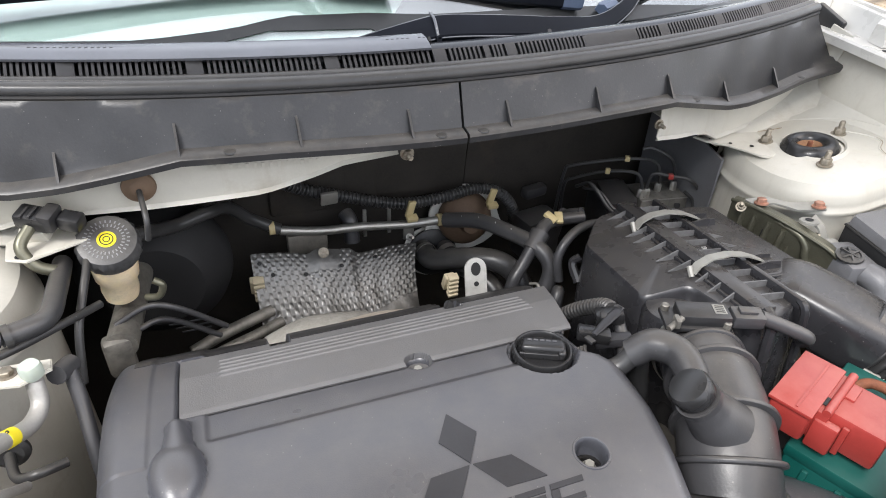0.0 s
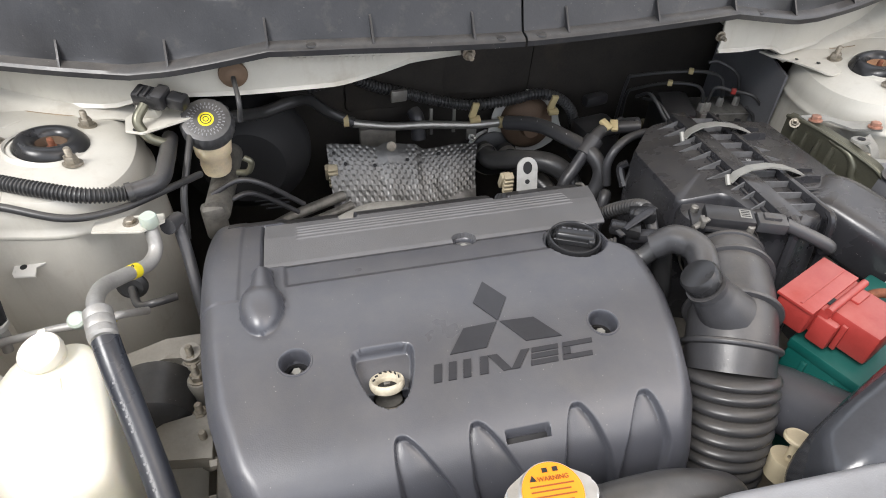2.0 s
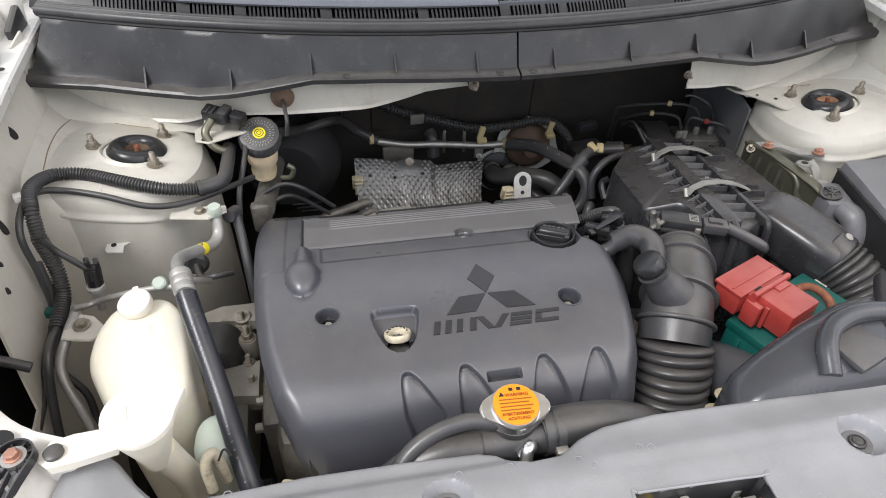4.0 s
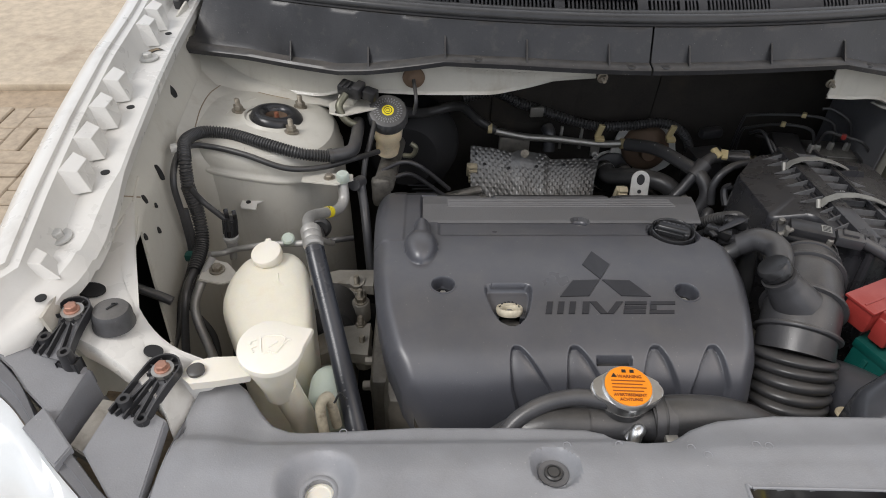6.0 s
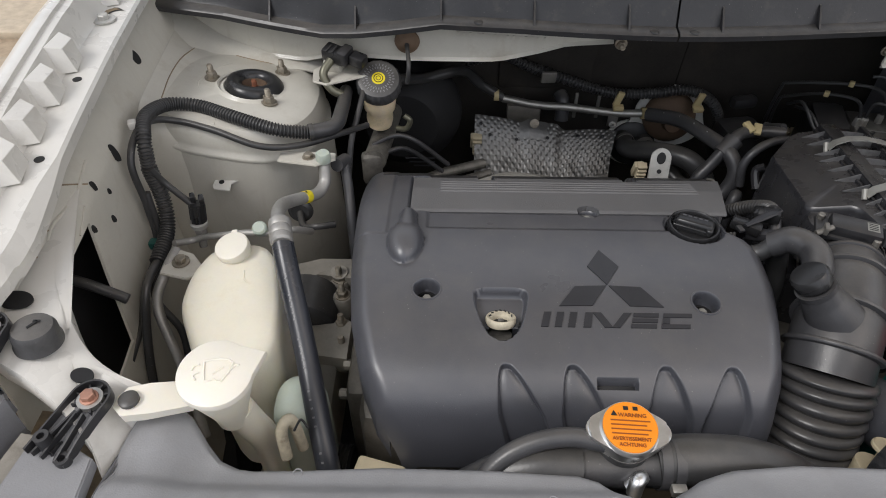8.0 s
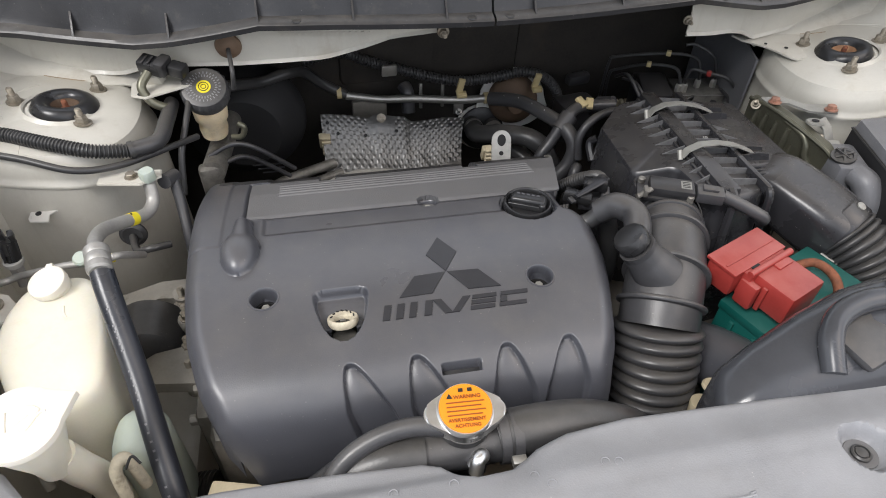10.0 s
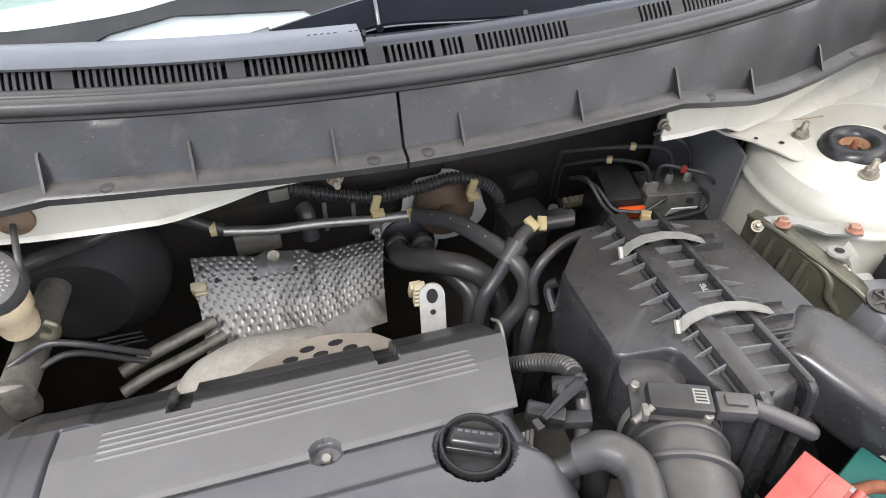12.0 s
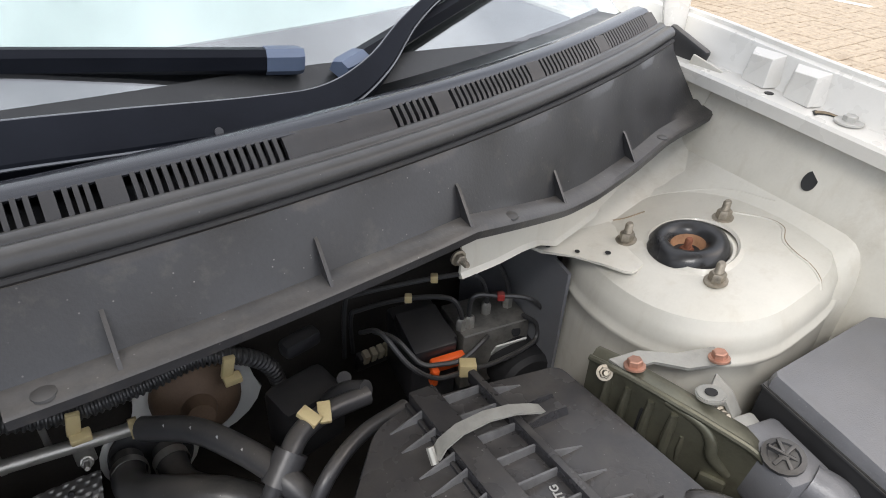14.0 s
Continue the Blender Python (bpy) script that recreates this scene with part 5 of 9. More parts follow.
B = [(-0.400, 0.022, 0.955), (-0.426, -0.016, 0.968), (-0.474, -0.066, 0.982), (-0.521, -0.081, 0.990), (-0.579, -0.068, 1.004), (-0.625, -0.058, 1.010), (-0.647, -0.076, 1.022), (-0.650, -0.115, 1.03), (-0.650, -0.149, 1.01), (-0.648, -0.155, 0.955), (-0.646, -0.170, 0.902), (-0.646, -0.229, 0.885), (-0.646, -0.262, 0.862), (-0.646, -0.308, 0.85)]
part("cable", tb(B, 0.0042), "rubber", lm)
part("cable", tb([(-0.645, -0.15, 0.97), (-0.64, -0.17, 0.9), (-0.64, -0.225, 0.87), (-0.61, -0.25, 0.83), (-0.6, -0.29, 0.78)], 0.0045), "rubber", lm)
part("drop_hose", tb([(-0.408, 0.085, 0.99), (-0.407, 0.05, 0.985), (-0.413, 0.02, 0.968), (-0.420, -0.005, 0.945), (-0.425, -0.03, 0.90)], 0.0042), "rubber", lm, "grey drop hose")
part("tie", lt([(0.0112, -0.003), (0.0112, 0.003)], pose(-0.462, -0.049, 0.990, 0, 90, 20), 18), "rubber", lm)
part("clip", bx((-0.655, -0.107, 1.037), (0.009, 0.010, 0.009), (0, 0, 20), 0.0012), "paint", lm, "white tape clip")
part("tape_mark", bx((-0.644, -0.176, 0.91), (0.014, 0.012, 0.012), bevel=0.003), "green", lm, "green tape")
part("lead", tb([(-0.633, -0.144, 1.0), (-0.623, -0.140, 0.975), (-0.600, -0.150, 0.959), (-0.590, -0.155, 0.953)], 0.004), "rubber", lm)

sn = thing("pressure_sensor", (-0.59, -0.157, 0.9), "black pressure switch with plug on a metal pipe", "sensor")
part("plug", tb([(-0.588, -0.153, 0.957), (-0.59, -0.157, 0.932)], [0.0085, 0.0095], sides=8), "capblack", sn)
for a in range(0, 360, 60):
    q = Vector((0.009 * math.cos(radians(a)), 0.009 * math.sin(radians(a)), 0))
    part("plug_rib", tb([Vector((-0.588, -0.153, 0.956)) + q, Vector((-0.590, -0.157, 0.934)) + q], 0.0016, sides=6), "black", sn)
part("plug_fork", bx((-0.592, -0.150, 0.962), (0.006, 0.010, 0.012), (10, 0, 20), 0.0015), "capblack", sn)
part("plug_fork", bx((-0.581, -0.152, 0.962), (0.006, 0.010, 0.010), (10, 0, 20), 0.0015), "capblack", sn)
part("plug_collar", lt([(0.0092, -0.002), (0.0105, 0.0), (0.0105, 0.005), (0.009, 0.006)], pose(-0.5905, -0.158, 0.926), 20), "zinc", sn, "pale grey collar")
part("hex_body", lt([(0.0078, 0), (0.0078, 0.013), (0.006, 0.015)], pose(-0.591, -0.159, 0.911), 6), "alu", sn)
part("stem", tb([(-0.591, -0.159, 0.915), (-0.592, -0.163, 0.895)], 0.005), "alu", sn)
part("pipe", tb([(-0.612, -0.19, 0.925), (-0.60, -0.175, 0.915), (-0.585, -0.172, 0.918), (-0.561, -0.180, 0.929), (-0.524, -0.185, 0.939), (-0.488, -0.190, 0.944), (-0.467, -0.190, 0.95), (-0.455, -0.155, 0.915)], 0.0042), "alu", sn, "thin dull aluminium pipe")
part("down_pipe", tb([(-0.606, -0.20, 0.925), (-0.611, -0.230, 0.918), (-0.619, -0.260, 0.89), (-0.595, -0.30, 0.84), (-0.57, -0.35, 0.76)], 0.006), "alu", sn, "dull aluminium pipe")
part("yellow_band", lt([(0.0052, -0.006), (0.0052, 0.006)], pose(-0.478, -0.190, 0.947, 0, 80, 0), 14), "yellow", sn)
part("bolt", hexbolt((-0.593, -0.223, 0.927), 0.007, 0.006, 0.01), "nut", sn)
part("bracket", pl([(-0.613, -0.240), (-0.580, -0.248), (-0.560, -0.236), (-0.584, -0.207), (-0.604, -0.200), (-0.613, -0.212)], 0.003, pose(0, 0, 0.926), 0.001), "apron", sn)
part("knob", lt([(0.0075, 0), (0.0086, 0.002), (0.0086, 0.009), (0.0065, 0.011)], pose(-0.505, -0.186, 0.944, 25, 0, 0), 20), "palegreen", sn, "pale green plastic cap")

tbk = thing("tab_bracket", (-0.572, -0.075, 0.925), "cream painted steel tab on the strut tower", "bracket")
part("tab", pl([(-0.594, -0.060), (-0.576, -0.062), (-0.569, -0.066), (-0.552, -0.060), (-0.550, -0.064), (-0.572, -0.078), (-0.570, -0.091), (-0.592, -0.088), (-0.595, -0.082)][::-1], 0.0022, pose(0, 0, 0.929, 6, 0, 0) @ pose(0, 0, 0.007), 0.0006), "paint", tbk)
part("hole", pl([(-0.5845 + 0.0036 * math.cos(radians(a)), -0.0755 + 0.0036 * math.sin(radians(a))) for a in range(0, 360, 30)], 0.0006, pose(0, 0, 0.929, 6, 0, 0) @ pose(0, 0, 0.0076)), "dark", tbk)

# air conditioning pipe and hose
ac = thing("air_conditioning_hose", (-0.45, -0.2, 0.85), "air conditioning hose with aluminium pipe and crimped collar", "hose")
P1 = [(-0.443, -0.088, 0.967), (-0.442, -0.100, 0.950), (-0.449, -0.120, 0.947), (-0.465, -0.150, 0.963), (-0.474, -0.180, 0.980), (-0.471, -0.212, 0.995), (-0.464, -0.236, 1.001)]
part("pipe", tb(P1, 0.0075, sides=16), "alu", ac, "dull aluminium pipe")
part("valve", tb([(-0.442, -0.088, 0.963), (-0.442, -0.088, 0.975)], 0.0065), "alu", ac)
part("valve_cap", lt([(0.008, 0), (0.009, 0.002), (0.009, 0.011), (0.0078, 0.0135)], pose(-0.442, -0.088, 0.973), 24, wave=lambda u, z: 0.0004 * math.cos(u * 2 * math.pi * 20)), "palegreen", ac, "pale green valve cap")
part("joint_block", tb([(-0.428, -0.082, 0.963), (-0.42, -0.06, 0.955)], 0.009), "hose", ac)
part("collar", lt([(0.0100, -0.016), (0.0122, -0.014), (0.0122, -0.007), (0.0112, -0.005), (0.0122, -0.003), (0.0122, 0.004), (0.0112, 0.006), (0.0122, 0.008), (0.0118, 0.014), (0.0095, 0.016)], look((-0.461, -0.246, 0.998), (-0.468, -0.22, 1.001)), 28), "alu", ac, "crimped bright collar")
H1 = [(-0.460, -0.250, 0.996), (-0.452, -0.275, 0.982), (-0.440, -0.31, 0.957), (-0.425, -0.355, 0.928), (-0.408, -0.41, 0.90), (-0.392, -0.46, 0.86), (-0.38, -0.49, 0.80)]
part("hose", tb(H1, 0.0115, sides=20), "achose", ac, "smooth black rubber hose with pale print")
line = smoothed(H1, 8)
for i in range(11, 38):
    if i % 7 in (5, 6):
        continue
    a, b = line[i], line[i + 1]
    q = a.lerp(b, 0.5)
    d = (b - a).normalized()
    e = Vector((-0.2, -0.55, 0.8))
    e = (e - d * e.dot(d)).normalized()
    m = Matrix((d.cross(e), d, e)).transposed().to_4x4()
    part("print", box(bmesh.new(), (0, 0, 0), (0.0024, 0.0019, 0.0003)), "fuselid", ac).matrix_basis = Matrix.Translation(q + e * 0.0115 - Vector(ac.location)) @ m @ Matrix.Translation(Vector(ac.location))
part("sticker", lt([(0.0079, -0.005), (0.0079, 0.005)], look((-0.4585, -0.137, 0.9555), (-0.465, -0.150, 0.963)), 20), "yellow", ac, "yellow paper band")
part("sticker_print", text_mesh("S", 0.008, pose(-0.4585, -0.1395, 0.9638, 20, 0, -60), 0.0004, 0.0002), "ink", ac)
part("stay", pl([(-0.50, -0.09), (-0.45, -0.1), (-0.428, -0.085), (-0.43, -0.07), (-0.47, -0.068), (-0.50, -0.07)], 0.003, pose(0, 0, 0.966, -6, 0, 0), 0.001), "apron", ac, "cream painted stay")
part("stay_bolt", hexbolt((-0.462, -0.082, 0.974), 0.006, 0.005, 0.008), "nut", ac)
part("second_pipe", tb([(-0.42, -0.07, 0.955), (-0.415, -0.09, 0.93), (-0.41, -0.12, 0.895), (-0.405, -0.15, 0.84)], 0.0065), "hose", ac)

# expansion bottle
rs = thing("expansion_bottle", (-0.515, -0.27, 0.70), "yellowed milky plastic expansion bottle with screw cap", "reservoir")
plan = rounded([(-0.550, -0.224), (-0.495, -0.214), (-0.474, -0.236), (-0.458, -0.300), (-0.454, -0.352), (-0.478, -0.372), (-0.535, -0.366), (-0.567, -0.304), (-0.566, -0.262)], 0.016, 5)
mid = (sum(p[0] for p in plan) / len(plan), sum(p[1] for p in plan) / len(plan))
rows = []
for k, z, lean in ((0.6, 0.70, 0), (0.84, 0.706, 0), (0.90, 0.73, 0), (0.96, 0.85, 0), (1.0, 0.910, 0.2), (1.0, 0.932, 0.6), (0.992, 0.9395, 0.9), (0.968, 0.9460, 1), (0.925, 0.9505, 1), (0.83, 0.9535, 1), (0.6, 0.9555, 1), (0.3, 0.956, 1)):
    rows.append([(mid[0] + (p[0] - mid[0]) * k, mid[1] + (p[1] - mid[1]) * k, z + lean * 0.10 * (mid[1] + (p[1] - mid[1]) * k + 0.26)) for p in plan])
bm = bmesh.new()
vs = grid(bm, rows, close_v=True)
bm.faces.new(vs[0]), bm.faces.new(vs[-1])
part("bottle", bm, "tank", rs)
part("neck", lt([(0.019, -0.012), (0.0165, -0.004), (0.016, 0.012)], pose(-0.52, -0.236, 0.952), 28), "tank", rs)
part("seam", tb([(-0.505, -0.262, 0.9555), (-0.500, -0.276, 0.954), (-0.482, -0.284, 0.951), (-0.470, -0.298, 0.9455), (-0.474, -0.325, 0.945), (-0.464, -0.350, 0.9345)], 0.0013, sides=6), "tank", rs)
mc = pose(-0.52, -0.236, 0.958, 10, -8, 0) @ Matrix.Diagonal((1.0, 1.0, 0.85, 1))
part("neck_collar", lt([(0.0165, -0.004), (0.0172, -0.003), (0.0172, 0.002), (0.015, 0.003)], mc, 32), "tank", rs)
part("screw_cap", lt([(0.0172, 0.003), (0.0186, 0.0042), (0.0190, 0.0125), (0.0182, 0.0142), (0.0165, 0.0150), (0.002, 0.0152)], mc, 48, wave=lambda u, z: 0.0003 * math.cos(u * 2 * math.pi * 24) if z < 0.012 else 0), "lid", rs, "ivory screw cap")
part("cap_tab", puck([(-0.004, 0.017), (0.004, 0.017), (0.003, 0.022), (-0.003, 0.022)], 0.008, mc @ pose(0, 0, 0.0145), 0.001), "lid", rs)

# washer filler neck
wf = thing("washer_filler", (-0.468, -0.445, 0.80), "ivory washer filler neck with snap lid", "washer filler")
mw = pose(-0.468, -0.446, 1.029, 6, 3, 0)
lidp = [(0.030 * math.cos(radians(a)), 0.030 * math.sin(radians(a))) for a in range(60, 361, 10)] + [(0.0325, 0.008), (0.0365, 0.0215), (0.031, 0.0225)]
lid_ob = part("lid", puck(lidp, 0.007, mw @ pose(0, 0, 0.004), 0.0025), "lid", wf, "ivory snap lid with moulded washer symbol")
for pts in ([(-0.010, 0.009), (0.002, 0.012), (0.013, 0.009), (0.007, -0.008), (0.001, -0.006), (-0.006, -0.008), (-0.010, 0.009)], [(-0.001, -0.002), (0.006, 0.005)], [(-0.013, 0.006), (-0.017, 0.004), (-0.018, 0.000)], [(-0.012, -0.001), (-0.016, -0.004), (-0.013, -0.008)], [(0.012, 0.002), (0.015, 0.007), (0.018, 0.007)]):
    part("symbol", tb([mw @ Vector((a, b, 0.0044)) for a, b in pts], 0.0009, sides=5, n=2), "lid", lid_ob)
part("funnel", lt([(0.014, -0.075), (0.0155, -0.06), (0.018, -0.048), (0.0255, -0.018), (0.0275, -0.004), (0.0278, -0.002)], mw, 36), "tank", wf)
part("neck", tb([(-0.468, -0.436, 0.965), (-0.464, -0.43, 0.93), (-0.46, -0.42, 0.88), (-0.465, -0.41, 0.8)], 0.0145, sides=18), "tank", wf)
part("arm", shell([[(-0.543, -0.462, 1.020), (-0.543, -0.472, 1.020)], [(-0.536, -0.455, 1.023), (-0.534, -0.480, 1.0215)], [(-0.52, -0.450, 1.022), (-0.512, -0.476, 1.020)], [(-0.49, -0.440, 1.012), (-0.485, -0.462, 1.010)]], 0.009), "lid", wf, "ivory fixing arm")
part("plug", lt([(0.0078, 0), (0.0078, 0.003), (0.006, 0.0042), (0.002, 0.0045)], pose(-0.531, -0.467, 1.0225), 24), "rubber", wf, "black push plug")
part("elbow", tb([(-0.432, -0.448, 0.90), (-0.434, -0.438, 0.93), (-0.426, -0.43, 0.935), (-0.421, -0.432, 0.89)], 0.0055), "ivory", wf, "ivory overflow elbow")
part("small_bottle", bx((-0.432, -0.385, 0.835), (0.052, 0.064, 0.15), bevel=0.024, seg=5), "palegreen", wf, "pale green fluid bottle")
part("spring_clip", tb([(-0.416, -0.452, 0.955), (-0.41, -0.446, 0.963), (-0.404, -0.45, 0.957)], 0.0012, sides=6), "ink", wf)

# front cross support and headlamp
sp = thing("support_panel", (-0.59, -0.42, 1.0), "cream painted front support panel with round holes", "body panel")
outline = [(-0.70, -0.20), (-0.672, -0.20), (-0.668, -0.25), (-0.658, -0.297), (-0.645, -0.332), (-0.619, -0.372), (-0.596, -0.405), (-0.573, -0.428), (-0.545, -0.443), (-0.524, -0.450), (-0.518, -0.460), (-0.534, -0.492), (-0.541, -0.520), (-0.549, -0.505), (-0.575, -0.482), (-0.606, -0.462), (-0.64, -0.446), (-0.69, -0.425), (-0.715, -0.38)]


def support_z(x, y):
    return curve_at([-0.66, -0.62, -0.56, -0.53, -0.515, -0.49], [1.046, 1.040, 1.021, 1.016, 1.004, 0.960], x) - 0.04 * max(0.0, -0.475 - y) - 0.035 * float(sstep(-0.462, -0.480, np.array(y)) * sstep(-0.556, -0.538, np.array(x)))


bm = bmesh.new()
rings = []
cxs, cys = -0.59, -0.43
for k, dz in ((1.01, -0.022), (1.03, -0.012), (0.99, -0.002), (0.955, 0.0), (0.7, 0.001), (0.4, 0.001), (0.1, 0.001)):
    pts = smoothed([(x, y, 0) for x, y in outline], 3, closed=True)
    rings.append([(cxs + (p.x - cxs) * k, cys + (p.y - cys) * k, support_z(cxs + (p.x - cxs) * k, p.y) + dz) for p in pts])
vs = grid(bm, rings, close_v=True)
bm.faces.new(vs[-1])
part("panel", bm, "paint", sp)
for x, y, r, q in ((-0.647, -0.388, 0.0135, 0.72), (-0.573, -0.449, 0.0085, 0.8)):
    gx, gy = (support_z(x + 0.01, y) - support_z(x - 0.01, y)) / 0.02, (support_z(x, y + 0.01) - support_z(x, y - 0.01)) / 0.02
    part("hole", lt([(r, 0), (r, 0.0016)], pose(x, y, support_z(x, y) + 0.0035, math.degrees(math.atan(gy)), -math.degrees(math.atan(gx)), 0) @ Matrix.Diagonal((1, q, 1, 1)), 28), "dark", sp)
part("bump_stop", lt([(0.0185, 0), (0.0185, 0.003), (0.0176, 0.005), (0.0172, 0.0145), (0.0150, 0.0185), (0.010, 0.0198), (0.002, 0.02)], pose(-0.6125, -0.426, 1.041, -4, 4, 0), 40), "capgrey", sp, "grey rubber bonnet stop")
for c, d, a in (((-0.6105, -0.424), (0.009, 0.0020, 0.0008), 55), ((-0.6085, -0.4205), (0.0055, 0.0018, 0.0008), 0)):
    part("stop_mark", bx((*c, 1.0615), d, (0, 0, a)), "ink", sp)
part("radiator_leg", bx((-0.52, -0.47, 0.80), (0.04, 0.04, 0.28), bevel=0.01), "apron", sp)


def wall_strip(points, h, t=0.0016):
    """A thin upright wall that hangs h below a line of points."""
    bm = bmesh.new()
    rows = []
    for a, p in enumerate(points):
        q = points[min(a + 1, len(points) - 1)] - points[max(a - 1, 0)]
        n = Vector((q.y, -q.x, 0)).normalized() * t / 2
        z = Vector((0, 0, h))
        rows.append([p - n - z, p - n, p + n, p + n - z])
    vs = grid(bm, rows, close_v=True)
    bm.faces.new(vs[0]), bm.faces.new(vs[-1])
    return bm


hl = thing("headlamp", (-0.68, -0.50, 0.8), "headlamp unit with black housing and clear lens edge", "headlamp")


def lamp_z(x):
    return 1.04 - 0.33 * (x + 0.627)


def deck(outline, drop, depth=0.012, bevel=0.0012):
    """A plate of the headlamp's leaning top, drop below it."""
    bm = bmesh.new()
    top = [bm.verts.new((x, y, lamp_z(x) - drop)) for x, y in outline]
    low = [bm.verts.new((x, y, lamp_z(x) - drop - depth)) for x, y in outline]
    rim = bm.faces.new(top).edges[:]
    bm.faces.new(low[::-1])
    for i in range(len(top)):
        j = (i + 1) % len(top)
        bm.faces.new([top[i], low[i], low[j], top[j]])
    bmesh.ops.recalc_face_normals(bm, faces=bm.faces[:])
    bmesh.ops.bevel(bm, geom=rim, offset=bevel, segments=2, affect="EDGES")
    return bm


def lamp_strip(line_a, line_b, steps):
    """A moulded strip between two lines: share of the way across, and drop."""
    a, b = smoothed([(x, y, 0) for x, y in line_a], 5), smoothed([(x, y, 0) for x, y in line_b], 5)
    rows = []
    for p, q in zip(a, b):
        rows.append([(p.x + (q.x - p.x) * f, p.y + (q.y - p.y) * f, lamp_z(p.x + (q.x - p.x) * max(0.0, min(f, 1.0))) - d) for f, d in steps])
    return shell(rows, 0.003)


SEAM = [(-0.720, -0.452), (-0.673, -0.487), (-0.655, -0.505), (-0.632, -0.533), (-0.604, -0.551), (-0.569, -0.582), (-0.53, -0.605)]
BRIM = [(-0.720, -0.485), (-0.668, -0.513), (-0.642, -0.535), (-0.619, -0.558), (-0.591, -0.581), (-0.565, -0.602), (-0.53, -0.62)]
part("rear_plate", deck([(-0.72, -0.455), (-0.70, -0.442), (-0.657, -0.448), (-0.640, -0.455), (-0.629, -0.463), (-0.6205, -0.474), (-0.6245, -0.531), (-0.634, -0.5195), (-0.656, -0.503), (-0.674, -0.485)], 0.006), "shroud", hl)
part("channel", lamp_strip([(-0.6195, -0.474), (-0.622, -0.505), (-0.6235, -0.535)], [(-0.6035, -0.490), (-0.608, -0.516), (-0.6115, -0.543)], ((-0.05, 0.02), (0.0, 0.005), (0.08, 0.001), (0.2, 0.002), (0.32, 0.008), (0.5, 0.020), (0.68, 0.025), (0.85, 0.021), (1.0, 0.013), (1.02, 0.03))), "fuselid", hl, "grey moulded ridge and channel")
part("dusty_strip", deck([(-0.6045, -0.494), (-0.589, -0.494), (-0.597, -0.549), (-0.612, -0.542)], 0.0125), "castarm", hl, "dusty lower strip")
part("front_plate", deck([(-0.591, -0.493), (-0.580, -0.499), (-0.562, -0.502), (-0.549, -0.508), (-0.546, -0.598), (-0.555, -0.594), (-0.570, -0.5805), (-0.598, -0.548)], 0.006), "shroud", hl)
part("ledge", deck([(-0.6335, -0.519), (-0.640, -0.541), (-0.607, -0.5685), (-0.6025, -0.550)], -0.002, 0.008), "shroud", hl)
part("outer_rim", lamp_strip(SEAM, BRIM, ((0.03, 0.03), (0.05, 0.005), (0.10, 0.0035), (0.55, 0.0035), (0.60, 0.0050), (0.95, 0.0055), (1.0, 0.007), (1.01, 0.03))), "fuselid", hl, "grey black rim of the housing")
part("lens", lamp_strip(SEAM, BRIM, ((1.06, 0.006), (1.3, 0.0065), (2.2, 0.016), (3.2, 0.04), (4.0, 0.085), (4.3, 0.20))), "lens", hl, "clear glossy lens")
part("lower_tray", shell([[(-0.665, y, 0.965), (-0.60, y, 0.955), (-0.54, y, 0.945)] for y in (-0.44, -0.48, -0.52, -0.56)], 0.003), "grimeline", hl, "dusty brown inner tray")


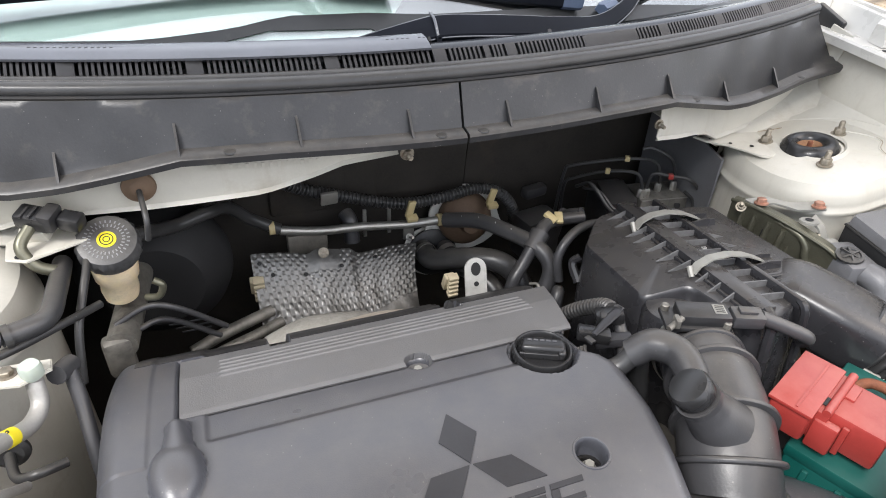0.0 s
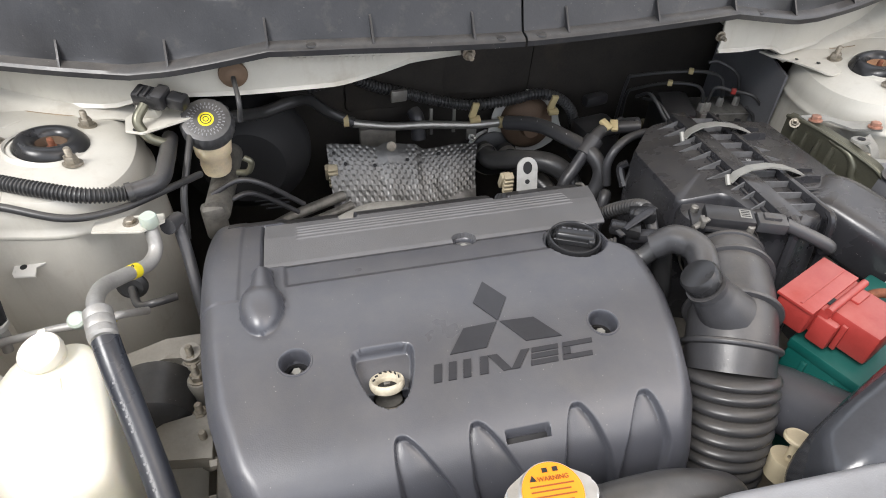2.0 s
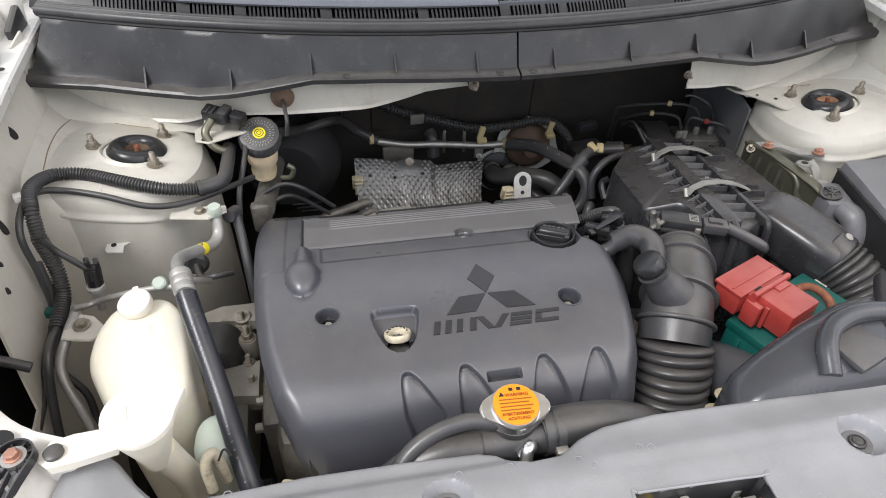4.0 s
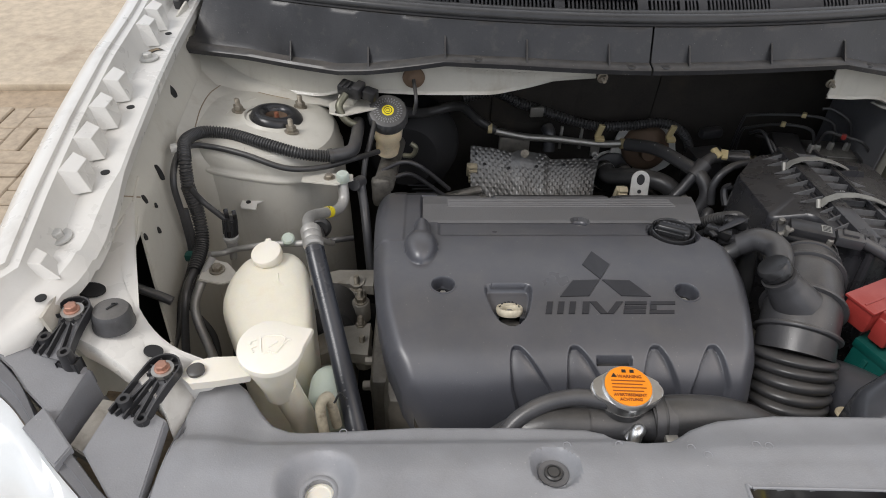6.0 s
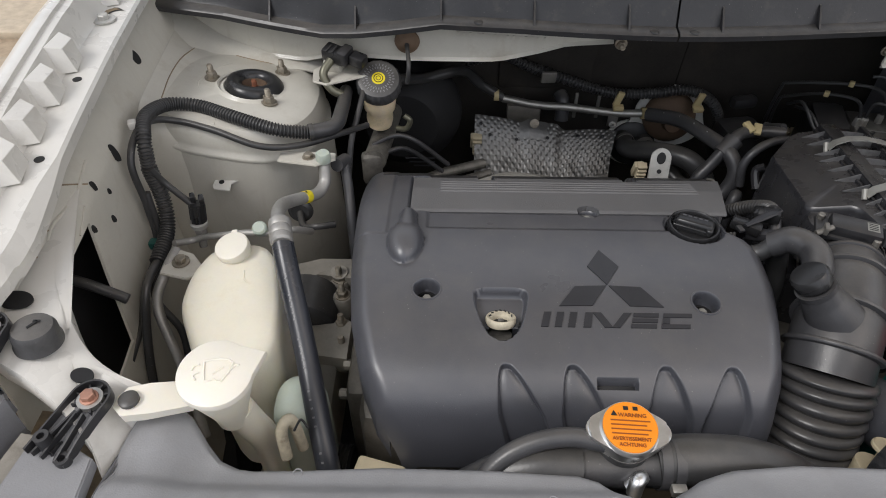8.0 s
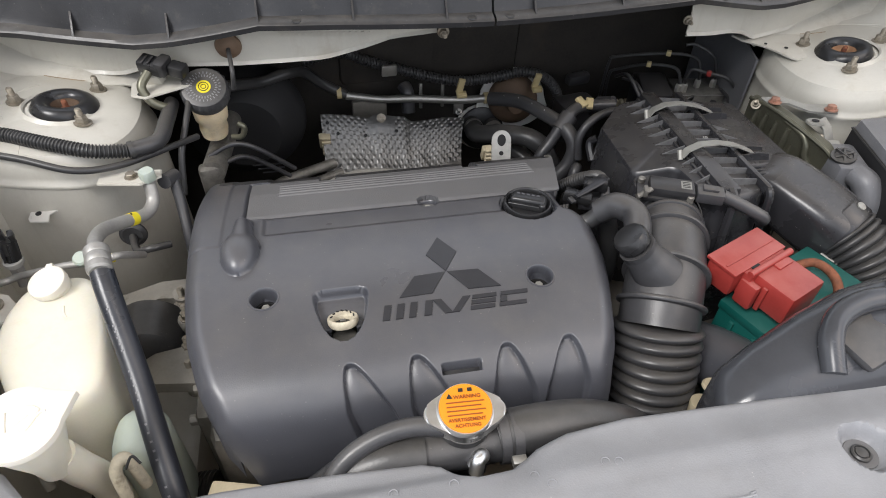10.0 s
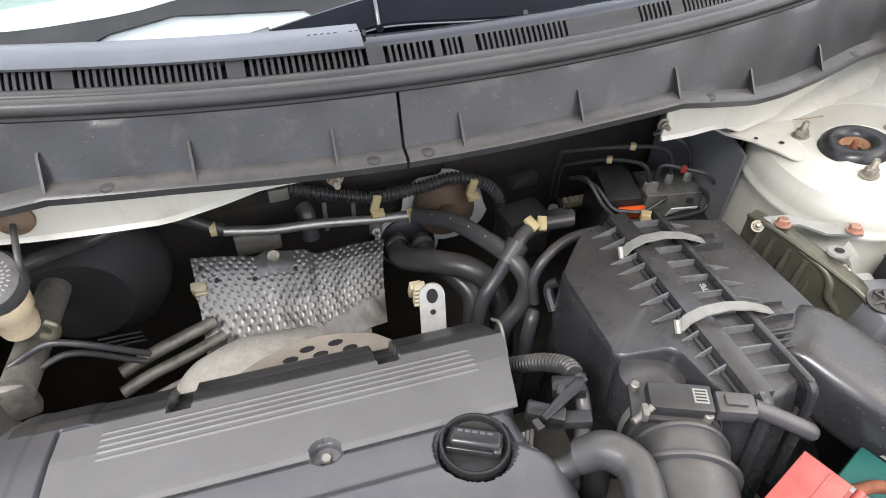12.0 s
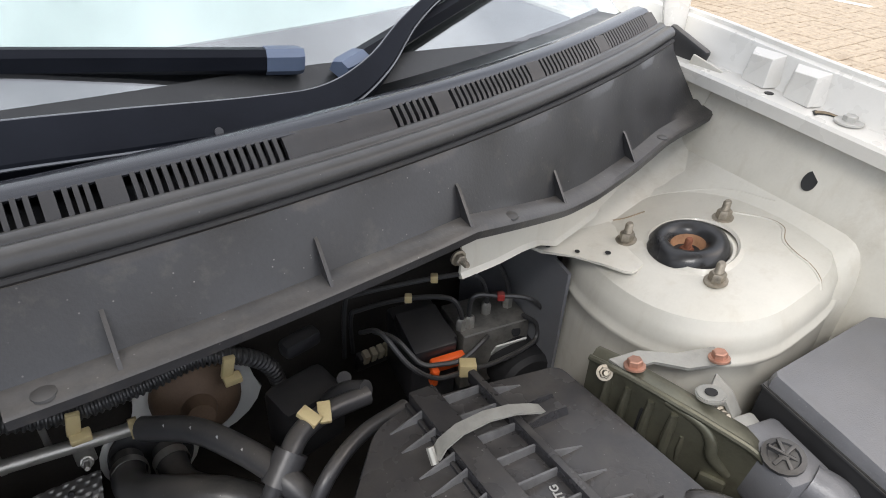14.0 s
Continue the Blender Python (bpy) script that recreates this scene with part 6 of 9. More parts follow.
def lamp_bracket(hx, hy, hz, feet):
    """A fan-shaped tray with a rim, long ribs and two tubular feet, bolted through its eye."""
    b = thing("headlamp_bracket", (hx, hy, hz - 0.02), "black ribbed plastic headlamp bracket with copper bolt", "bracket", group="headlamp brackets")
    hub = Vector((hx, hy, hz))
    ends = [Vector(f) for f in feet]
    d = (0.5 * (ends[0] + ends[1]) - hub).normalized()
    side = Vector((d.y, -d.x, 0)).normalized()
    ends.sort(key=lambda f: (f - hub).dot(side))
    r = 0.0150
    lo, hi = [hub - side * r, ends[0] - side * 0.004 + d * 0.004], [hub + side * r, ends[1] + side * 0.006 + d * 0.012]
    arch = [hub + r * (math.cos(a) * side - math.sin(a) * Vector((d.x, d.y, 0)).normalized()) for a in (math.pi * k / 14 for k in range(15))]
    edge_lo = [lo[0].lerp(lo[1], k / 6) + side * 0.002 * math.sin(math.pi * k / 6) for k in range(7)]
    edge_hi = [hi[0].lerp(hi[1], k / 6) for k in range(7)]
    up = Vector((0, 0, 0.0035))
    part("rim", wall_strip([p + up for p in edge_hi[::-1] + arch[1:-1] + edge_lo], 0.0095), "black", b)
    part("tray", shell([[p - up, p.lerp(q, 0.5) - up, q - up] for p, q in zip(edge_lo, edge_hi)], 0.002), "fuselid", b)
    part("tray_end", pl([(p.x, p.y) for p in arch], 0.002, pose(0, 0, hub.z - 0.0035)), "black", b)
    for u, v in ((0.36, 0.26), (0.60, 0.60), (0.66, 0.84)):
        a, c = hub.lerp(edge_lo[0].lerp(edge_hi[0], u), 0.8) + d * 0.012, edge_lo[6].lerp(edge_hi[6], v)
        part("rib", wall_strip([a.lerp(c, k / 5) + up * 0.6 for k in range(6)], 0.006), "black", b)
    for k in range(8):
        a = math.pi * (k + 0.5) / 4
        q = Vector((math.cos(a), math.sin(a), 0))
        part("spoke", wall_strip([hub + q * 0.0085 + up * 0.2, hub + q * 0.0135 + up * 0.2], 0.004, 0.0012), "black", b)
    part("washer_plate", lt([(0.0098, -0.003), (0.0098, 0.0012), (0.006, 0.0016)], pose(*hub), 24), "steel", b)
    part("bolt", hexbolt((hx, hy, hz + 0.001), 0.0055, 0.005, 0.0068), "redbolt", b, "copper coloured hexagon bolt")
    for f in ends:
        part("foot", lt([(0.0028, -0.004), (0.0028, 0.0045), (0.0056, 0.0045), (0.0062, -0.010), (0.0066, -0.018)], pose(*f), 18, cap=False), "black", b)
        part("foot_web", bx((f.x, f.y, f.z - 0.013), (0.017, 0.009, 0.010), (0, 0, math.degrees(math.atan2(side.y, side.x))), 0.0015), "black", b)
        part("foot_hole", lt([(0.0028, 0), (0.0028, 0.0005)], pose(f.x, f.y, f.z), 12), "ink", b)


lamp_bracket(-0.558, -0.470, 1.029, [(-0.580, -0.503, 1.027), (-0.5655, -0.5135, 1.014)])
lamp_bracket(-0.641, -0.431, 1.063, [(-0.657, -0.456, 1.053), (-0.634, -0.472, 1.051)])

# engine mount, belt pulley and brackets beside the cover
em = thing("engine_mount", (-0.43, -0.22, 0.75), "cast metal engine mount with bolts and black rubber bush", "engine mount")
part("arm", shell([[(-0.50, -0.155, 0.850), (-0.50, -0.182, 0.850)], [(-0.45, -0.150, 0.862), (-0.45, -0.178, 0.862)], [(-0.40, -0.150, 0.862), (-0.40, -0.185, 0.862)]], 0.016), "castarm", em)
part("arm", shell([[(-0.49, -0.255, 0.825), (-0.49, -0.29, 0.825)], [(-0.45, -0.248, 0.845), (-0.45, -0.29, 0.845)], [(-0.40, -0.244, 0.850), (-0.40, -0.30, 0.850)]], 0.018), "castarm", em)
part("bush", lt([(0.018, -0.034), (0.034, -0.032), (0.041, -0.026), (0.041, 0.026), (0.034, 0.032), (0.018, 0.034)], pose(-0.463, -0.214, 0.832, 90, 0, 0), 36), "rubber", em, "black rubber bush")
for x, y, z in ((-0.423, -0.178, 0.852), (-0.416, -0.206, 0.852), (-0.413, -0.245, 0.84), (-0.409, -0.275, 0.835)):
    part("boss", lt([(0.0125, -0.03), (0.0125, 0.0), (0.011, 0.002)], pose(x, y, z), 20), "castarm", em)
    part("bolt", hexbolt((x, y, z + 0.002), 0.0075, 0.008, 0.0095, stud=0.012), "nut", em)
part("upright", tb([(-0.424, -0.165, 0.82), (-0.423, -0.176, 0.865)], 0.011), "castarm", em)
for y in (-0.30, -0.34):
    part("case_bolt", hexbolt((-0.392, y, 0.84), 0.006, 0.01, 0.008, (0, -90, 0)), "castarm", em)

pu = thing("belt_pulley", (-0.42, -0.42, 0.62), "black ribbed drive belt round a steel pulley", "pulley")
part("wheel", lt([(0.02, -0.02), (0.06, -0.018), (0.065, -0.016), (0.065, 0.016), (0.06, 0.018), (0.02, 0.02)], pose(-0.41, -0.40, 0.70, 0, 90, 0), 40), "dark", pu)
part("belt", lt([(0.066, -0.012)] + [(0.0655 + 0.0015 * (i % 2), -0.011 + 0.0027 * i) for i in range(9)] + [(0.066, 0.012)], pose(-0.41, -0.40, 0.70, 0, 90, 0), 40), "rubber", pu)
part("bracket", bx((-0.35, -0.445, 0.85), (0.05, 0.03, 0.03), (0, 0, -15), 0.004), "beige", pu, "pale cast bracket")
gm = thing("cable_grommet", (-0.47, -0.14, 0.86), "black disc on the well floor, painting the shadow inside with cable on the strut tower", "grommet")
part("ring", lt([(0.004, 0.004), (0.012, 0.006), (0.0165, 0.003), (0.017, 0)], pose(-0.482, -0.092, 0.895, 80, 0, 0), 24), "rubber", gm)
part("cable", tb([(-0.482, -0.098, 0.895), (-0.47, -0.13, 0.90), (-0.45, -0.14, 0.91), (-0.43, -0.13, 0.905)], 0.0045), "rubber", gm)

fh = thing("fender_hose", (-0.66, -0.29, 0.9), "black ribbed drain hose through the inner wing opening", "hose")
part("hose", tb([(-0.72, -0.265, 0.945), (-0.68, -0.280, 0.955), (-0.646, -0.283, 0.940), (-0.630, -0.285, 0.932)], 0.0058), "rubber", fh)

# ---- right side of the bay ----
ab = thing("air_filter_box", (0.275, -0.03, 0.74), "black ribbed plastic air filter box with steel spring clips", "air filter box")
YAW = -4.0
mb = pose(0.276, -0.035, 0.943, -7, 1, YAW)


def abx(c, size, rot=(0, 0, 0), bevel=0.0, seg=2, taper=1.0):
    bm = bx(c, size, rot, bevel, seg, taper)
    bmesh.ops.transform(bm, matrix=mb, verts=bm.verts)
    return bm


def aline(pts, r, **k):
    return tb([mb @ Vector(p) for p in pts], r, **k)


out = [(-0.112, -0.102), (-0.060, -0.117), (-0.052, -0.168), (-0.034, -0.192), (0.027, -0.180), (0.036, -0.116), (0.108, -0.117), (0.108, 0.071), (-0.030, 0.093), (-0.074, 0.078), (-0.114, 0.030)]


def box_rings(rings_at, r):
    """Loops of the outline, scaled, one above the other; the side towards the engine falls away a little."""
    bm = bmesh.new()
    rings = []
    for k, z in rings_at:
        rings.append([mb @ Vector((p.x * k, p.y * k, z - (0.014 * float(sstep(-0.06, -0.112, np.array(p.x * k))) if z > -0.1 else 0))) for p in rounded(out, r, 4)])
    vs = grid(bm, rings, close_v=True)
    bm.faces.new(vs[-1]), bm.faces.new(vs[0])
    return bm


def fin(y, pts, w=0.0009):
    """A thin upright fin across the box at y: its outline in x and z."""
    bm = bmesh.new()
    k = len(pts)
    v = [bm.verts.new(mb @ Vector((x, y + d * w, z))) for d in (-1, 1) for x, z in pts]
    bm.faces.new(v[:k]), bm.faces.new(v[k:][::-1])
    for a in range(k):
        b = (a + 1) % k
        bm.faces.new((v[a], v[k + a], v[k + b], v[b]))
    return bm


part("body", box_rings(((1.06, -0.2), (1.03, -0.045), (1.0, -0.0075), (0.992, -0.0025), (0.975, 0.0), (0.4, 0.0005)), 0.011), "airbox", ab)
part("lid_band", abx((-0.0235, -0.049, 0.005), (0.023, 0.280, 0.014), bevel=0.0018), "airbox", ab)
part("lid_lip", abx((-0.0375, -0.049, 0.0005), (0.004, 0.276, 0.006), bevel=0.001), "airbox", ab)
part("split_bar", abx((0.0265, -0.047, 0.0045), (0.0075, 0.278, 0.013), bevel=0.002), "airbox", ab)
part("front_flange", aline([(0.0265, -0.180, 0.008), (0.0265, -0.190, 0.0), (0.026, -0.193, -0.03), (0.025, -0.195, -0.12)], 0.0048, sides=8), "airbox", ab)
part("front_flange", aline([(-0.0235, -0.186, 0.009), (-0.0235, -0.198, 0.0), (-0.024, -0.201, -0.03), (-0.025, -0.203, -0.12)], 0.006, sides=8), "airbox", ab)
# Ribs lighter than the box: wear, and the light their edges catch painted in
for y in (0.067, 0.045, 0.016, -0.002, -0.027, -0.052, -0.077, -0.108, -0.130, -0.152):
    part("rib", fin(y, ((-0.034, -0.002), (-0.064 + 0.012 * (y < -0.1), -0.0015), (-0.0345, 0.0105))), "ribedge", ab)
for i in range(10):
    y = 0.074 - 0.0262 * i
    part("cross_rib", fin(y, ((-0.013, -0.001), (0.024, -0.001), (0.024, 0.0075), (-0.013, 0.0095))), "ribedge", ab)
for y in (0.064, -0.018, -0.045, -0.071):
    part("rib", fin(y, ((0.029, -0.001), (0.061, -0.0005), (0.029, 0.0095))), "ribedge", ab)
for y in (0.024, -0.096):
    part("spring_clip", shell([[mb @ Vector((x, y + w, z)) for w in (-0.006, 0.006)] for x, z in ((-0.047, 0.006), (-0.041, 0.015), (-0.026, 0.0225), (-0.002, 0.0245), (0.022, 0.0205), (0.042, 0.013), (0.052, 0.008))], 0.0018), "clipm", ab, "bent steel spring clip")
    part("clip_eye", aline([(-0.049, y - 0.004, 0.002), (-0.049, y + 0.004, 0.012)], 0.0032, sides=8), "clipm", ab)
    for d in (-0.008, 0.010):
        part("clip_fork", fin(y + d, ((0.029, -0.001), (0.072, -0.001), (0.069, 0.0095), (0.052, 0.011), (0.029, 0.0075)), 0.0012), "airbox", ab)
    part("clip_seat", abx((0.062, y + 0.001, 0.002), (0.018, 0.018, 0.006), bevel=0.001), "airbox", ab)
part("print", text_mesh("HTG", 0.0085, mb @ pose(0.0125, -0.046, 0.0012, 0, 0, 80), 0.0003, 0.0002), "paleink", ab)
part("bulge", lt([(0.034, -0.06), (0.034, -0.018), (0.030, -0.009), (0.018, -0.005), (0.002, -0.003)], mb @ pose(-0.085, -0.125, -0.010), 32), "airbox", ab)
part("side_clip", aline([(-0.108, 0.045, -0.04), (-0.118, 0.047, -0.05), (-0.116, 0.03, -0.07)], 0.006, sides=8), "airbox", ab)

mf = thing("air_flow_sensor", (0.175, -0.21, 0.96), "black air flow sensor with white label and grey plug", "sensor")
mm = pose(0.168, -0.205, 0.977, 0, 0, -22)


def mbx(c, size, bevel=0.002):
    bm = bx(c, size, (0, 0, 0), bevel)
    bmesh.ops.transform(bm, matrix=mm, verts=bm.verts)
    return bm


part("housing", mbx((0, 0, 0), (0.052, 0.026, 0.013)), "black", mf)
part("flange", mbx((-0.008, 0, -0.008), (0.062, 0.034, 0.006)), "black", mf)
part("label", mbx((0.016, 0.001, 0.0067), (0.012, 0.014, 0.0006), 0), "clipm", mf, "white printed label")
for i in range(4):
    part("label_print", mbx((0.016, 0.0055 - i * 0.003, 0.0071), (0.009, 0.0012, 0.0003), 0), "ink", mf)
part("plug", mbx((0.044, -0.002, 0.0), (0.032, 0.021, 0.015), 0.003), "hose", mf, "grey plug with lock tab")
part("plug_lock", mbx((0.043, -0.002, 0.009), (0.018, 0.01, 0.004), 0.001), "hose", mf)
part("cable", tb([(0.222, -0.227, 0.977), (0.246, -0.240, 0.968), (0.268, -0.252, 0.958), (0.274, -0.245, 0.945)], 0.0075), "hose", mf)
for p in ((-0.034, 0.012), (0.022, -0.012)):
    part("screw", lt([(0.0042, -0.01), (0.0042, 0.0005), (0.003, 0.0016)], mm @ pose(*p, 0), 12), "dull", mf)

ih = thing("intake_hose", (0.11, -0.32, 0.76), "black ribbed rubber intake hose with clamp and spout", "intake hose")
C = [(0.176, -0.196, 0.922), (0.166, -0.226, 0.932), (0.150, -0.262, 0.935), (0.132, -0.298, 0.930), (0.118, -0.325, 0.918), (0.110, -0.345, 0.900)]
part("elbow", tb(C, [0.0385, 0.0395, 0.0415, 0.0432, 0.0436, 0.0440], sides=40), "hose", ih)
part("bellows", tb([(0.1105, -0.342, 0.903), (0.105, -0.362, 0.872), (0.101, -0.377, 0.838), (0.098, -0.389, 0.80), (0.095, -0.397, 0.745)], [0.0460, 0.0460, 0.0452, 0.0438, 0.0415], sides=44, ribs=0.0085, pitch=0.0125), "hose", ih)
line = smoothed(C, 8)
for i, r in ((6, 0.0415), (9, 0.0428), (14, 0.0462), (24, 0.0488), (33, 0.0490)):
    d = (line[i + 1] - line[i - 1]).normalized()
    part("ridge", lt([(r - 0.004, -0.0034), (r - 0.0008, -0.0022), (r, -0.0006), (r, 0.0006), (r - 0.0008, 0.0022), (r - 0.004, 0.0034)], look(line[i], line[i] + d), 40), "hose", ih)
d = (line[4] - line[2]).normalized()
part("clamp", lt([(0.0438, -0.0045), (0.0446, -0.0045), (0.0446, 0.0045), (0.0438, 0.0045)], look(line[3], line[3] + d), 40, cap=False), "steel", ih, "steel band clamp")
part("clamp_screw", tb([(0.122, -0.212, 0.976), (0.142, -0.206, 0.98), (0.154, -0.2, 0.978)], 0.0032), "dull", ih)
part("clamp_ear", bx((0.133, -0.209, 0.98), (0.005, 0.012, 0.010), (0, 0, -20), 0.001), "dull", ih)
part("spout", tb([(0.112, -0.312, 0.95), (0.094, -0.305, 0.97), (0.082, -0.300, 0.985)], [0.028, 0.021, 0.018], sides=28), "hose", ih, "angled breather spout")
part("spout_collar", lt([(0.0198, -0.003), (0.0198, 0.003)], look((0.084, -0.301, 0.983), (0.07, -0.296, 1.0)), 28), "hose", ih)
part("spout_cap", lt([(0.0182, 0), (0.0186, 0.011), (0.0165, 0.0145), (0.010, 0.016), (0.002, 0.0162)], look((0.080, -0.299, 0.988), (0.09, -0.303, 0.975)), 28), "capblack", ih, "dark glossy spout cap")

pv = thing("breather_hose", (0.075, -0.23, 0.93), "moulded black breather hose from cover to intake", "hose")
part("hose", tb([(0.032, -0.200, 0.948), (0.042, -0.219, 0.950), (0.060, -0.225, 0.957), (0.074, -0.226, 0.972)], 0.0098, sides=18), "rubber", pv)
part("elbow", tb([(0.070, -0.225, 0.970), (0.086, -0.232, 0.984), (0.098, -0.252, 0.988), (0.092, -0.278, 0.990), (0.082, -0.294, 0.99)], [0.0138, 0.0150, 0.0150, 0.0145, 0.0135], sides=20), "hose", pv)
part("lower_hose", tb([(0.082, -0.218, 0.965), (0.094, -0.214, 0.93), (0.105, -0.215, 0.88), (0.1, -0.22, 0.82)], 0.0125, sides=18), "rubber", pv)
part("clip", lt([(0.0128, -0.004), (0.0128, 0.004)], look((0.037, -0.21, 0.95), (0.045, -0.221, 0.951)), 18), "steel", pv)

wh = thing("injector_loom", (0.08, -0.12, 0.9), "taped black wiring with silver foil sleeve", "wiring loom")
part("conduit", tb([(0.085, -0.070, 0.88), (0.100, -0.095, 0.912), (0.112, -0.120, 0.935), (0.112, -0.138, 0.944)], 0.0085, ribs=0.002, pitch=0.005), "rubber", wh)
part("connector", bx((0.098, -0.152, 0.950), (0.030, 0.017, 0.014), (0, -8, -22), 0.0025), "capblack", wh, "black plug wrapped in clear film")
part("connector", bx((0.068, -0.170, 0.948), (0.034, 0.015, 0.013), (0, 4, -28), 0.0025), "capblack", wh)
part("connector", bx((0.088, -0.177, 0.940), (0.040, 0.013, 0.012), (0, -6, -18), 0.0025), "gloss", wh)
for c, r in (((0.110, -0.150, 0.956), 20), ((0.087, -0.157, 0.957), -30), ((0.056, -0.181, 0.953), 15)):
    part("latch", bx(c, (0.007, 0.011, 0.004), (0, 0, r), 0.0012), "black", wh)
part("film", tb([(0.116, -0.142, 0.950), (0.104, -0.156, 0.9585), (0.084, -0.166, 0.957), (0.062, -0.178, 0.956)], [0.004, 0.0055, 0.005, 0.003], sides=8, flat=0.5), "gloss", wh, "shiny black taped sleeve")
for k in range(3):
    part("branch", tb([(0.052 - 0.004 * k, -0.180, 0.945), (0.046 - 0.003 * k, -0.192, 0.944 - 0.002 * k), (0.040, -0.204 - 0.003 * k, 0.940)], 0.0022), "rubber", wh)
part("branch", tb([(0.112, -0.150, 0.94), (0.108, -0.17, 0.93), (0.094, -0.195, 0.928), (0.085, -0.215, 0.935)], 0.007), "hose", wh)
part("steel_stay", tb([(0.078, -0.02, 0.90), (0.082, -0.035, 0.905), (0.08, -0.07, 0.88)], 0.0020), "dull", wh)

dc = thing("air_duct", (0.37, -0.2, 0.85), "black plastic air duct with ribbed hose to the fender", "air duct")
DUCT = smoothed([mb @ Vector((0.072, -0.108, -0.030)), (0.350, -0.165, 0.928), (0.366, -0.193, 0.922), (0.384, -0.220, 0.914), (0.40, -0.24, 0.905)], 6)
rows = []
for i, p in enumerate(DUCT):
    t = (DUCT[min(i + 1, len(DUCT) - 1)] - DUCT[max(i - 1, 0)]).normalized()
    sx = t.cross(Vector((0, 0, 1))).normalized()
    k = i / (len(DUCT) - 1)
    a, b, e = 0.039 + 0.009 * k, 0.029 + 0.012 * k, 5.5 - 3.0 * k * k
    rows.append([p + sx * superell(a, b, e, 2 * math.pi * j / 40)[0] + sx.cross(t) * superell(a, b, e, 2 * math.pi * j / 40)[1] for j in range(40)])
bm = bmesh.new()
vs = grid(bm, rows, close_v=True)
bm.faces.new(vs[0]), bm.faces.new(vs[-1])
part("duct", bm, "airbox", dc)
for d, h in ((-0.118, 0.0), (-0.126, -0.0005), (-0.134, -0.001)):
    part("flange", abx((0.073, d, -0.029 + h), (0.077, 0.0035, 0.058), bevel=0.0015), "airbox", dc)
part("collar", lt([(0.0435, -0.01), (0.0455, -0.008), (0.0455, 0.012), (0.0435, 0.016)], look((0.397, -0.236, 0.907), (0.37, -0.19, 0.922)), 36), "airbox", dc)
part("ribbed_hose", tb([(0.402, -0.243, 0.904), (0.418, -0.272, 0.888), (0.432, -0.30, 0.86), (0.44, -0.325, 0.82), (0.44, -0.34, 0.77)], 0.043, sides=36, ribs=0.006, pitch=0.0092), "rubber", dc)
part("wire_clip", tb([(0.375, -0.285, 0.895), (0.36, -0.262, 0.90), (0.357, -0.245, 0.91), (0.365, -0.235, 0.925)], 0.0015, sides=6), "steel", dc)
part("plug", lt([(0.0055, 0), (0.0055, 0.0015), (0.003, 0.002)], pose(0.408, -0.245, 0.9505, 20, 10, 0), 18), "clipm", dc, "small white plug")
for i, (a, b) in enumerate(((0.0, 0.0), (0.006, 0.003), (0.003, -0.006), (0.009, -0.002), (0.012, 0.004))):
    part("paint_mark", lt([(0.0022, 0), (0.002, 0.0005)], pose(0.345 + a, -0.203 + b, 0.944 - 0.3 * abs(a - 0.005) * 0.2, 40, -30, 0), 10), "whitelabel", dc)

bt = thing("battery", (0.30, -0.37, 0.68), "dark green car battery with bright red terminal cover", "battery")
part("case", bx((0.310, -0.377, 0.80), (0.165, 0.19, 0.20), (0, 0, 23), 0.006), "green", bt, "dark green battery case")
for i in range(7):
    part("case_bead", bx((0.2085 + 0.0108 * i, -0.4075 - 0.0255 * i + 0.075, 0.872), (0.004, 0.012, 0.034), (0, 0, 23), 0.0012), "green", bt)
part("case_lid", bx((0.310, -0.377, 0.897), (0.167, 0.192, 0.014), (0, 0, 23), 0.003), "green", bt)
mr = pose(0.237, -0.322, 0.934, 0, 0, 23)


def rbx(c, size, bevel=0.003, rot=(0, 0, 0)):
    bm = bx(c, size, rot, bevel)
    bmesh.ops.transform(bm, matrix=mr, verts=bm.verts)
    return bm


red = part("terminal_cover", rbx((0.004, -0.024, 0.0), (0.056, 0.050, 0.040), 0.004), "red", bt, "red plastic terminal cover")
part("cover_back", rbx((-0.006, 0.026, 0.004), (0.082, 0.036, 0.034), 0.004), "red", red)
part("cover_lip", rbx((-0.006, 0.0265, 0.021), (0.087, 0.039, 0.004), 0.001), "red", red)
part("cover_step", rbx((0.000, 0.003, 0.004), (0.068, 0.012, 0.034), 0.002), "red", red)
part("cover_hinge", tb([mr @ Vector((-0.034, 0.000, 0.0225)), mr @ Vector((0.036, 0.000, 0.0225))], 0.004, sides=10), "red", red)
part("cover_tongue", rbx((0.014, -0.004, 0.0205), (0.024, 0.016, 0.004), 0.0015), "red", red)
part("cover_groove", rbx((-0.006, 0.022, 0.0236), (0.080, 0.0022, 0.0012), 0), "red", red)
part("side_rib", rbx((-0.032, -0.004, -0.004), (0.010, 0.022, 0.034), 0.003), "red", red)
part("side_rib", rbx((-0.026, -0.018, -0.004), (0.004, 0.006, 0.034), 0.0015), "red", red)
part("cover_slot", rbx((-0.018, 0.0055, 0.0228), (0.012, 0.003, 0.0008), 0), "dark", red)
part("case_print", bx((0.345, -0.425, 0.9055), (0.03, 0.006, 0.0006), (0, 0, 20)), "paleink", bt)
for i in range(4):
    part("case_rib", bx((0.2045 + 0.0117 * i, -0.394 - 0.0276 * (i - 0.9) + 0.025, 0.862 - 0.0), (0.004, 0.006, 0.05), (0, 0, 23), 0.001), "green", bt)
part("terminal_clamp", bx((0.30, -0.30, 0.905), (0.02, 0.03, 0.02), (0, 0, 30), 0.004), "steel", bt)
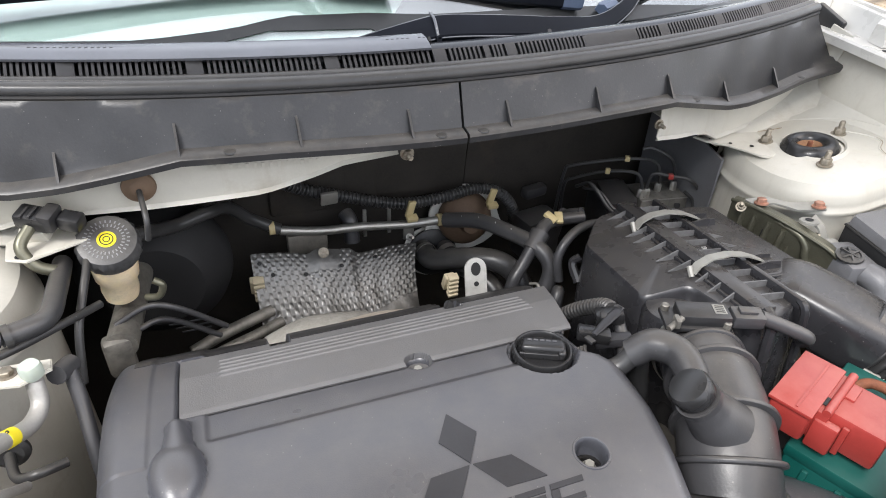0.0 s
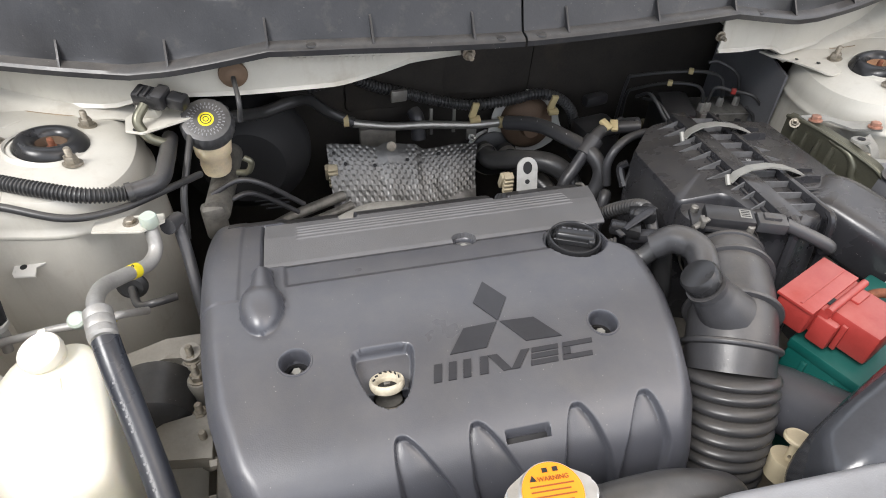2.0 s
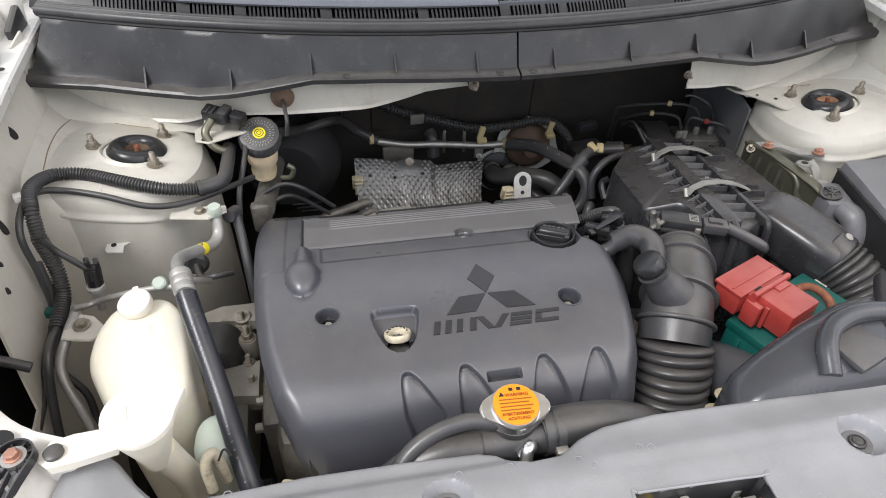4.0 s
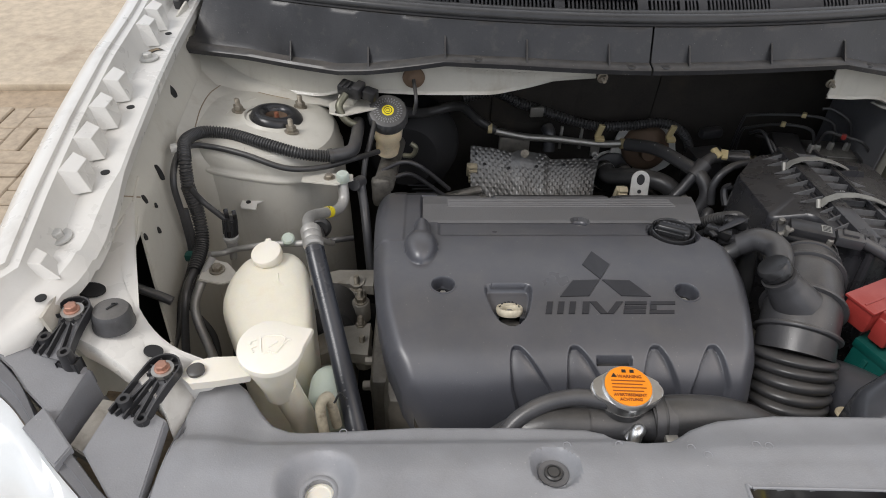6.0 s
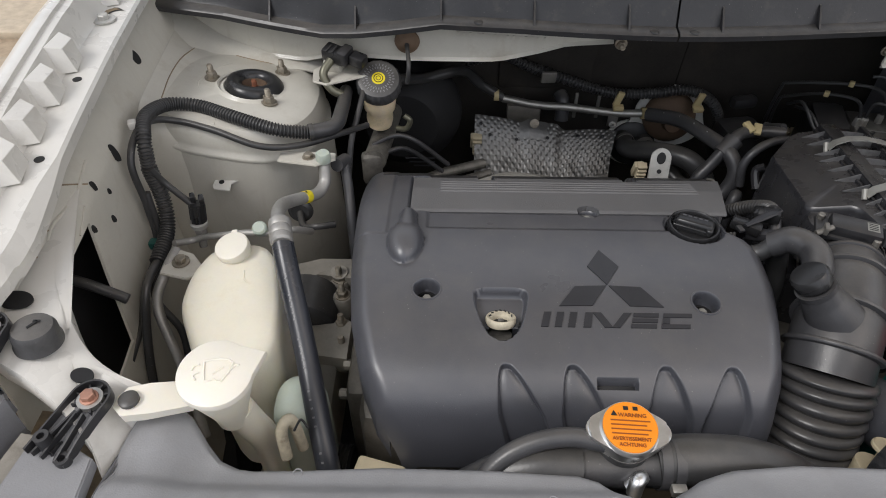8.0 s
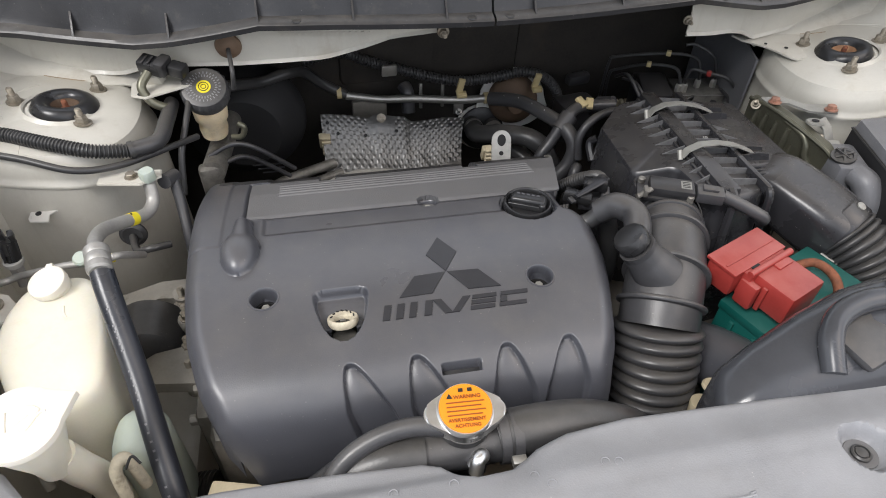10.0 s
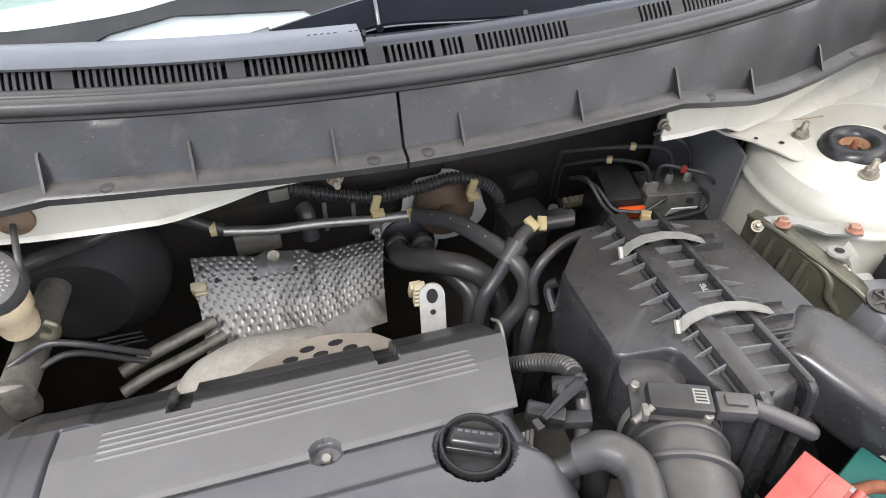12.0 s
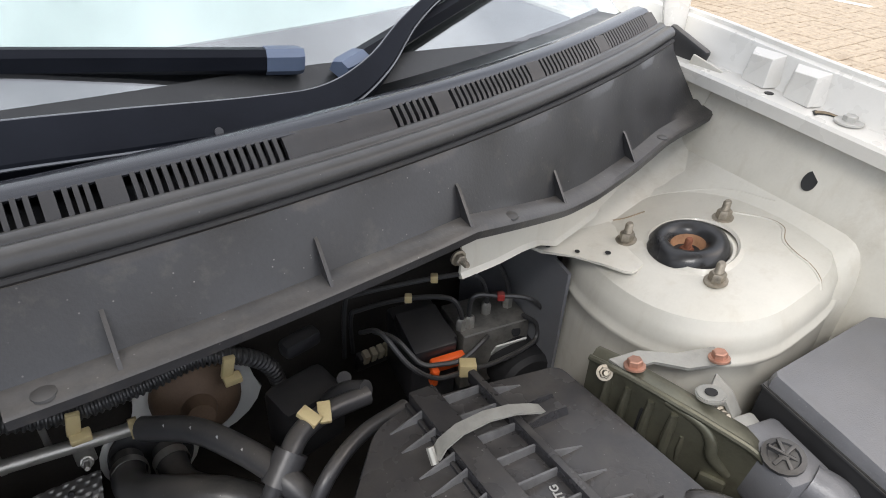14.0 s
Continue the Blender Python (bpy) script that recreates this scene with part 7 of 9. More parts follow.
part("positive_cable", tb([(0.30, -0.29, 0.905), (0.325, -0.30, 0.92), (0.335, -0.33, 0.915), (0.33, -0.36, 0.88)], 0.0055), "rust", bt, "dusty red cable")

rt = thing("resonator_tank", (0.26, -0.46, 0.85), "glossy black blow-moulded resonator tank with moulded grip", "resonator")
bm = bmesh.new()
rings = []
for u, z0, z1, a, b in ((0.0, 0.90, 0.975, -0.5, -0.455), (0.006, 0.885, 0.985, -0.505, -0.447), (0.03, 0.87, 0.998, -0.51, -0.435), (0.08, 0.86, 1.012, -0.51, -0.415), (0.13, 0.86, 1.02, -0.51, -0.40), (0.17, 0.86, 1.022, -0.51, -0.395), (0.24, 0.86, 1.018, -0.51, -0.39), (0.30, 0.87, 1.0, -0.505, -0.395)):
    row = []
    for j in range(28):
        q = superell(0.5, 0.5, 3.4, 2 * math.pi * j / 28)
        y, z = (a + b) / 2 + q[0] * (b - a), (z0 + z1) / 2 + q[1] * (z1 - z0)
        row.append((0.098 + u + 0.35 * (y + 0.45) * (1 - u / 0.3), y, z + 0.15 * (y + 0.45)))
    rings.append(row)
vs = grid(bm, rings, close_v=True)
bm.faces.new(vs[0]), bm.faces.new(vs[-1])
part("tank", bm, "tankblack", rt)
part("grip", tb([(0.176, -0.492, 1.004), (0.184, -0.466, 1.018), (0.200, -0.449, 1.023), (0.224, -0.440, 1.026), (0.25, -0.438, 1.027), (0.28, -0.442, 1.026)], 0.0105, sides=16), "tankblack", rt, "moulded grip bar")
part("strut", tb([(0.30, -0.40, 1.03), (0.275, -0.44, 1.02), (0.262, -0.475, 1.005)], 0.013, sides=14), "black", rt)
part("pocket", bx((0.222, -0.470, 1.0135), (0.060, 0.044, 0.010), (6, 0, 20), 0.005), "hose", rt, "grey recessed pocket")
part("low_duct", tb([(0.165, -0.33, 0.835), (0.19, -0.36, 0.845), (0.205, -0.40, 0.86), (0.215, -0.44, 0.88)], [0.034, 0.036, 0.037, 0.037], sides=24), "cover", rt, "black rubber duct")

ck = thing("fluid_dipstick", (0.146, -0.42, 0.82), "cream plastic fluid dipstick knob on a narrow stem", "dipstick")
mk = pose(0.146, -0.42, 0.880, -14, 10, 0)
part("head", lt([(0.012, 0), (0.0138, 0.001), (0.0138, 0.0035), (0.0125, 0.005), (0.0115, 0.0042), (0.001, 0.0045)], mk, 28), "beige", ck)
part("stem", lt([(0.0050, -0.024), (0.0046, -0.004), (0.008, 0.0)], mk, 16), "beige", ck)
part("foot", lt([(0.0165, -0.046), (0.0172, -0.030), (0.0180, -0.026), (0.0176, -0.022), (0.015, -0.0215), (0.0062, -0.023)], mk, 28), "beige", ck)
part("pin", tb([mk @ Vector((-0.006, -0.003, -0.017)), mk @ Vector((0.006, 0.003, -0.017))], 0.0016, sides=6), "nut", ck)

# relay bracket and control box on the right
ob_ = thing("relay_bracket", (0.45, -0.06, 0.8), "olive zinc steel bracket bolted to the strut tower", "bracket")
RIM = [(0.398, 0.004, 0.955), (0.402, -0.03, 0.962), (0.411, -0.07, 0.963), (0.426, -0.104, 0.956), (0.442, -0.136, 0.944), (0.452, -0.150, 0.915)]
rim_line = smoothed(RIM, 6)
part("plate", shell([[p, p + Vector((0.003, 0.002, -0.05)), p + Vector((0.012, 0.006, -0.15))] for p in rim_line], 0.003, up=(-1, 0, 0)), "olive", ob_)
part("rolled_rim", tb(rim_line[::2], 0.003, sides=8, n=2), "olive", ob_)
part("top_flange", shell([[p + Vector((0.001, 0, 0)), p + Vector((0.012, 0.005, 0.001)), p + Vector((0.022, 0.009, -0.004))] for p in rim_line[:-6]], 0.003), "olive", ob_)
part("stay", shell([[(0.405, -0.028, 0.963), (0.402, -0.012, 0.964)], [(0.43, -0.036, 0.967), (0.428, -0.02, 0.968)], [(0.455, -0.054, 0.962), (0.458, -0.036, 0.963)], [(0.488, -0.07, 0.966), (0.49, -0.05, 0.967)]], 0.003), "clipm", ob_, "grey steel stay")
for x, y, z in ((0.412, -0.031, 0.966), (0.482, -0.062, 0.966)):
    part("bolt", hexbolt((x, y, z), 0.0065, 0.006, 0.009, (-10, 0, 0)), "redbolt", ob_, "copper coloured bolt")
for x, y, z in ((0.458, -0.092, 0.94), (0.395, -0.016, 0.955)):
    part("stud", hexbolt((x, y, z), 0.005, 0.005, 0.007, (30, -40, 0), 0.01), "nut", ob_)
part("ear", pl([(0.012 * math.cos(radians(a)), 0.012 * math.sin(radians(a))) for a in range(0, 360, 20)], 0.003, pose(0.444, -0.083, 0.965, -10, 0, 0), 0.001), "clipm", ob_)
part("ear_hole", lt([(0.005, 0), (0.005, 0.0006)], pose(0.444, -0.083, 0.9656, -10, 0, 0), 16), "dark", ob_)
part("slot", bx((0.4095, -0.052, 0.915), (0.006, 0.007, 0.05), (0, 4, 14), 0.0015), "dark", ob_)
for y, h in ((-0.085, 0.03), (-0.02, 0.05)):
    x = float(np.interp(-y, [0.03, 0.07, 0.104], [0.402, 0.411, 0.426]))
    part("pressed_bead", tb([(x + 0.0035, y, 0.93), (x + 0.0045, y, 0.93 - h / 2), (x + 0.006, y, 0.93 - h)], [0.003, 0.0045, 0.003], flat=0.6), "olive", ob_)
part("slot", lt([(0.004, 0), (0.004, 0.001)], pose(0.4345, -0.105, 0.888, 0, -75, 14), 14), "dark", ob_)
for k in (4, 7, 10, 13):
    q = rim_line[k]
    part("flute", tb([q + Vector((0.001, 0, -0.012)), q + Vector((0.000, 0, -0.04)), q + Vector((0.004, 0.002, -0.10))], [0.004, 0.0062, 0.005], sides=10, flat=0.7), "olive", ob_)
part("raised_ridge", tb([(0.413, -0.066, 0.957), (0.424, -0.092, 0.951), (0.427, -0.104, 0.940), (0.428, -0.109, 0.925), (0.438, -0.121, 0.909)], [0.0035, 0.005, 0.005, 0.005, 0.0035], sides=10), "olive", ob_)
part("corner_plate", shell([[(0.422, -0.088, 0.955), (0.428, -0.098, 0.90), (0.432, -0.100, 0.86)], [(0.434, -0.116, 0.949), (0.437, -0.119, 0.90), (0.440, -0.120, 0.86)], [(0.448, -0.136, 0.938), (0.447, -0.137, 0.90), (0.449, -0.138, 0.86)]], 0.003, up=(-1, -0.5, 0)), "olive", ob_)
part("foot", bx((0.437, -0.112, 0.893), (0.014, 0.022, 0.016), (0, 0, 24), 0.003), "olive", ob_)
part("side_stay", shell([[(0.452, -0.078, 0.962), (0.470, -0.070, 0.962)], [(0.456, -0.092, 0.955), (0.474, -0.086, 0.953)], [(0.458, -0.104, 0.940), (0.476, -0.098, 0.938)]], 0.0025), "clipm", ob_, "grey steel stay")
rl = thing("relay_housing", (0.455, -0.145, 0.88), "grey black plastic relay housing with round lock disc", "relay box")
part("box", bx((0.462, -0.142, 0.92), (0.042, 0.06, 0.055), (0, 0, -12), 0.006), "fuselid", rl)
part("disc", lt([(0.012, 0), (0.016, 0.001), (0.016, 0.004), (0.012, 0.0045), (0.011, 0.003), (0.004, 0.003), (0.004, 0.005), (0.001, 0.005)], pose(0.452, -0.147, 0.948, 0, -12, 0), 16), "rubber", rl, "round slotted lock disc")
for i in range(3):
    part("disc_spoke", bx((0.452, -0.147, 0.9525), (0.026, 0.003, 0.002), (0, -12, 60 * i), 0.0005), "rubber", rl)
part("boot", tb([(0.462, -0.165, 0.935), (0.468, -0.185, 0.93), (0.47, -0.20, 0.91), (0.47, -0.21, 0.88)], [0.016, 0.018, 0.017, 0.014]), "fuselid", rl)
part("back_plug", bx((0.466, -0.112, 0.932), (0.022, 0.026, 0.022), (10, 0, -12), 0.004), "clipm", rl, "grey steel stay")

fb = thing("fuse_box", (0.56, -0.19, 0.85), "dark grey plastic fuse box with sloped lid", "fuse box")
top = [(0.496, -0.098), (0.645, -0.101), (0.656, -0.11), (0.643, -0.193), (0.615, -0.29), (0.475, -0.30), (0.473, -0.225)]
bm = bmesh.new()
rings = []
for k, z in ((1.0, 0.9605), (1.0, 0.9635), (0.99, 0.971), (0.975, 0.974), (0.5, 0.975)):
    pts = []
    for a in range(len(top)):
        p, q = Vector(top[a]), Vector(top[(a + 1) % len(top)])
        pts += [p.lerp(q, t) for t in (0.03, 0.5, 0.97)]
    cx, cy = 0.555, -0.2
    rings.append([(cx + (p.x - cx) * k, cy + (p.y - cy) * k, z - 0.04 * max(0, -0.14 - p.y) * (z > 0.966)) for p in pts])
vs = grid(bm, rings, close_v=True)
bm.faces.new(vs[-1]), bm.faces.new(vs[0])
part("lid", bm, "fuselid", fb)
# Lower case coloured near-black for the shadow on the box's steep sides
for name, za, zb, k in (("lower_case", 0.80, 0.957, 1.005), ("lid_flange", 0.957, 0.960, 1.02)):
    part(name, pl([(0.555 + (x - 0.555) * k, -0.2 + (y + 0.2) * k) for x, y in top][::-1], zb - za, pose(0, 0, zb), 0.001), "dark" if za < 0.9 else "rubber", fb)
part("hinge_mark", bx((0.556, -0.108, 0.967), (0.05, 0.006, 0.006), bevel=0.002), "fuselid", fb)
rd = thing("bonnet_prop_rod", (0.655, -0.2, 0.8), "grey painted bonnet prop rod in a rubber bush", "prop rod")
part("rod", tb([(0.672, -0.170, 0.990), (0.660, -0.180, 0.990), (0.640, -0.198, 0.993), (0.60, -0.228, 0.992), (0.56, -0.262, 0.990), (0.50, -0.31, 0.985), (0.44, -0.36, 0.98), (0.39, -0.44, 0.97)], 0.0042), "steel", rd)
part("bush", lt([(0.004, 0.006), (0.009, 0.005), (0.0105, 0.0)], pose(0.668, -0.174, 0.990, 0, -90, 0), 20), "rubber", rd)

# ---- behind the engine ----
hs = thing("heat_shield", (-0.12, 0.15, 0.72), "dimpled aluminium exhaust heat shield with round tab", "heat shield")
NX, NZ = 352, 136


def shield(u, v):
    """u along the shield, v from its top edge down."""
    x = -0.241 + 0.256 * u
    v = v * (0.98 - 0.16 * u)
    tx = 0.010 * math.sin(u * 5) - 0.012 * u
    y = 0.222 + 0.012 * u - 0.018 * v - 0.10 * v * v - 0.012 * math.sin(u * 3.1)
    z = 0.848 - 0.040 * u - 0.10 * v + 0.004 * math.sin(u * 9)
    z += 0.012 * float(sstep(0.62, 0.55, np.array(u))) * float(sstep(0.30, 0.38, np.array(u))) * (1 - v)
    return Vector((x + tx * v, y, z))


verts, faces = [], []
for j in range(NZ + 1):
    for i in range(NX + 1):
        u, v = i / NX, j / NZ
        p = shield(u, v)
        e = 0.004
        n = (shield(min(u + e, 1), v) - shield(max(u - e, 0), v)).cross(shield(u, min(v + e, 1)) - shield(u, max(v - e, 0))).normalized()
        if n.y > 0:
            n = -n
        dim = math.cos(math.pi * u * 44) * math.cos(math.pi * v * 17)
        area = 1 if not (0.30 < u < 0.5 and v < 0.3) and not (v > 0.95 - 0.22 * u) else 0.1
        dent = 0.004 * math.exp(-((u - 0.47) / 0.10) ** 2 - ((v - 0.62) / 0.16) ** 2) + 0.003 * math.exp(-((u - 0.75) / 0.05) ** 2 - ((v - 0.6) / 0.2) ** 2)
        p = p + n * (0.0011 * (max(dim, 0.0) - 0.25) * area - dent)
        p = p + Vector((0, 0, 0.001 * noise.noise((u * 14, v * 8, 0))))
        verts.append(p)
for j in range(NZ):
    for i in range(NX):
        k = j * (NX + 1) + i
        faces.append((k, k + 1, k + NX + 2, k + NX + 1))
me = bpy.data.meshes.new("sheet")
me.from_pydata(verts, [], faces)
bm = bmesh.new()
bm.from_mesh(me)
bpy.data.meshes.remove(me)
part("sheet", bm, "foil", hs, smooth=60)
for u, v in ((0.04, 0.14), (0.28, 0.30), (0.5, 0.24), (0.9, 0.14), (0.72, 0.12), (0.1, 0.3)):
    p = shield(u, v)
    part("rivet_hole", lt([(0.0028, -0.003), (0.0028, 0.003)], pose(p.x, p.y - 0.003, p.z + 0.001, 60, 0, 0), 12), "dark", hs)
p = shield(0.4, 0.06)
part("tab_bolt", lt([(0.007, 0), (0.008, 0.003), (0.004, 0.004)], pose(p.x, p.y - 0.004, p.z + 0.002, 60, 0, 0), 18), "nut", hs)
part("skirt", shell([[shield(u, 1.0), shield(u, 1.0) + Vector((0, -0.03, -0.012)), shield(u, 1.0) + Vector((0, -0.035, -0.05))] for u in np.linspace(0.05, 0.9, 14)], 0.0012), "dull", hs, "plain dull lower skirt")

hk = thing("lifting_hook", (0.022, 0.02, 0.83), "white zinc steel lifting eye with two holes", "lifting hook")
ol = [(-0.0145, -0.055), (0.0145, -0.055), (0.0145, 0.012)] + [(0.0145 * math.cos(radians(a)), 0.012 + 0.0145 * math.sin(radians(a))) for a in range(15, 180, 15)] + [(-0.0145, 0.012)]
mh = pose(0.026, 0.028, 0.886, 68, 0, -6)
part("plate", pl(ol, 0.004, mh, 0.0008), "zinc", hk)
part("hole", pl([(0.0065 * math.cos(radians(a)), 0.012 + 0.009 * math.sin(radians(a))) for a in range(0, 360, 20)], 0.0008, mh @ pose(0, 0, 0.0006)), "dark", hk)
part("hole", pl([(0.0034 * math.cos(radians(a)), -0.008 + 0.0034 * math.sin(radians(a))) for a in range(0, 360, 30)], 0.0008, mh @ pose(0, 0, 0.0006)), "dark", hk)

gs = thing("manifold_flange", (-0.11, 0.03, 0.80), "pale perforated metal manifold flange behind the cover", "manifold")
ol = [(-0.200, 0.000), (-0.012, 0.000), (-0.018, 0.022), (-0.034, 0.036), (-0.052, 0.042), (-0.076, 0.048), (-0.099, 0.050), (-0.134, 0.047), (-0.165, 0.036), (-0.193, 0.021)]
mg = pose(-0.003, 0.0145, 0.832)
part("plate", puck(ol, 0.004, mg, 0.0012), "flange", gs)
for x, y in ((-0.135, 0.024), (-0.115, 0.034), (-0.101, 0.023), (-0.082, 0.035), (-0.067, 0.023)):
    part("hole", pl([(x + 0.0088 * math.cos(radians(a)), y + 0.0042 * math.sin(radians(a)) + 0.05 * 0.0088 * math.cos(radians(a))) for a in range(0, 360, 20)], 0.0008, mg @ pose(0, 0, 0.0006)), "dark", gs)
part("cat_shell", tb([(-0.264, 0.060, 0.773), (-0.237, 0.064, 0.780), (-0.192, 0.070, 0.784), (-0.157, 0.072, 0.779), (-0.11, 0.085, 0.762)], [0.022, 0.036, 0.044, 0.046, 0.045], sides=24), "ash", gs, "dull grey manifold shell")
st = thing("steering_rods", (-0.28, 0.1, 0.72), "dull grey metal rods behind the engine", "pipe")
for pts, r in (([(-0.335, 0.112, 0.785), (-0.302, 0.126, 0.79), (-0.265, 0.143, 0.79), (-0.225, 0.162, 0.788)], 0.0085), ([(-0.332, 0.082, 0.785), (-0.299, 0.096, 0.79), (-0.257, 0.113, 0.79), (-0.215, 0.138, 0.785)], 0.0075), ([(-0.34, 0.06, 0.77), (-0.30, 0.075, 0.775), (-0.25, 0.095, 0.775)], 0.004)):
    part("rod", tb(pts, r), "dull", st)
for p in ((-0.236, 0.20, 0.815), (0.038, 0.13, 0.81), (0.305, 0.25, 0.80)):
    tg = thing("terminal_block", (p[0], p[1], p[2] - 0.03), "cream plastic stacked pipe clip", "clip", group="cream clips")
    for i in range(5):
        part("lug", bx((p[0] + (0.0095 * i if p[0] > 0.2 else 0), p[1] - 0.0, p[2] - (0 if p[0] > 0.2 else 0.0075 * i)), (0.0075 if p[0] > 0.2 else 0.016, 0.012, 0.018 if p[0] > 0.2 else 0.0058), (20, 0, 0), 0.0015), "beige", tg)
    part("body", bx((p[0] + (0.019 if p[0] > 0.2 else -0.004), p[1] + 0.008, p[2] - 0.012), (0.055 if p[0] > 0.2 else 0.016, 0.012, 0.03), (20, 0, 0), 0.002), "rubber" if p[0] > 0.2 else "beige", tg)

hd = thing("heater_hoses", (0.1, 0.12, 0.7), "bundle of black rubber heater hoses crossing behind the engine", "hose")
part("upper_hose", tb([(0.058, 0.222, 0.852), (0.097, 0.180, 0.868), (0.127, 0.130, 0.872), (0.146, 0.085, 0.874), (0.157, 0.060, 0.855), (0.149, 0.050, 0.827), (0.127, 0.045, 0.796), (0.119, 0.040, 0.74)], 0.0118, sides=18), "hose", hd)
part("heater_hose", tb([(0.036, 0.262, 0.775), (0.036, 0.215, 0.785), (0.069, 0.165, 0.815), (0.106, 0.130, 0.826), (0.131, 0.110, 0.810), (0.139, 0.090, 0.780), (0.145, 0.080, 0.70)], 0.0165, sides=20), "rubber", hd)
part("heater_hose", tb([(0.075, 0.262, 0.77), (0.078, 0.215, 0.768), (0.101, 0.185, 0.765), (0.121, 0.150, 0.751), (0.119, 0.130, 0.72), (0.115, 0.120, 0.67)], 0.0155, sides=20), "rubber", hd)
part("cross_hose", tb([(0.245, 0.128, 0.880), (0.202, 0.125, 0.884), (0.171, 0.110, 0.890), (0.150, 0.092, 0.884), (0.125, 0.080, 0.852), (0.105, 0.070, 0.826), (0.094, 0.060, 0.77)], 0.0095, sides=16), "hose", hd)
part("sleeve", tb([(0.158, 0.099, 0.886), (0.138, 0.086, 0.868)], 0.0145, sides=18), "hose", hd)
part("thin_hose", tb([(0.263, 0.090, 0.890), (0.212, 0.070, 0.906), (0.173, 0.050, 0.905), (0.154, 0.040, 0.882), (0.155, 0.030, 0.85)], 0.0065), "hose", hd)
part("low_hose", tb([(0.157, 0.03, 0.80), (0.15, 0.02, 0.84), (0.135, 0.0, 0.80), (0.12, -0.02, 0.74)], 0.009), "hose", hd)
for p, q in (((0.036, 0.243, 0.778), (0.036, 0.215, 0.786)), ((0.075, 0.245, 0.769), (0.078, 0.215, 0.768))):
    part("hose_clamp", lt([(0.0175, -0.005), (0.0182, -0.005), (0.0182, 0.005), (0.0175, 0.005)], look(p, q), 24, cap=False), "steel", hd)
for i in range(5):
    a = smoothed([(0.058, 0.222, 0.852), (0.097, 0.180, 0.868), (0.127, 0.130, 0.872), (0.146, 0.085, 0.874)], 8)[4 + i * 4]
    part("print", bx((a.x - 0.003, a.y - 0.006, a.z + 0.0098), (0.002, 0.005, 0.0006), (40, 10, 30)), "paleink", hd)
for x, y, z, rz in ((0.197, 0.118, 0.893, -20), (0.182, 0.116, 0.898, 30)):
    part("tag", bx((x, y, z), (0.012, 0.02, 0.006), (20, 0, rz), 0.001), "tagm", hd, "cream tape tag")

bl = thing("heater_bulkhead_seal", (0.1, 0.27, 0.78), "brown rubber bulkhead boot on a pale gasket plate", "rubber boot")
part("gasket", pl([(0.062 * math.cos(radians(a)) * (1 if math.sin(radians(a)) > -0.2 else 1.15), 0.058 * math.sin(radians(a))) for a in range(0, 360, 15)], 0.003, pose(0.117, 0.284, 0.810, 75, 0, -6), 0.0008), "whitelabel", bl, "pale gasket plate")
part("boot", lt([(0.047, 0), (0.046, 0.008), (0.041, 0.016), (0.03, 0.024), (0.018, 0.03), (0.014, 0.045)], pose(0.117, 0.281, 0.812, 78, 0, -6), 32), "brown", bl)
part("gasket", pl([(0.05 * math.cos(radians(a)), 0.045 * math.sin(radians(a))) for a in range(0, 360, 15)], 0.003, pose(0.060, 0.283, 0.752, 75, 0, -6), 0.0008), "whitelabel", bl)
part("lower_boot", lt([(0.043, 0), (0.042, 0.004), (0.034, 0.008), (0.012, 0.010)], pose(0.060, 0.279, 0.753, 78, 0, -6), 32), "rubber", bl)

lw = thing("firewall_loom", (0, 0.27, 0.85), "black conduit wiring loom clipped along the firewall", "wiring loom")
part("conduit", tb([(-0.259, 0.245, 0.935), (-0.20, 0.26, 0.94), (-0.151, 0.268, 0.915), (-0.096, 0.265, 0.897), (-0.039, 0.258, 0.881), (0.009, 0.250, 0.875), (0.071, 0.252, 0.876), (0.122, 0.256, 0.880), (0.163, 0.253, 0.868), (0.195, 0.258, 0.83), (0.205, 0.26, 0.77)], 0.0085, ribs=0.0022, pitch=0.006), "rubber", lw)
for x, y, z in ((0.007, 0.241, 0.874), (0.148, 0.246, 0.870)):
    part("clip", bx((x, y, z - 0.004), (0.012, 0.006, 0.03), (10, 10, 0), 0.0015), "tagm", lw, "cream loom clip")
    part("clip_base", bx((x + 0.002, y - 0.002, z - 0.02), (0.018, 0.012, 0.008), (10, 0, 0), 0.0015), "tagm", lw)
part("square_clip", bx((-0.117, 0.25, 0.905), (0.026, 0.006, 0.022), (10, 0, 4), 0.002), "steel", lw, "grey square clip")
for x in (-0.06, -0.02):
    part("stay", bx((x, 0.268, 0.84), (0.006, 0.004, 0.05), bevel=0.001), "steel", lw)
part("pipe_stub", tb([(-0.09, 0.275, 0.86), (-0.085, 0.262, 0.852), (-0.085, 0.25, 0.82)], 0.012), "hose", lw)
part("bracket", bx((-0.155, 0.245, 0.838), (0.06, 0.012, 0.035), (0, 0, 3), 0.003), "block", lw)

pm = thing("vacuum_valve", (0.2, 0.2, 0.74), "black solenoid valve cluster on the firewall", "solenoid valve")
part("body", bx((0.205, 0.19, 0.82), (0.07, 0.05, 0.075), (0, 0, 10), 0.01), "black", pm)
part("stub", tb([(0.222, 0.165, 0.85), (0.232, 0.15, 0.872), (0.245, 0.13, 0.885)], 0.0095), "hose", pm)
part("stub", tb([(0.25, 0.20, 0.80), (0.246, 0.185, 0.845), (0.243, 0.175, 0.862)], 0.0075), "hose", pm)
part("cap", bx((0.225, 0.245, 0.865), (0.045, 0.02, 0.02), (0, 0, 12), 0.006), "black", pm)

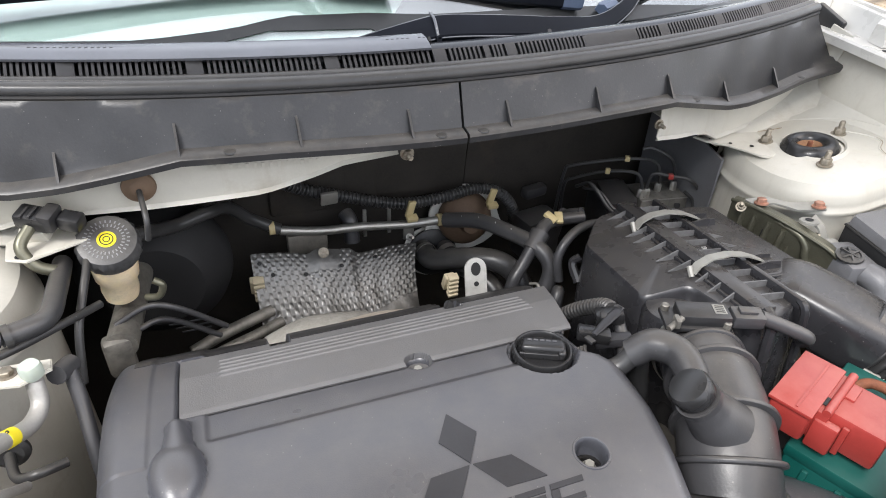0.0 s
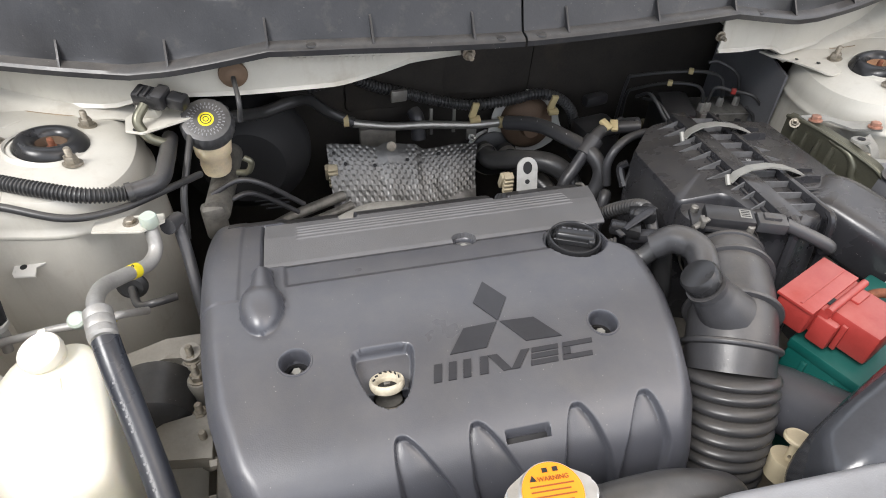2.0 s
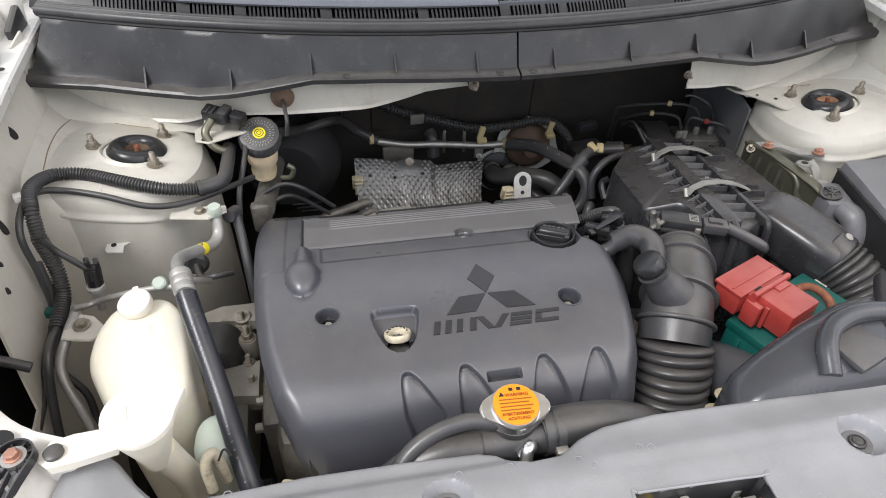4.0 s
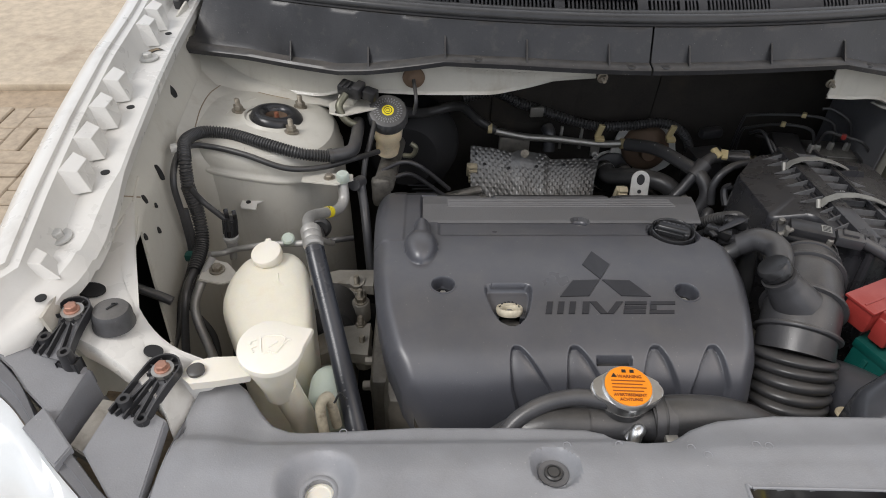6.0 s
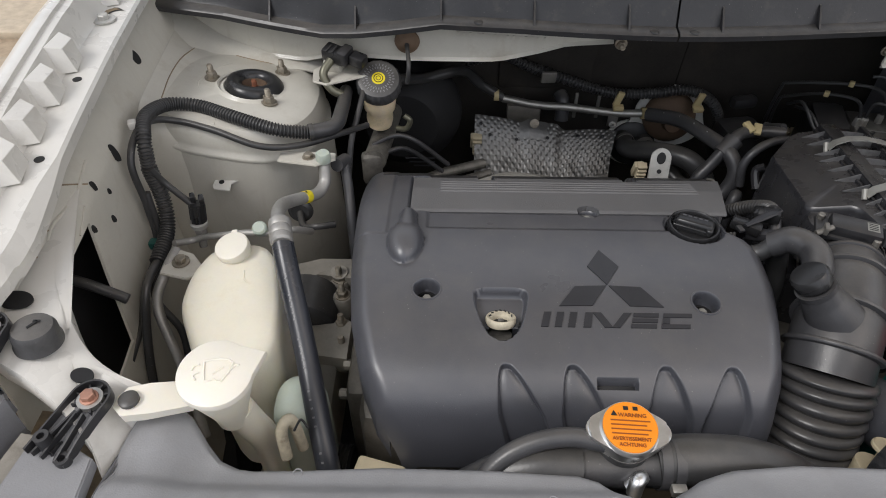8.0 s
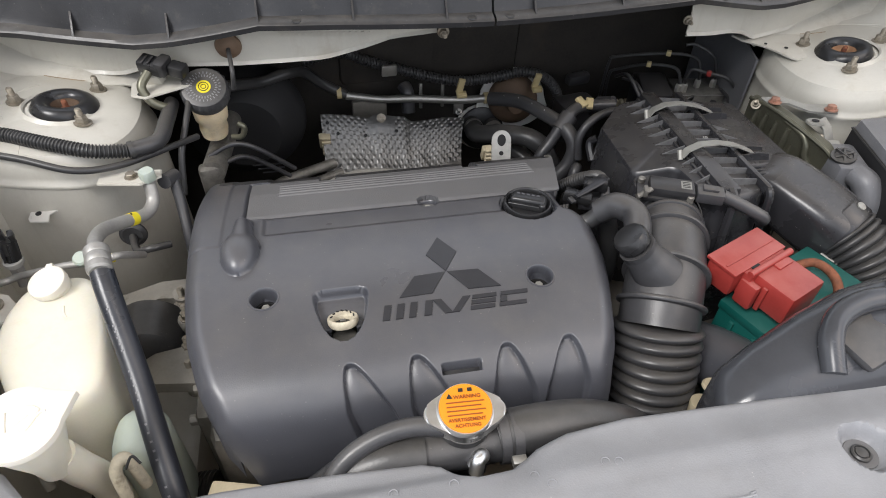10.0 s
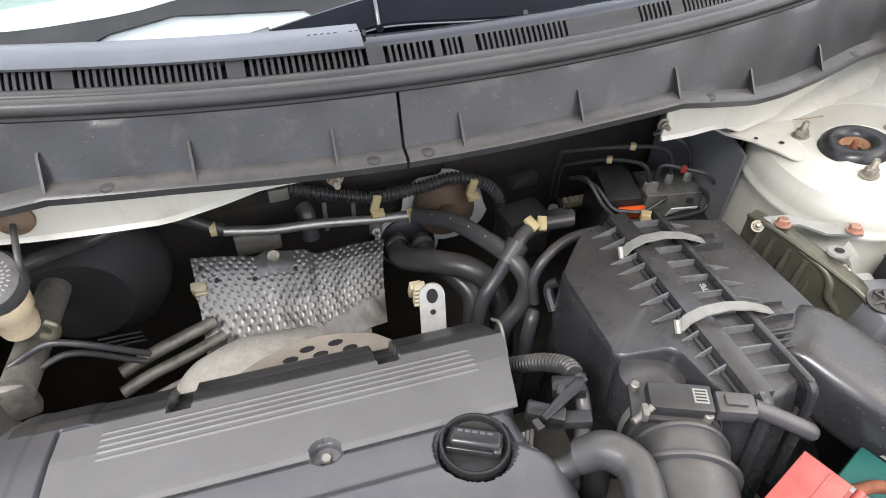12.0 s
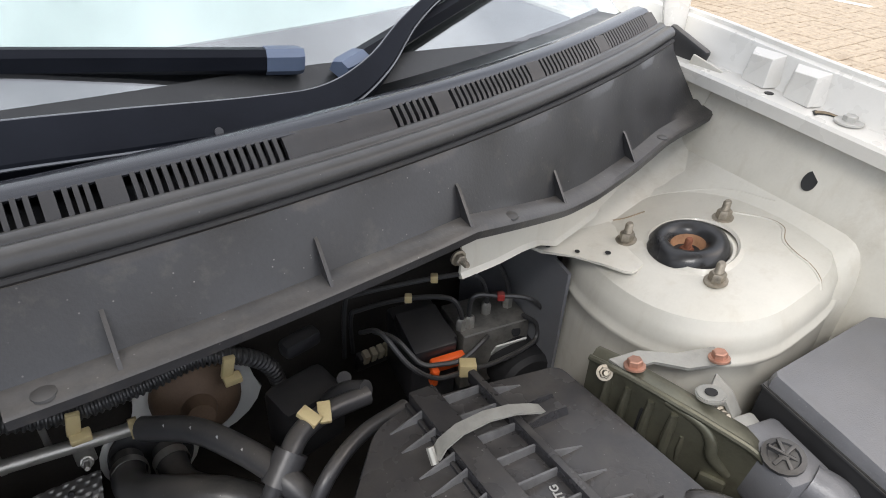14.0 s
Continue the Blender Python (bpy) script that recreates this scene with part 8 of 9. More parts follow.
# brake control unit
av = thing("brake_control_unit", (0.40, 0.18, 0.74), "alloy brake hydraulic unit with orange connector lock and bent pipes", "brake control unit")
part("alloy_block", bx((0.425, 0.182, 0.828), (0.085, 0.06, 0.08), (0, 0, -8), 0.002), "dull", av, "machined alloy block")
part("block_edge", bx((0.421, 0.1515, 0.8685), (0.084, 0.0015, 0.0015), (0, 0, -8)), "alu", av)
for x, dx in ((0.402, 0), (0.424, 0.003), (0.448, 0.0)):
    part("port", lt([(0.0075, 0), (0.0075, 0.0016), (0.0045, 0.0016), (0.0042, 0.0006), (0.001, 0.0006)], pose(x + dx, 0.1535 - 0.14 * (x - 0.425), 0.856, 90, 0, -8), 16), "alu", av)
part("black_module", bx((0.35, 0.20, 0.83), (0.055, 0.075, 0.085), (0, 0, -8), 0.004), "black", av)
part("connector", bx((0.345, 0.185, 0.868), (0.05, 0.06, 0.022), (10, 0, -8), 0.003), "black", av)
part("orange_lock", bx((0.352, 0.150, 0.852), (0.04, 0.010, 0.018), (10, 0, -8), 0.003), "vivid", av, "bright orange connector lock")
part("lock_leg", bx((0.334, 0.147, 0.842), (0.008, 0.010, 0.026), (10, 0, -8), 0.002), "vivid", av, "bright orange connector lock")
part("motor", lt([(0.035, -0.03), (0.035, 0.02), (0.03, 0.026), (0.005, 0.027)], pose(0.445, 0.135, 0.81, 90, 0, -8), 30), "dark", av)
part("label", bx((0.435, 0.1465, 0.838), (0.04, 0.002, 0.024), (25, 0, -8)), "whitelabel", av, "printed paper label")
for i in range(4):
    part("label_print", bx((0.435, 0.1448, 0.846 - 0.0055 * i), (0.032, 0.001, 0.0016), (25, 0, -8)), "ink", av)
for pts in ([(0.283, 0.262, 0.80), (0.282, 0.250, 0.889), (0.292, 0.240, 0.906), (0.364, 0.200, 0.927), (0.412, 0.190, 0.920), (0.424, 0.182, 0.896), (0.425, 0.18, 0.868)],
            [(0.296, 0.265, 0.80), (0.292, 0.258, 0.861), (0.300, 0.248, 0.876), (0.335, 0.212, 0.902), (0.372, 0.182, 0.909), (0.383, 0.172, 0.890), (0.384, 0.172, 0.868)],
            [(0.394, 0.172, 0.868), (0.396, 0.170, 0.908), (0.422, 0.160, 0.907), (0.455, 0.140, 0.902), (0.477, 0.130, 0.867), (0.478, 0.128, 0.82)],
            [(0.40, 0.21, 0.935), (0.415, 0.205, 0.937), (0.444, 0.190, 0.922), (0.455, 0.182, 0.895), (0.454, 0.178, 0.868)],
            [(0.275, 0.20, 0.89), (0.282, 0.17, 0.909), (0.298, 0.14, 0.882), (0.326, 0.13, 0.858), (0.36, 0.124, 0.857), (0.40, 0.122, 0.852), (0.455, 0.128, 0.850), (0.462, 0.135, 0.868), (0.445, 0.14, 0.885)],
            [(0.29, 0.20, 0.885), (0.30, 0.17, 0.892), (0.315, 0.145, 0.872), (0.336, 0.138, 0.866), (0.36, 0.133, 0.866), (0.395, 0.14, 0.875), (0.40, 0.15, 0.86)]):
    part("pipe", tb(pts, 0.0028, sides=8), "rubber", av)
for x, y in ((0.425, 0.181), (0.384, 0.172), (0.395, 0.171), (0.454, 0.178)):
    part("union_nut", lt([(0.006, 0), (0.006, 0.012), (0.004, 0.015)], pose(x, y, 0.868), 6), "steel", av)
for x, y, z in ((0.338, 0.209, 0.904), (0.364, 0.199, 0.928), (0.425, 0.158, 0.907), (0.360, 0.124, 0.861)):
    part("tag", bx((x, y, z), (0.008, 0.008, 0.009) if z > 0.9 else (0.018, 0.014, 0.016), (0, 0, -30), 0.0012), "tagm" if x < 0.42 else "red", av)
for x, y in ((0.445, 0.16), (0.40, 0.17)):
    part("port", lt([(0.006, 0), (0.006, 0.001)], pose(x, y - 0.012, 0.855, 60, 0, 0), 12), "dark", av)
# Painted panel given dark grey to put the shadow on it into its colour
part("rear_tower_panel", shell([[(0.46, 0.10, 0.96), (0.46, 0.10, 0.6)], [(0.47, 0.18, 0.97), (0.47, 0.18, 0.6)], [(0.46, 0.28, 0.97), (0.46, 0.28, 0.6)]], 0.004, up=(-1, 0, 0)), "fuselid", thing("wall_tower_side", (0.46, 0.19, 0.6), "inner wall beside the brake unit, coloured dark grey for its shadow", "body panel", kind="structure"))

# ---- front shroud panel ----
fp = thing("radiator_shroud", (0, -0.6, 0.95), "grey plastic radiator top shroud with clips and latch window", "shroud panel")
EX = [-0.543, -0.541, -0.539, -0.533, -0.522, -0.507, -0.495, -0.480, -0.466, -0.450, -0.437, -0.406, -0.334, -0.244, -0.180, -0.165, -0.152, -0.140, -0.112, -0.100, -0.088, -0.060, -0.008, 0.216, 0.5, 0.56]
EY = [-0.60, -0.53, -0.49, -0.463, -0.453, -0.451, -0.457, -0.475, -0.489, -0.496, -0.498, -0.498, -0.494, -0.495, -0.498, -0.503, -0.516, -0.523, -0.521, -0.514, -0.506, -0.497, -0.492, -0.497, -0.47, -0.50]


def shroud_z(x, y):
    z = 0.986 + 0.022 * sstep(-0.495, -0.56, y) + 0.006 * sstep(-0.58, -0.66, y) - 0.05 * sstep(-0.66, -0.78, y)
    z = z - 0.007 * sstep(-0.10, -0.125, x) * sstep(-0.527, -0.512, y)
    z = z + 0.0060 * sstep(-0.606 + 0.03 * (x + 0.2), -0.618 + 0.03 * (x + 0.2), y) * sstep(-0.08, -0.13, x)
    z = z + 0.004 * sstep(-0.10, -0.07, x) * sstep(-0.555, -0.535, y)
    z = z - 0.02 * sstep(-0.40, -0.46, x) * sstep(-0.53, -0.46, y) * 0.3
    z = z + 0.024 * sstep(-0.47, -0.515, x) * sstep(-0.56, -0.47, y) - 0.006 * np.clip((-0.525 - x) / 0.025, 0, 1) ** 1.5
    for hx, hy, r0, r1, d in ((-0.2195, -0.553, 0.0135, 0.0225, 0.0150), (-0.413, -0.566, 0.015, 0.035, 0.020), (0.160, -0.558, 0.0135, 0.0225, 0.0150), (0.42, -0.56, 0.015, 0.035, 0.020)):
        r = np.hypot(x - hx, y - hy)
        z = z - d * sstep(r1, r0, r)
    return z


xs = np.unique(np.concatenate([np.linspace(-0.543, 0.56, 420), EX]))
vv = np.linspace(0, 1, 120)
verts, faces = [], []
for x in xs:
    y0 = float(np.interp(x, EX, EY))
    ys = y0 + (-0.80 - y0) * vv
    zs = shroud_z(np.full_like(ys, x), ys)
    zs = zs - 0.006 * np.clip(1 - (y0 - ys) / 0.006, 0, 1) ** 2
    verts += [(float(x), float(a), float(b)) for a, b in zip(ys, zs)]
nv = len(vv)


def in_window(x, y):
    return -0.068 + 0.03 * (-0.576 - y) * -1 < x < 0.048 - 0.1 * (-0.576 - y) and -0.665 < y < -0.577 - 0.02 * (x + 0.01)


for i in range(len(xs) - 1):
    for j in range(nv - 1):
        q = (i * nv + j, (i + 1) * nv + j, (i + 1) * nv + j + 1, i * nv + j + 1)
        cx = sum(verts[k][0] for k in q) / 4
        cy = sum(verts[k][1] for k in q) / 4
        hole = math.hypot(cx + 0.413, cy + 0.566) < 0.0125 or math.hypot(cx - 0.42, cy + 0.56) < 0.0125
        if not in_window(cx, cy) and not hole:
            faces.append(q)
me = bpy.data.meshes.new("shroud")
me.from_pydata(verts, [], faces)
bm = bmesh.new()
bm.from_mesh(me)
bpy.data.meshes.remove(me)
bmesh.ops.delete(bm, geom=[v for v in bm.verts if not v.link_faces], context="VERTS")
bmesh.ops.recalc_face_normals(bm, faces=bm.faces)
if sum(f.normal.z for f in bm.faces) < 0:
    bmesh.ops.reverse_faces(bm, faces=bm.faces)
bmesh.ops.solidify(bm, geom=bm.faces[:], thickness=0.003)
part("panel", bm, "shroud", fp, smooth=30)
# window frame
rim = [(-0.066, -0.576), (0.044, -0.580), (0.047, -0.584), (0.040, -0.662), (0.036, -0.667), (-0.064, -0.667), (-0.069, -0.662), (-0.070, -0.580)]
part("window_rim", tb([(x, y, float(shroud_z(np.array(x), np.array(y))) + 0.0005) for x, y in rim + rim[:1]], 0.0014, sides=8, n=4), "shroud", fp)
part("window_wall", ringed([(x, y, 1.006) for x, y in rim], [(x, y, 0.97) for x, y in rim]), "black", fp)


def push_clip(x, y):
    z = float(shroud_z(np.array(x), np.array(y)))
    ob = part("push_clip", lt([(0.0078, 0), (0.0078, 0.0022), (0.0066, 0.0032), (0.0060, 0.0032), (0.0056, 0.0018), (0.0050, 0.0018), (0.0046, 0.0030), (0.001, 0.0034)], pose(x, y, z + 0.0004, -4, 0, 0), 30), "rubber", fp, "dusty round push clip")
    part("clip_seat", lt([(0.0078, 0.0002), (0.0105, 0.0010), (0.0128, 0.0008), (0.0132, 0.0)], pose(x, y, z + 0.0005, -4, 0, 0), 30, cap=False), "insert", ob, "pale dusty seat of the clip")
    return ob


for x, y in ((-0.413, -0.566), (0.42, -0.56)):
    z = float(shroud_z(np.array(x), np.array(y)))
    part("hole_rim", lt([(0.0122, -0.012), (0.0122, 0.0006), (0.0132, 0.0012), (0.0150, 0.0010), (0.0162, 0.0002)], pose(x, y, z), 40, cap=False), "shroud", fp)
push_clip(-0.2195, -0.553)
push_clip(0.160, -0.558)
for x, y in ((-0.40, -0.503), (-0.205, -0.53), (-0.16, -0.53), (-0.1, -0.535), (-0.09, -0.545), (-0.045, -0.535), (-0.035, -0.537)):
    part("mould_mark", lt([(0.0034, 0), (0.0038, 0.0003), (0.0034, 0.0005), (0.003, 0.0001)], pose(x, y, float(shroud_z(np.array(x), np.array(y))) + 0.0003), 18, cap=False), "shroud", fp)

cr = thing("cross_member", (0, -0.6, 0.9), "cream painted cross member below the shroud", "body panel")
part("beam", bx((0, -0.60, 0.93), (1.0, 0.12, 0.06), bevel=0.01), "apron", cr)
part("plug", lt([(0.0130, 0), (0.0130, 0.003), (0.010, 0.004), (0.009, 0.0032), (0.001, 0.0034)], pose(-0.413, -0.566, 0.979), 28), "lid", cr, "ivory plug in the shroud hole")
bp_ = thing("bumper", (0, -0.85, 0.3), "white painted front bumper below the shroud", "bumper")
part("skin", shell([[(x, -0.80 - 0.05 + 0.28 * x * x - 0.02 * k, 0.955 - 0.02 * abs(x) - 0.08 * k * k) for k in (0, 0.6, 1.5, 2.8)] for x in np.linspace(-0.86, 0.86, 25)], 0.003), "paint", bp_)

la = thing("bonnet_latch", (-0.01, -0.60, 0.95), "zinc steel bonnet latch with cables inside the window", "latch")
TRAY = [(-0.060, -0.575, 0.990), (-0.048, -0.577, 0.986), (-0.036, -0.568, 0.992), (0.018, -0.570, 0.992), (0.029, -0.580, 0.986), (0.044, -0.577, 0.988), (0.052, -0.585, 0.984), (0.050, -0.600, 0.980)]
part("back_wall", wall_strip([Vector(q) for q in TRAY], 0.026, 0.0016), "clipm", la, "bare zinc tray wall")
part("floor", bx((-0.004, -0.600, 0.962), (0.112, 0.056, 0.003), (3, 0, -1), 0.0008), "dull", la)
part("front_lip", wall_strip([Vector(q) for q in ((-0.052, -0.578, 0.984), (-0.050, -0.596, 0.976), (-0.030, -0.602, 0.976), (0.020, -0.603, 0.976), (0.045, -0.601, 0.978))], 0.010, 0.0016), "clipm", la)
part("left_plate", bx((-0.026, -0.589, 0.979), (0.024, 0.013, 0.010), (8, 0, -2), 0.0015), "clipm", la, "pale zinc plate")
part("right_plate", bx((0.031, -0.591, 0.980), (0.026, 0.013, 0.012), (8, 0, 2), 0.0015), "clipm", la, "pale zinc plate")
part("plate_mark", lt([(0.002, 0), (0.002, 0.0006)], pose(0.034, -0.598, 0.9815, 60, 0, 0), 10), "dark", la)
part("cable_end", tb([(-0.066, -0.580, 0.985), (-0.057, -0.580, 0.986), (-0.046, -0.582, 0.985)], [0.0058, 0.0062, 0.0045]), "tagm", la, "cream cable ferrule")
part("cable_collar", lt([(0.0066, -0.0015), (0.0066, 0.0015)], pose(-0.050, -0.581, 0.985, 0, 90, 0), 16), "yellow", la, "yellow ferrule collar")
part("cable", tb([(-0.046, -0.582, 0.985), (-0.030, -0.581, 0.987), (-0.012, -0.584, 0.986), (0.002, -0.590, 0.982), (0.018, -0.588, 0.982), (0.030, -0.586, 0.985)], 0.0024), "steel", la)
part("nut", hexbolt((-0.021, -0.583, 0.985), 0.006, 0.006, 0.008), "clipm", la)
part("spring", tb([(-0.012, -0.588, 0.982), (0.000, -0.592, 0.980), (0.010, -0.590, 0.981)], 0.0042, ribs=0.0022, pitch=0.003), "dull", la, "dull coil spring")
part("arm", tb([(0.004, -0.596, 0.978), (0.014, -0.590, 0.982), (0.024, -0.586, 0.985)], 0.003, flat=0.5), "steel", la)
part("hook_wheel", lt([(0.004, -0.002), (0.019, -0.0025), (0.0205, 0.0), (0.019, 0.0025), (0.014, 0.003), (0.013, 0.0045), (0.004, 0.0045)], pose(-0.010, -0.612, 0.970, 38, 0, 0), 32), "dull", la, "dull round latch wheel")
part("hook_tooth", bx((-0.029, -0.617, 0.969), (0.012, 0.014, 0.006), (30, 0, -30), 0.0015), "clipm", la)
for i in range(4):
    part("tooth_slot", bx((-0.033 + 0.003 * i, -0.617 + 0.0014 * i, 0.9725), (0.001, 0.008, 0.001), (30, 0, -30)), "dark", la)
part("lever", tb([(0.006, -0.616, 0.966), (0.014, -0.606, 0.973), (0.026, -0.605, 0.974), (0.034, -0.615, 0.968), (0.036, -0.63, 0.962)], 0.004, flat=0.6), "dull", la, "curved release lever")
part("lever_plate", bx((0.030, -0.618, 0.970), (0.014, 0.022, 0.003), (25, 0, 15), 0.001), "whitelabel", la, "pale lever plate")
part("rivet", lt([(0.0045, 0), (0.004, 0.002), (0.002, 0.003)], pose(0.047, -0.592, 0.985, 20, 20, 0), 16), "redbolt", la)

# ---- radiator neck, cap and hoses ----
rad = thing("radiator", (0, -0.53, 0.5), "dark radiator with filler neck and labelled metal cap", "radiator")
part("core", bx((0, -0.53, 0.72), (0.8, 0.045, 0.42), bevel=0.006), "dark", rad, "dark radiator core")
mc = pose(-0.14, -0.473, 1.0, 4, 0, -3)
ear = []
for i in range(72):
    a = 2 * math.pi * i / 72
    r = 0.0235 + 0.0100 * max(0, math.cos(a) ** 2) ** 4
    ear.append((r * math.cos(a), r * 0.98 * math.sin(a)))
bm = pl(ear, 0.004, mc @ pose(0, 0, 0.003), 0.0018, 3)
rc = part("cap", bm, "chrome", rad, "bright pressed metal cap with orange warning label")
part("cap_skirt", pl([(x * 0.93, y * 0.93) for x, y in ear], 0.013, mc @ pose(0, 0, -0.0005), 0.0), "chrome", rc)
part("dome", lt([(0.0235, 0.0), (0.0228, 0.003), (0.0222, 0.0045), (0.001, 0.0052)], mc @ pose(0, 0, 0.002), 40), "chrome", rc)
part("label", lt([(0.0214, 0), (0.0214, 0.0004), (0.001, 0.0006)], mc @ pose(0, 0, 0.0068), 48), "orange", rc, "round orange warning label")


def lettering(t, size, x, y):
    part("lettering", text_mesh(t, size, mc @ pose(x, y, 0.0079), 0.0002, 0.00004), "labelink", rc)


lettering("WARNING", 0.0046, 0.0025, 0.0095)
lettering("AVERTISSEMENT", 0.0041, 0.0, -0.0105)
lettering("ACHTUNG", 0.0042, 0.0, -0.0153)
for i in range(4):
    part("print_bar", pl([(-0.0155, -0.0005), (0.0155 - 0.003 * (i % 2), -0.0005), (0.0155 - 0.003 * (i % 2), 0.0005), (-0.0155, 0.0005)], 0.0003, mc @ pose(0.0005, 0.005 - 0.0037 * i, 0.0079)), "labelink", rc)
part("print_triangle", pl([(-0.0025, -0.002), (0.0025, -0.002), (0, 0.0025)], 0.0003, mc @ pose(-0.0118, 0.0108, 0.0079)), "ink", rc)
for x in (-0.002, 0.0055):
    part("print_mark", pl([(-0.0019, -0.0016), (0.0019, -0.0016), (0.0019, 0.0016), (-0.0019, 0.0016)], 0.0003, mc @ pose(x, 0.0157, 0.0079)), "ink", rc)
nk = rad
part("neck", lt([(0.026, -0.09), (0.026, -0.055), (0.019, -0.05), (0.019, -0.022), (0.022, -0.02), (0.022, -0.012)], mc, 32), "rubber", nk)
part("tee", tb([(-0.195, -0.485, 0.962), (-0.14, -0.482, 0.96), (-0.105, -0.481, 0.962)], 0.018, sides=24), "hose", nk)
part("drain_clip", tb([(-0.138, -0.512, 0.972), (-0.135, -0.506, 0.982), (-0.13, -0.50, 0.975), (-0.138, -0.503, 0.965)], 0.006), "chrome", nk, "shiny foil clip")
rh = thing("radiator_hose", (-0.02, -0.47, 0.9), "thick black upper radiator hose", "hose")
part("hose", tb([(-0.112, -0.481, 0.965), (-0.085, -0.480, 0.968), (-0.04, -0.476, 0.958), (0.0, -0.474, 0.938), (0.03, -0.468, 0.905), (0.045, -0.46, 0.84)], [0.0205, 0.021, 0.0215, 0.0215, 0.021, 0.021], sides=28), "rubber", rh)
for x in (-0.109, -0.098):
    part("clamp", lt([(0.0214, -0.004), (0.0224, -0.004), (0.0224, 0.004), (0.0214, 0.004)], pose(x, -0.481, 0.966, 0, 90, 0), 32, cap=False), "hose", rh, "dull band clamp")
part("clamp_tab", bx((-0.10, -0.506, 0.968), (0.012, 0.008, 0.008), bevel=0.001), "steel", rh)
oh = thing("overflow_hose", (-0.2, -0.47, 0.95), "black overflow hose curving from the cap", "hose")
part("hose", tb([(-0.158, -0.478, 0.990), (-0.185, -0.474, 0.991), (-0.215, -0.477, 0.985), (-0.24, -0.486, 0.974), (-0.26, -0.50, 0.955)], 0.0080, sides=16), "hose", oh)
part("big_hose", tb([(-0.175, -0.487, 0.965), (-0.205, -0.486, 0.965), (-0.235, -0.487, 0.955), (-0.265, -0.49, 0.93)], 0.0175, sides=22), "rubber", oh)

# ---- wipers ----
NG = Vector((0, -0.49, 0.87))


def blade(parent, p, q):
    """A flat blade with a spoiler section and an end cap, lying on the glass."""
    d = (q - p).normalized()
    n = NG
    s = d.cross(n).normalized()
    if s.y > 0:
        s = -s
    rows = []
    for t in np.linspace(0, 1, 16):
        c = p.lerp(q, t) + n * (0.003 * math.sin(math.pi * t))
        rows.append([c + s * a + n * b for a, b in ((-0.012, 0.008), (-0.0105, 0.016), (-0.002, 0.022), (0.005, 0.021), (0.0095, 0.012), (0.008, 0.007), (0.002, 0.006), (0.001, 0.0), (-0.001, 0.0), (-0.002, 0.006))])
    bm = bmesh.new()
    vs = grid(bm, rows, close_v=True)
    bm.faces.new(vs[0]), bm.faces.new(vs[-1])
    w = part("blade", bm, "wiper", parent, "black flat blade with spoiler")
    e = q - d * 0.026
    rows = [[e + d * t + s * a * k + n * b for a, b in ((-0.013, 0.007), (-0.0115, 0.017), (-0.002, 0.0232), (0.006, 0.022), (0.0105, 0.012), (0.0085, 0.006))] for t, k in ((0, 1), (0.024, 1), (0.029, 0.85))]
    bm = bmesh.new()
    vs = grid(bm, rows, close_v=True)
    bm.faces.new(vs[0]), bm.faces.new(vs[-1])
    part("end_cap", bm, "blue", w, "blue grey end cap")
    return w


def arm(parent, pts, widths):
    """A folded sheet arm: flat top with two turned-down flanks."""
    line = smoothed(pts, 8)
    rows = []
    m = len(line)
    for i, p in enumerate(line):
        t = (line[min(i + 1, m - 1)] - line[max(i - 1, 0)]).normalized()
        s = t.cross(NG).normalized()
        n = s.cross(t)
        f = i / (m - 1) * (len(widths) - 1)
        k = min(int(f), len(widths) - 2)
        w = widths[k] + (widths[k + 1] - widths[k]) * (f - k)
        rows.append([p + s * (w * x) + n * z for x, z in ((-1, -1.35 * w), (-1.02, -0.0015), (-0.9, 0.001), (0.9, 0.001), (1.02, -0.0015), (1, -1.35 * w))])
    bm = bmesh.new()
    vs = grid(bm, rows, close_v=True)
    bm.faces.new(vs[0]), bm.faces.new(vs[-1])
    edges = [[r[1] for r in rows], [r[4] for r in rows]]
    ob = part("arm", bm, "wiper", parent, "black pressed steel arm")
    # Lighter glossy beads added to paint the highlight along the arm's edges
    for e in edges:
        part("rolled_edge", tb(e, 0.0011, sides=6, n=1), "edge", ob)
    return ob


w1 = thing("windscreen_wiper", (-0.125, 0.167, 1.15), "black windscreen wiper bending up the glass", "wiper", group="windscreen wipers")
blade(w1, screen(0.66, 0.125), screen(0.272, 0.030))
arm(w1, [(-0.16, 0.154, 1.136), (-0.10, 0.152, 1.152), (-0.02, 0.150, 1.170), (0.02, 0.149, 1.175), (0.10, 0.148, 1.171), (0.19, 0.153, 1.164), (0.245, 0.165, 1.162), (0.295, 0.190, 1.172), (0.35, 0.233, 1.190), (0.41, 0.272, 1.203), (0.52, 0.333, 1.218)], [0.014, 0.015, 0.0165, 0.017, 0.0165, 0.0145, 0.0125, 0.0095, 0.0065, 0.005, 0.0045])
part("adapter", tb([(0.47, 0.302, 1.208), (0.51, 0.325, 1.216), (0.56, 0.350, 1.216)], [0.008, 0.011, 0.008], flat=0.8), "wiper", w1, "black arm adapter")
part("pivot", lt([(0.018, -0.03), (0.018, -0.004), (0.015, 0.002), (0.003, 0.003)], pose(-0.15, 0.158, 1.150), 28), "wiper", w1)
part("joint_pin", tb([(0.002, 0.134, 1.166), (0.003, 0.152, 1.181), (0.004, 0.170, 1.184)], 0.0020, sides=10), "edge", w1)
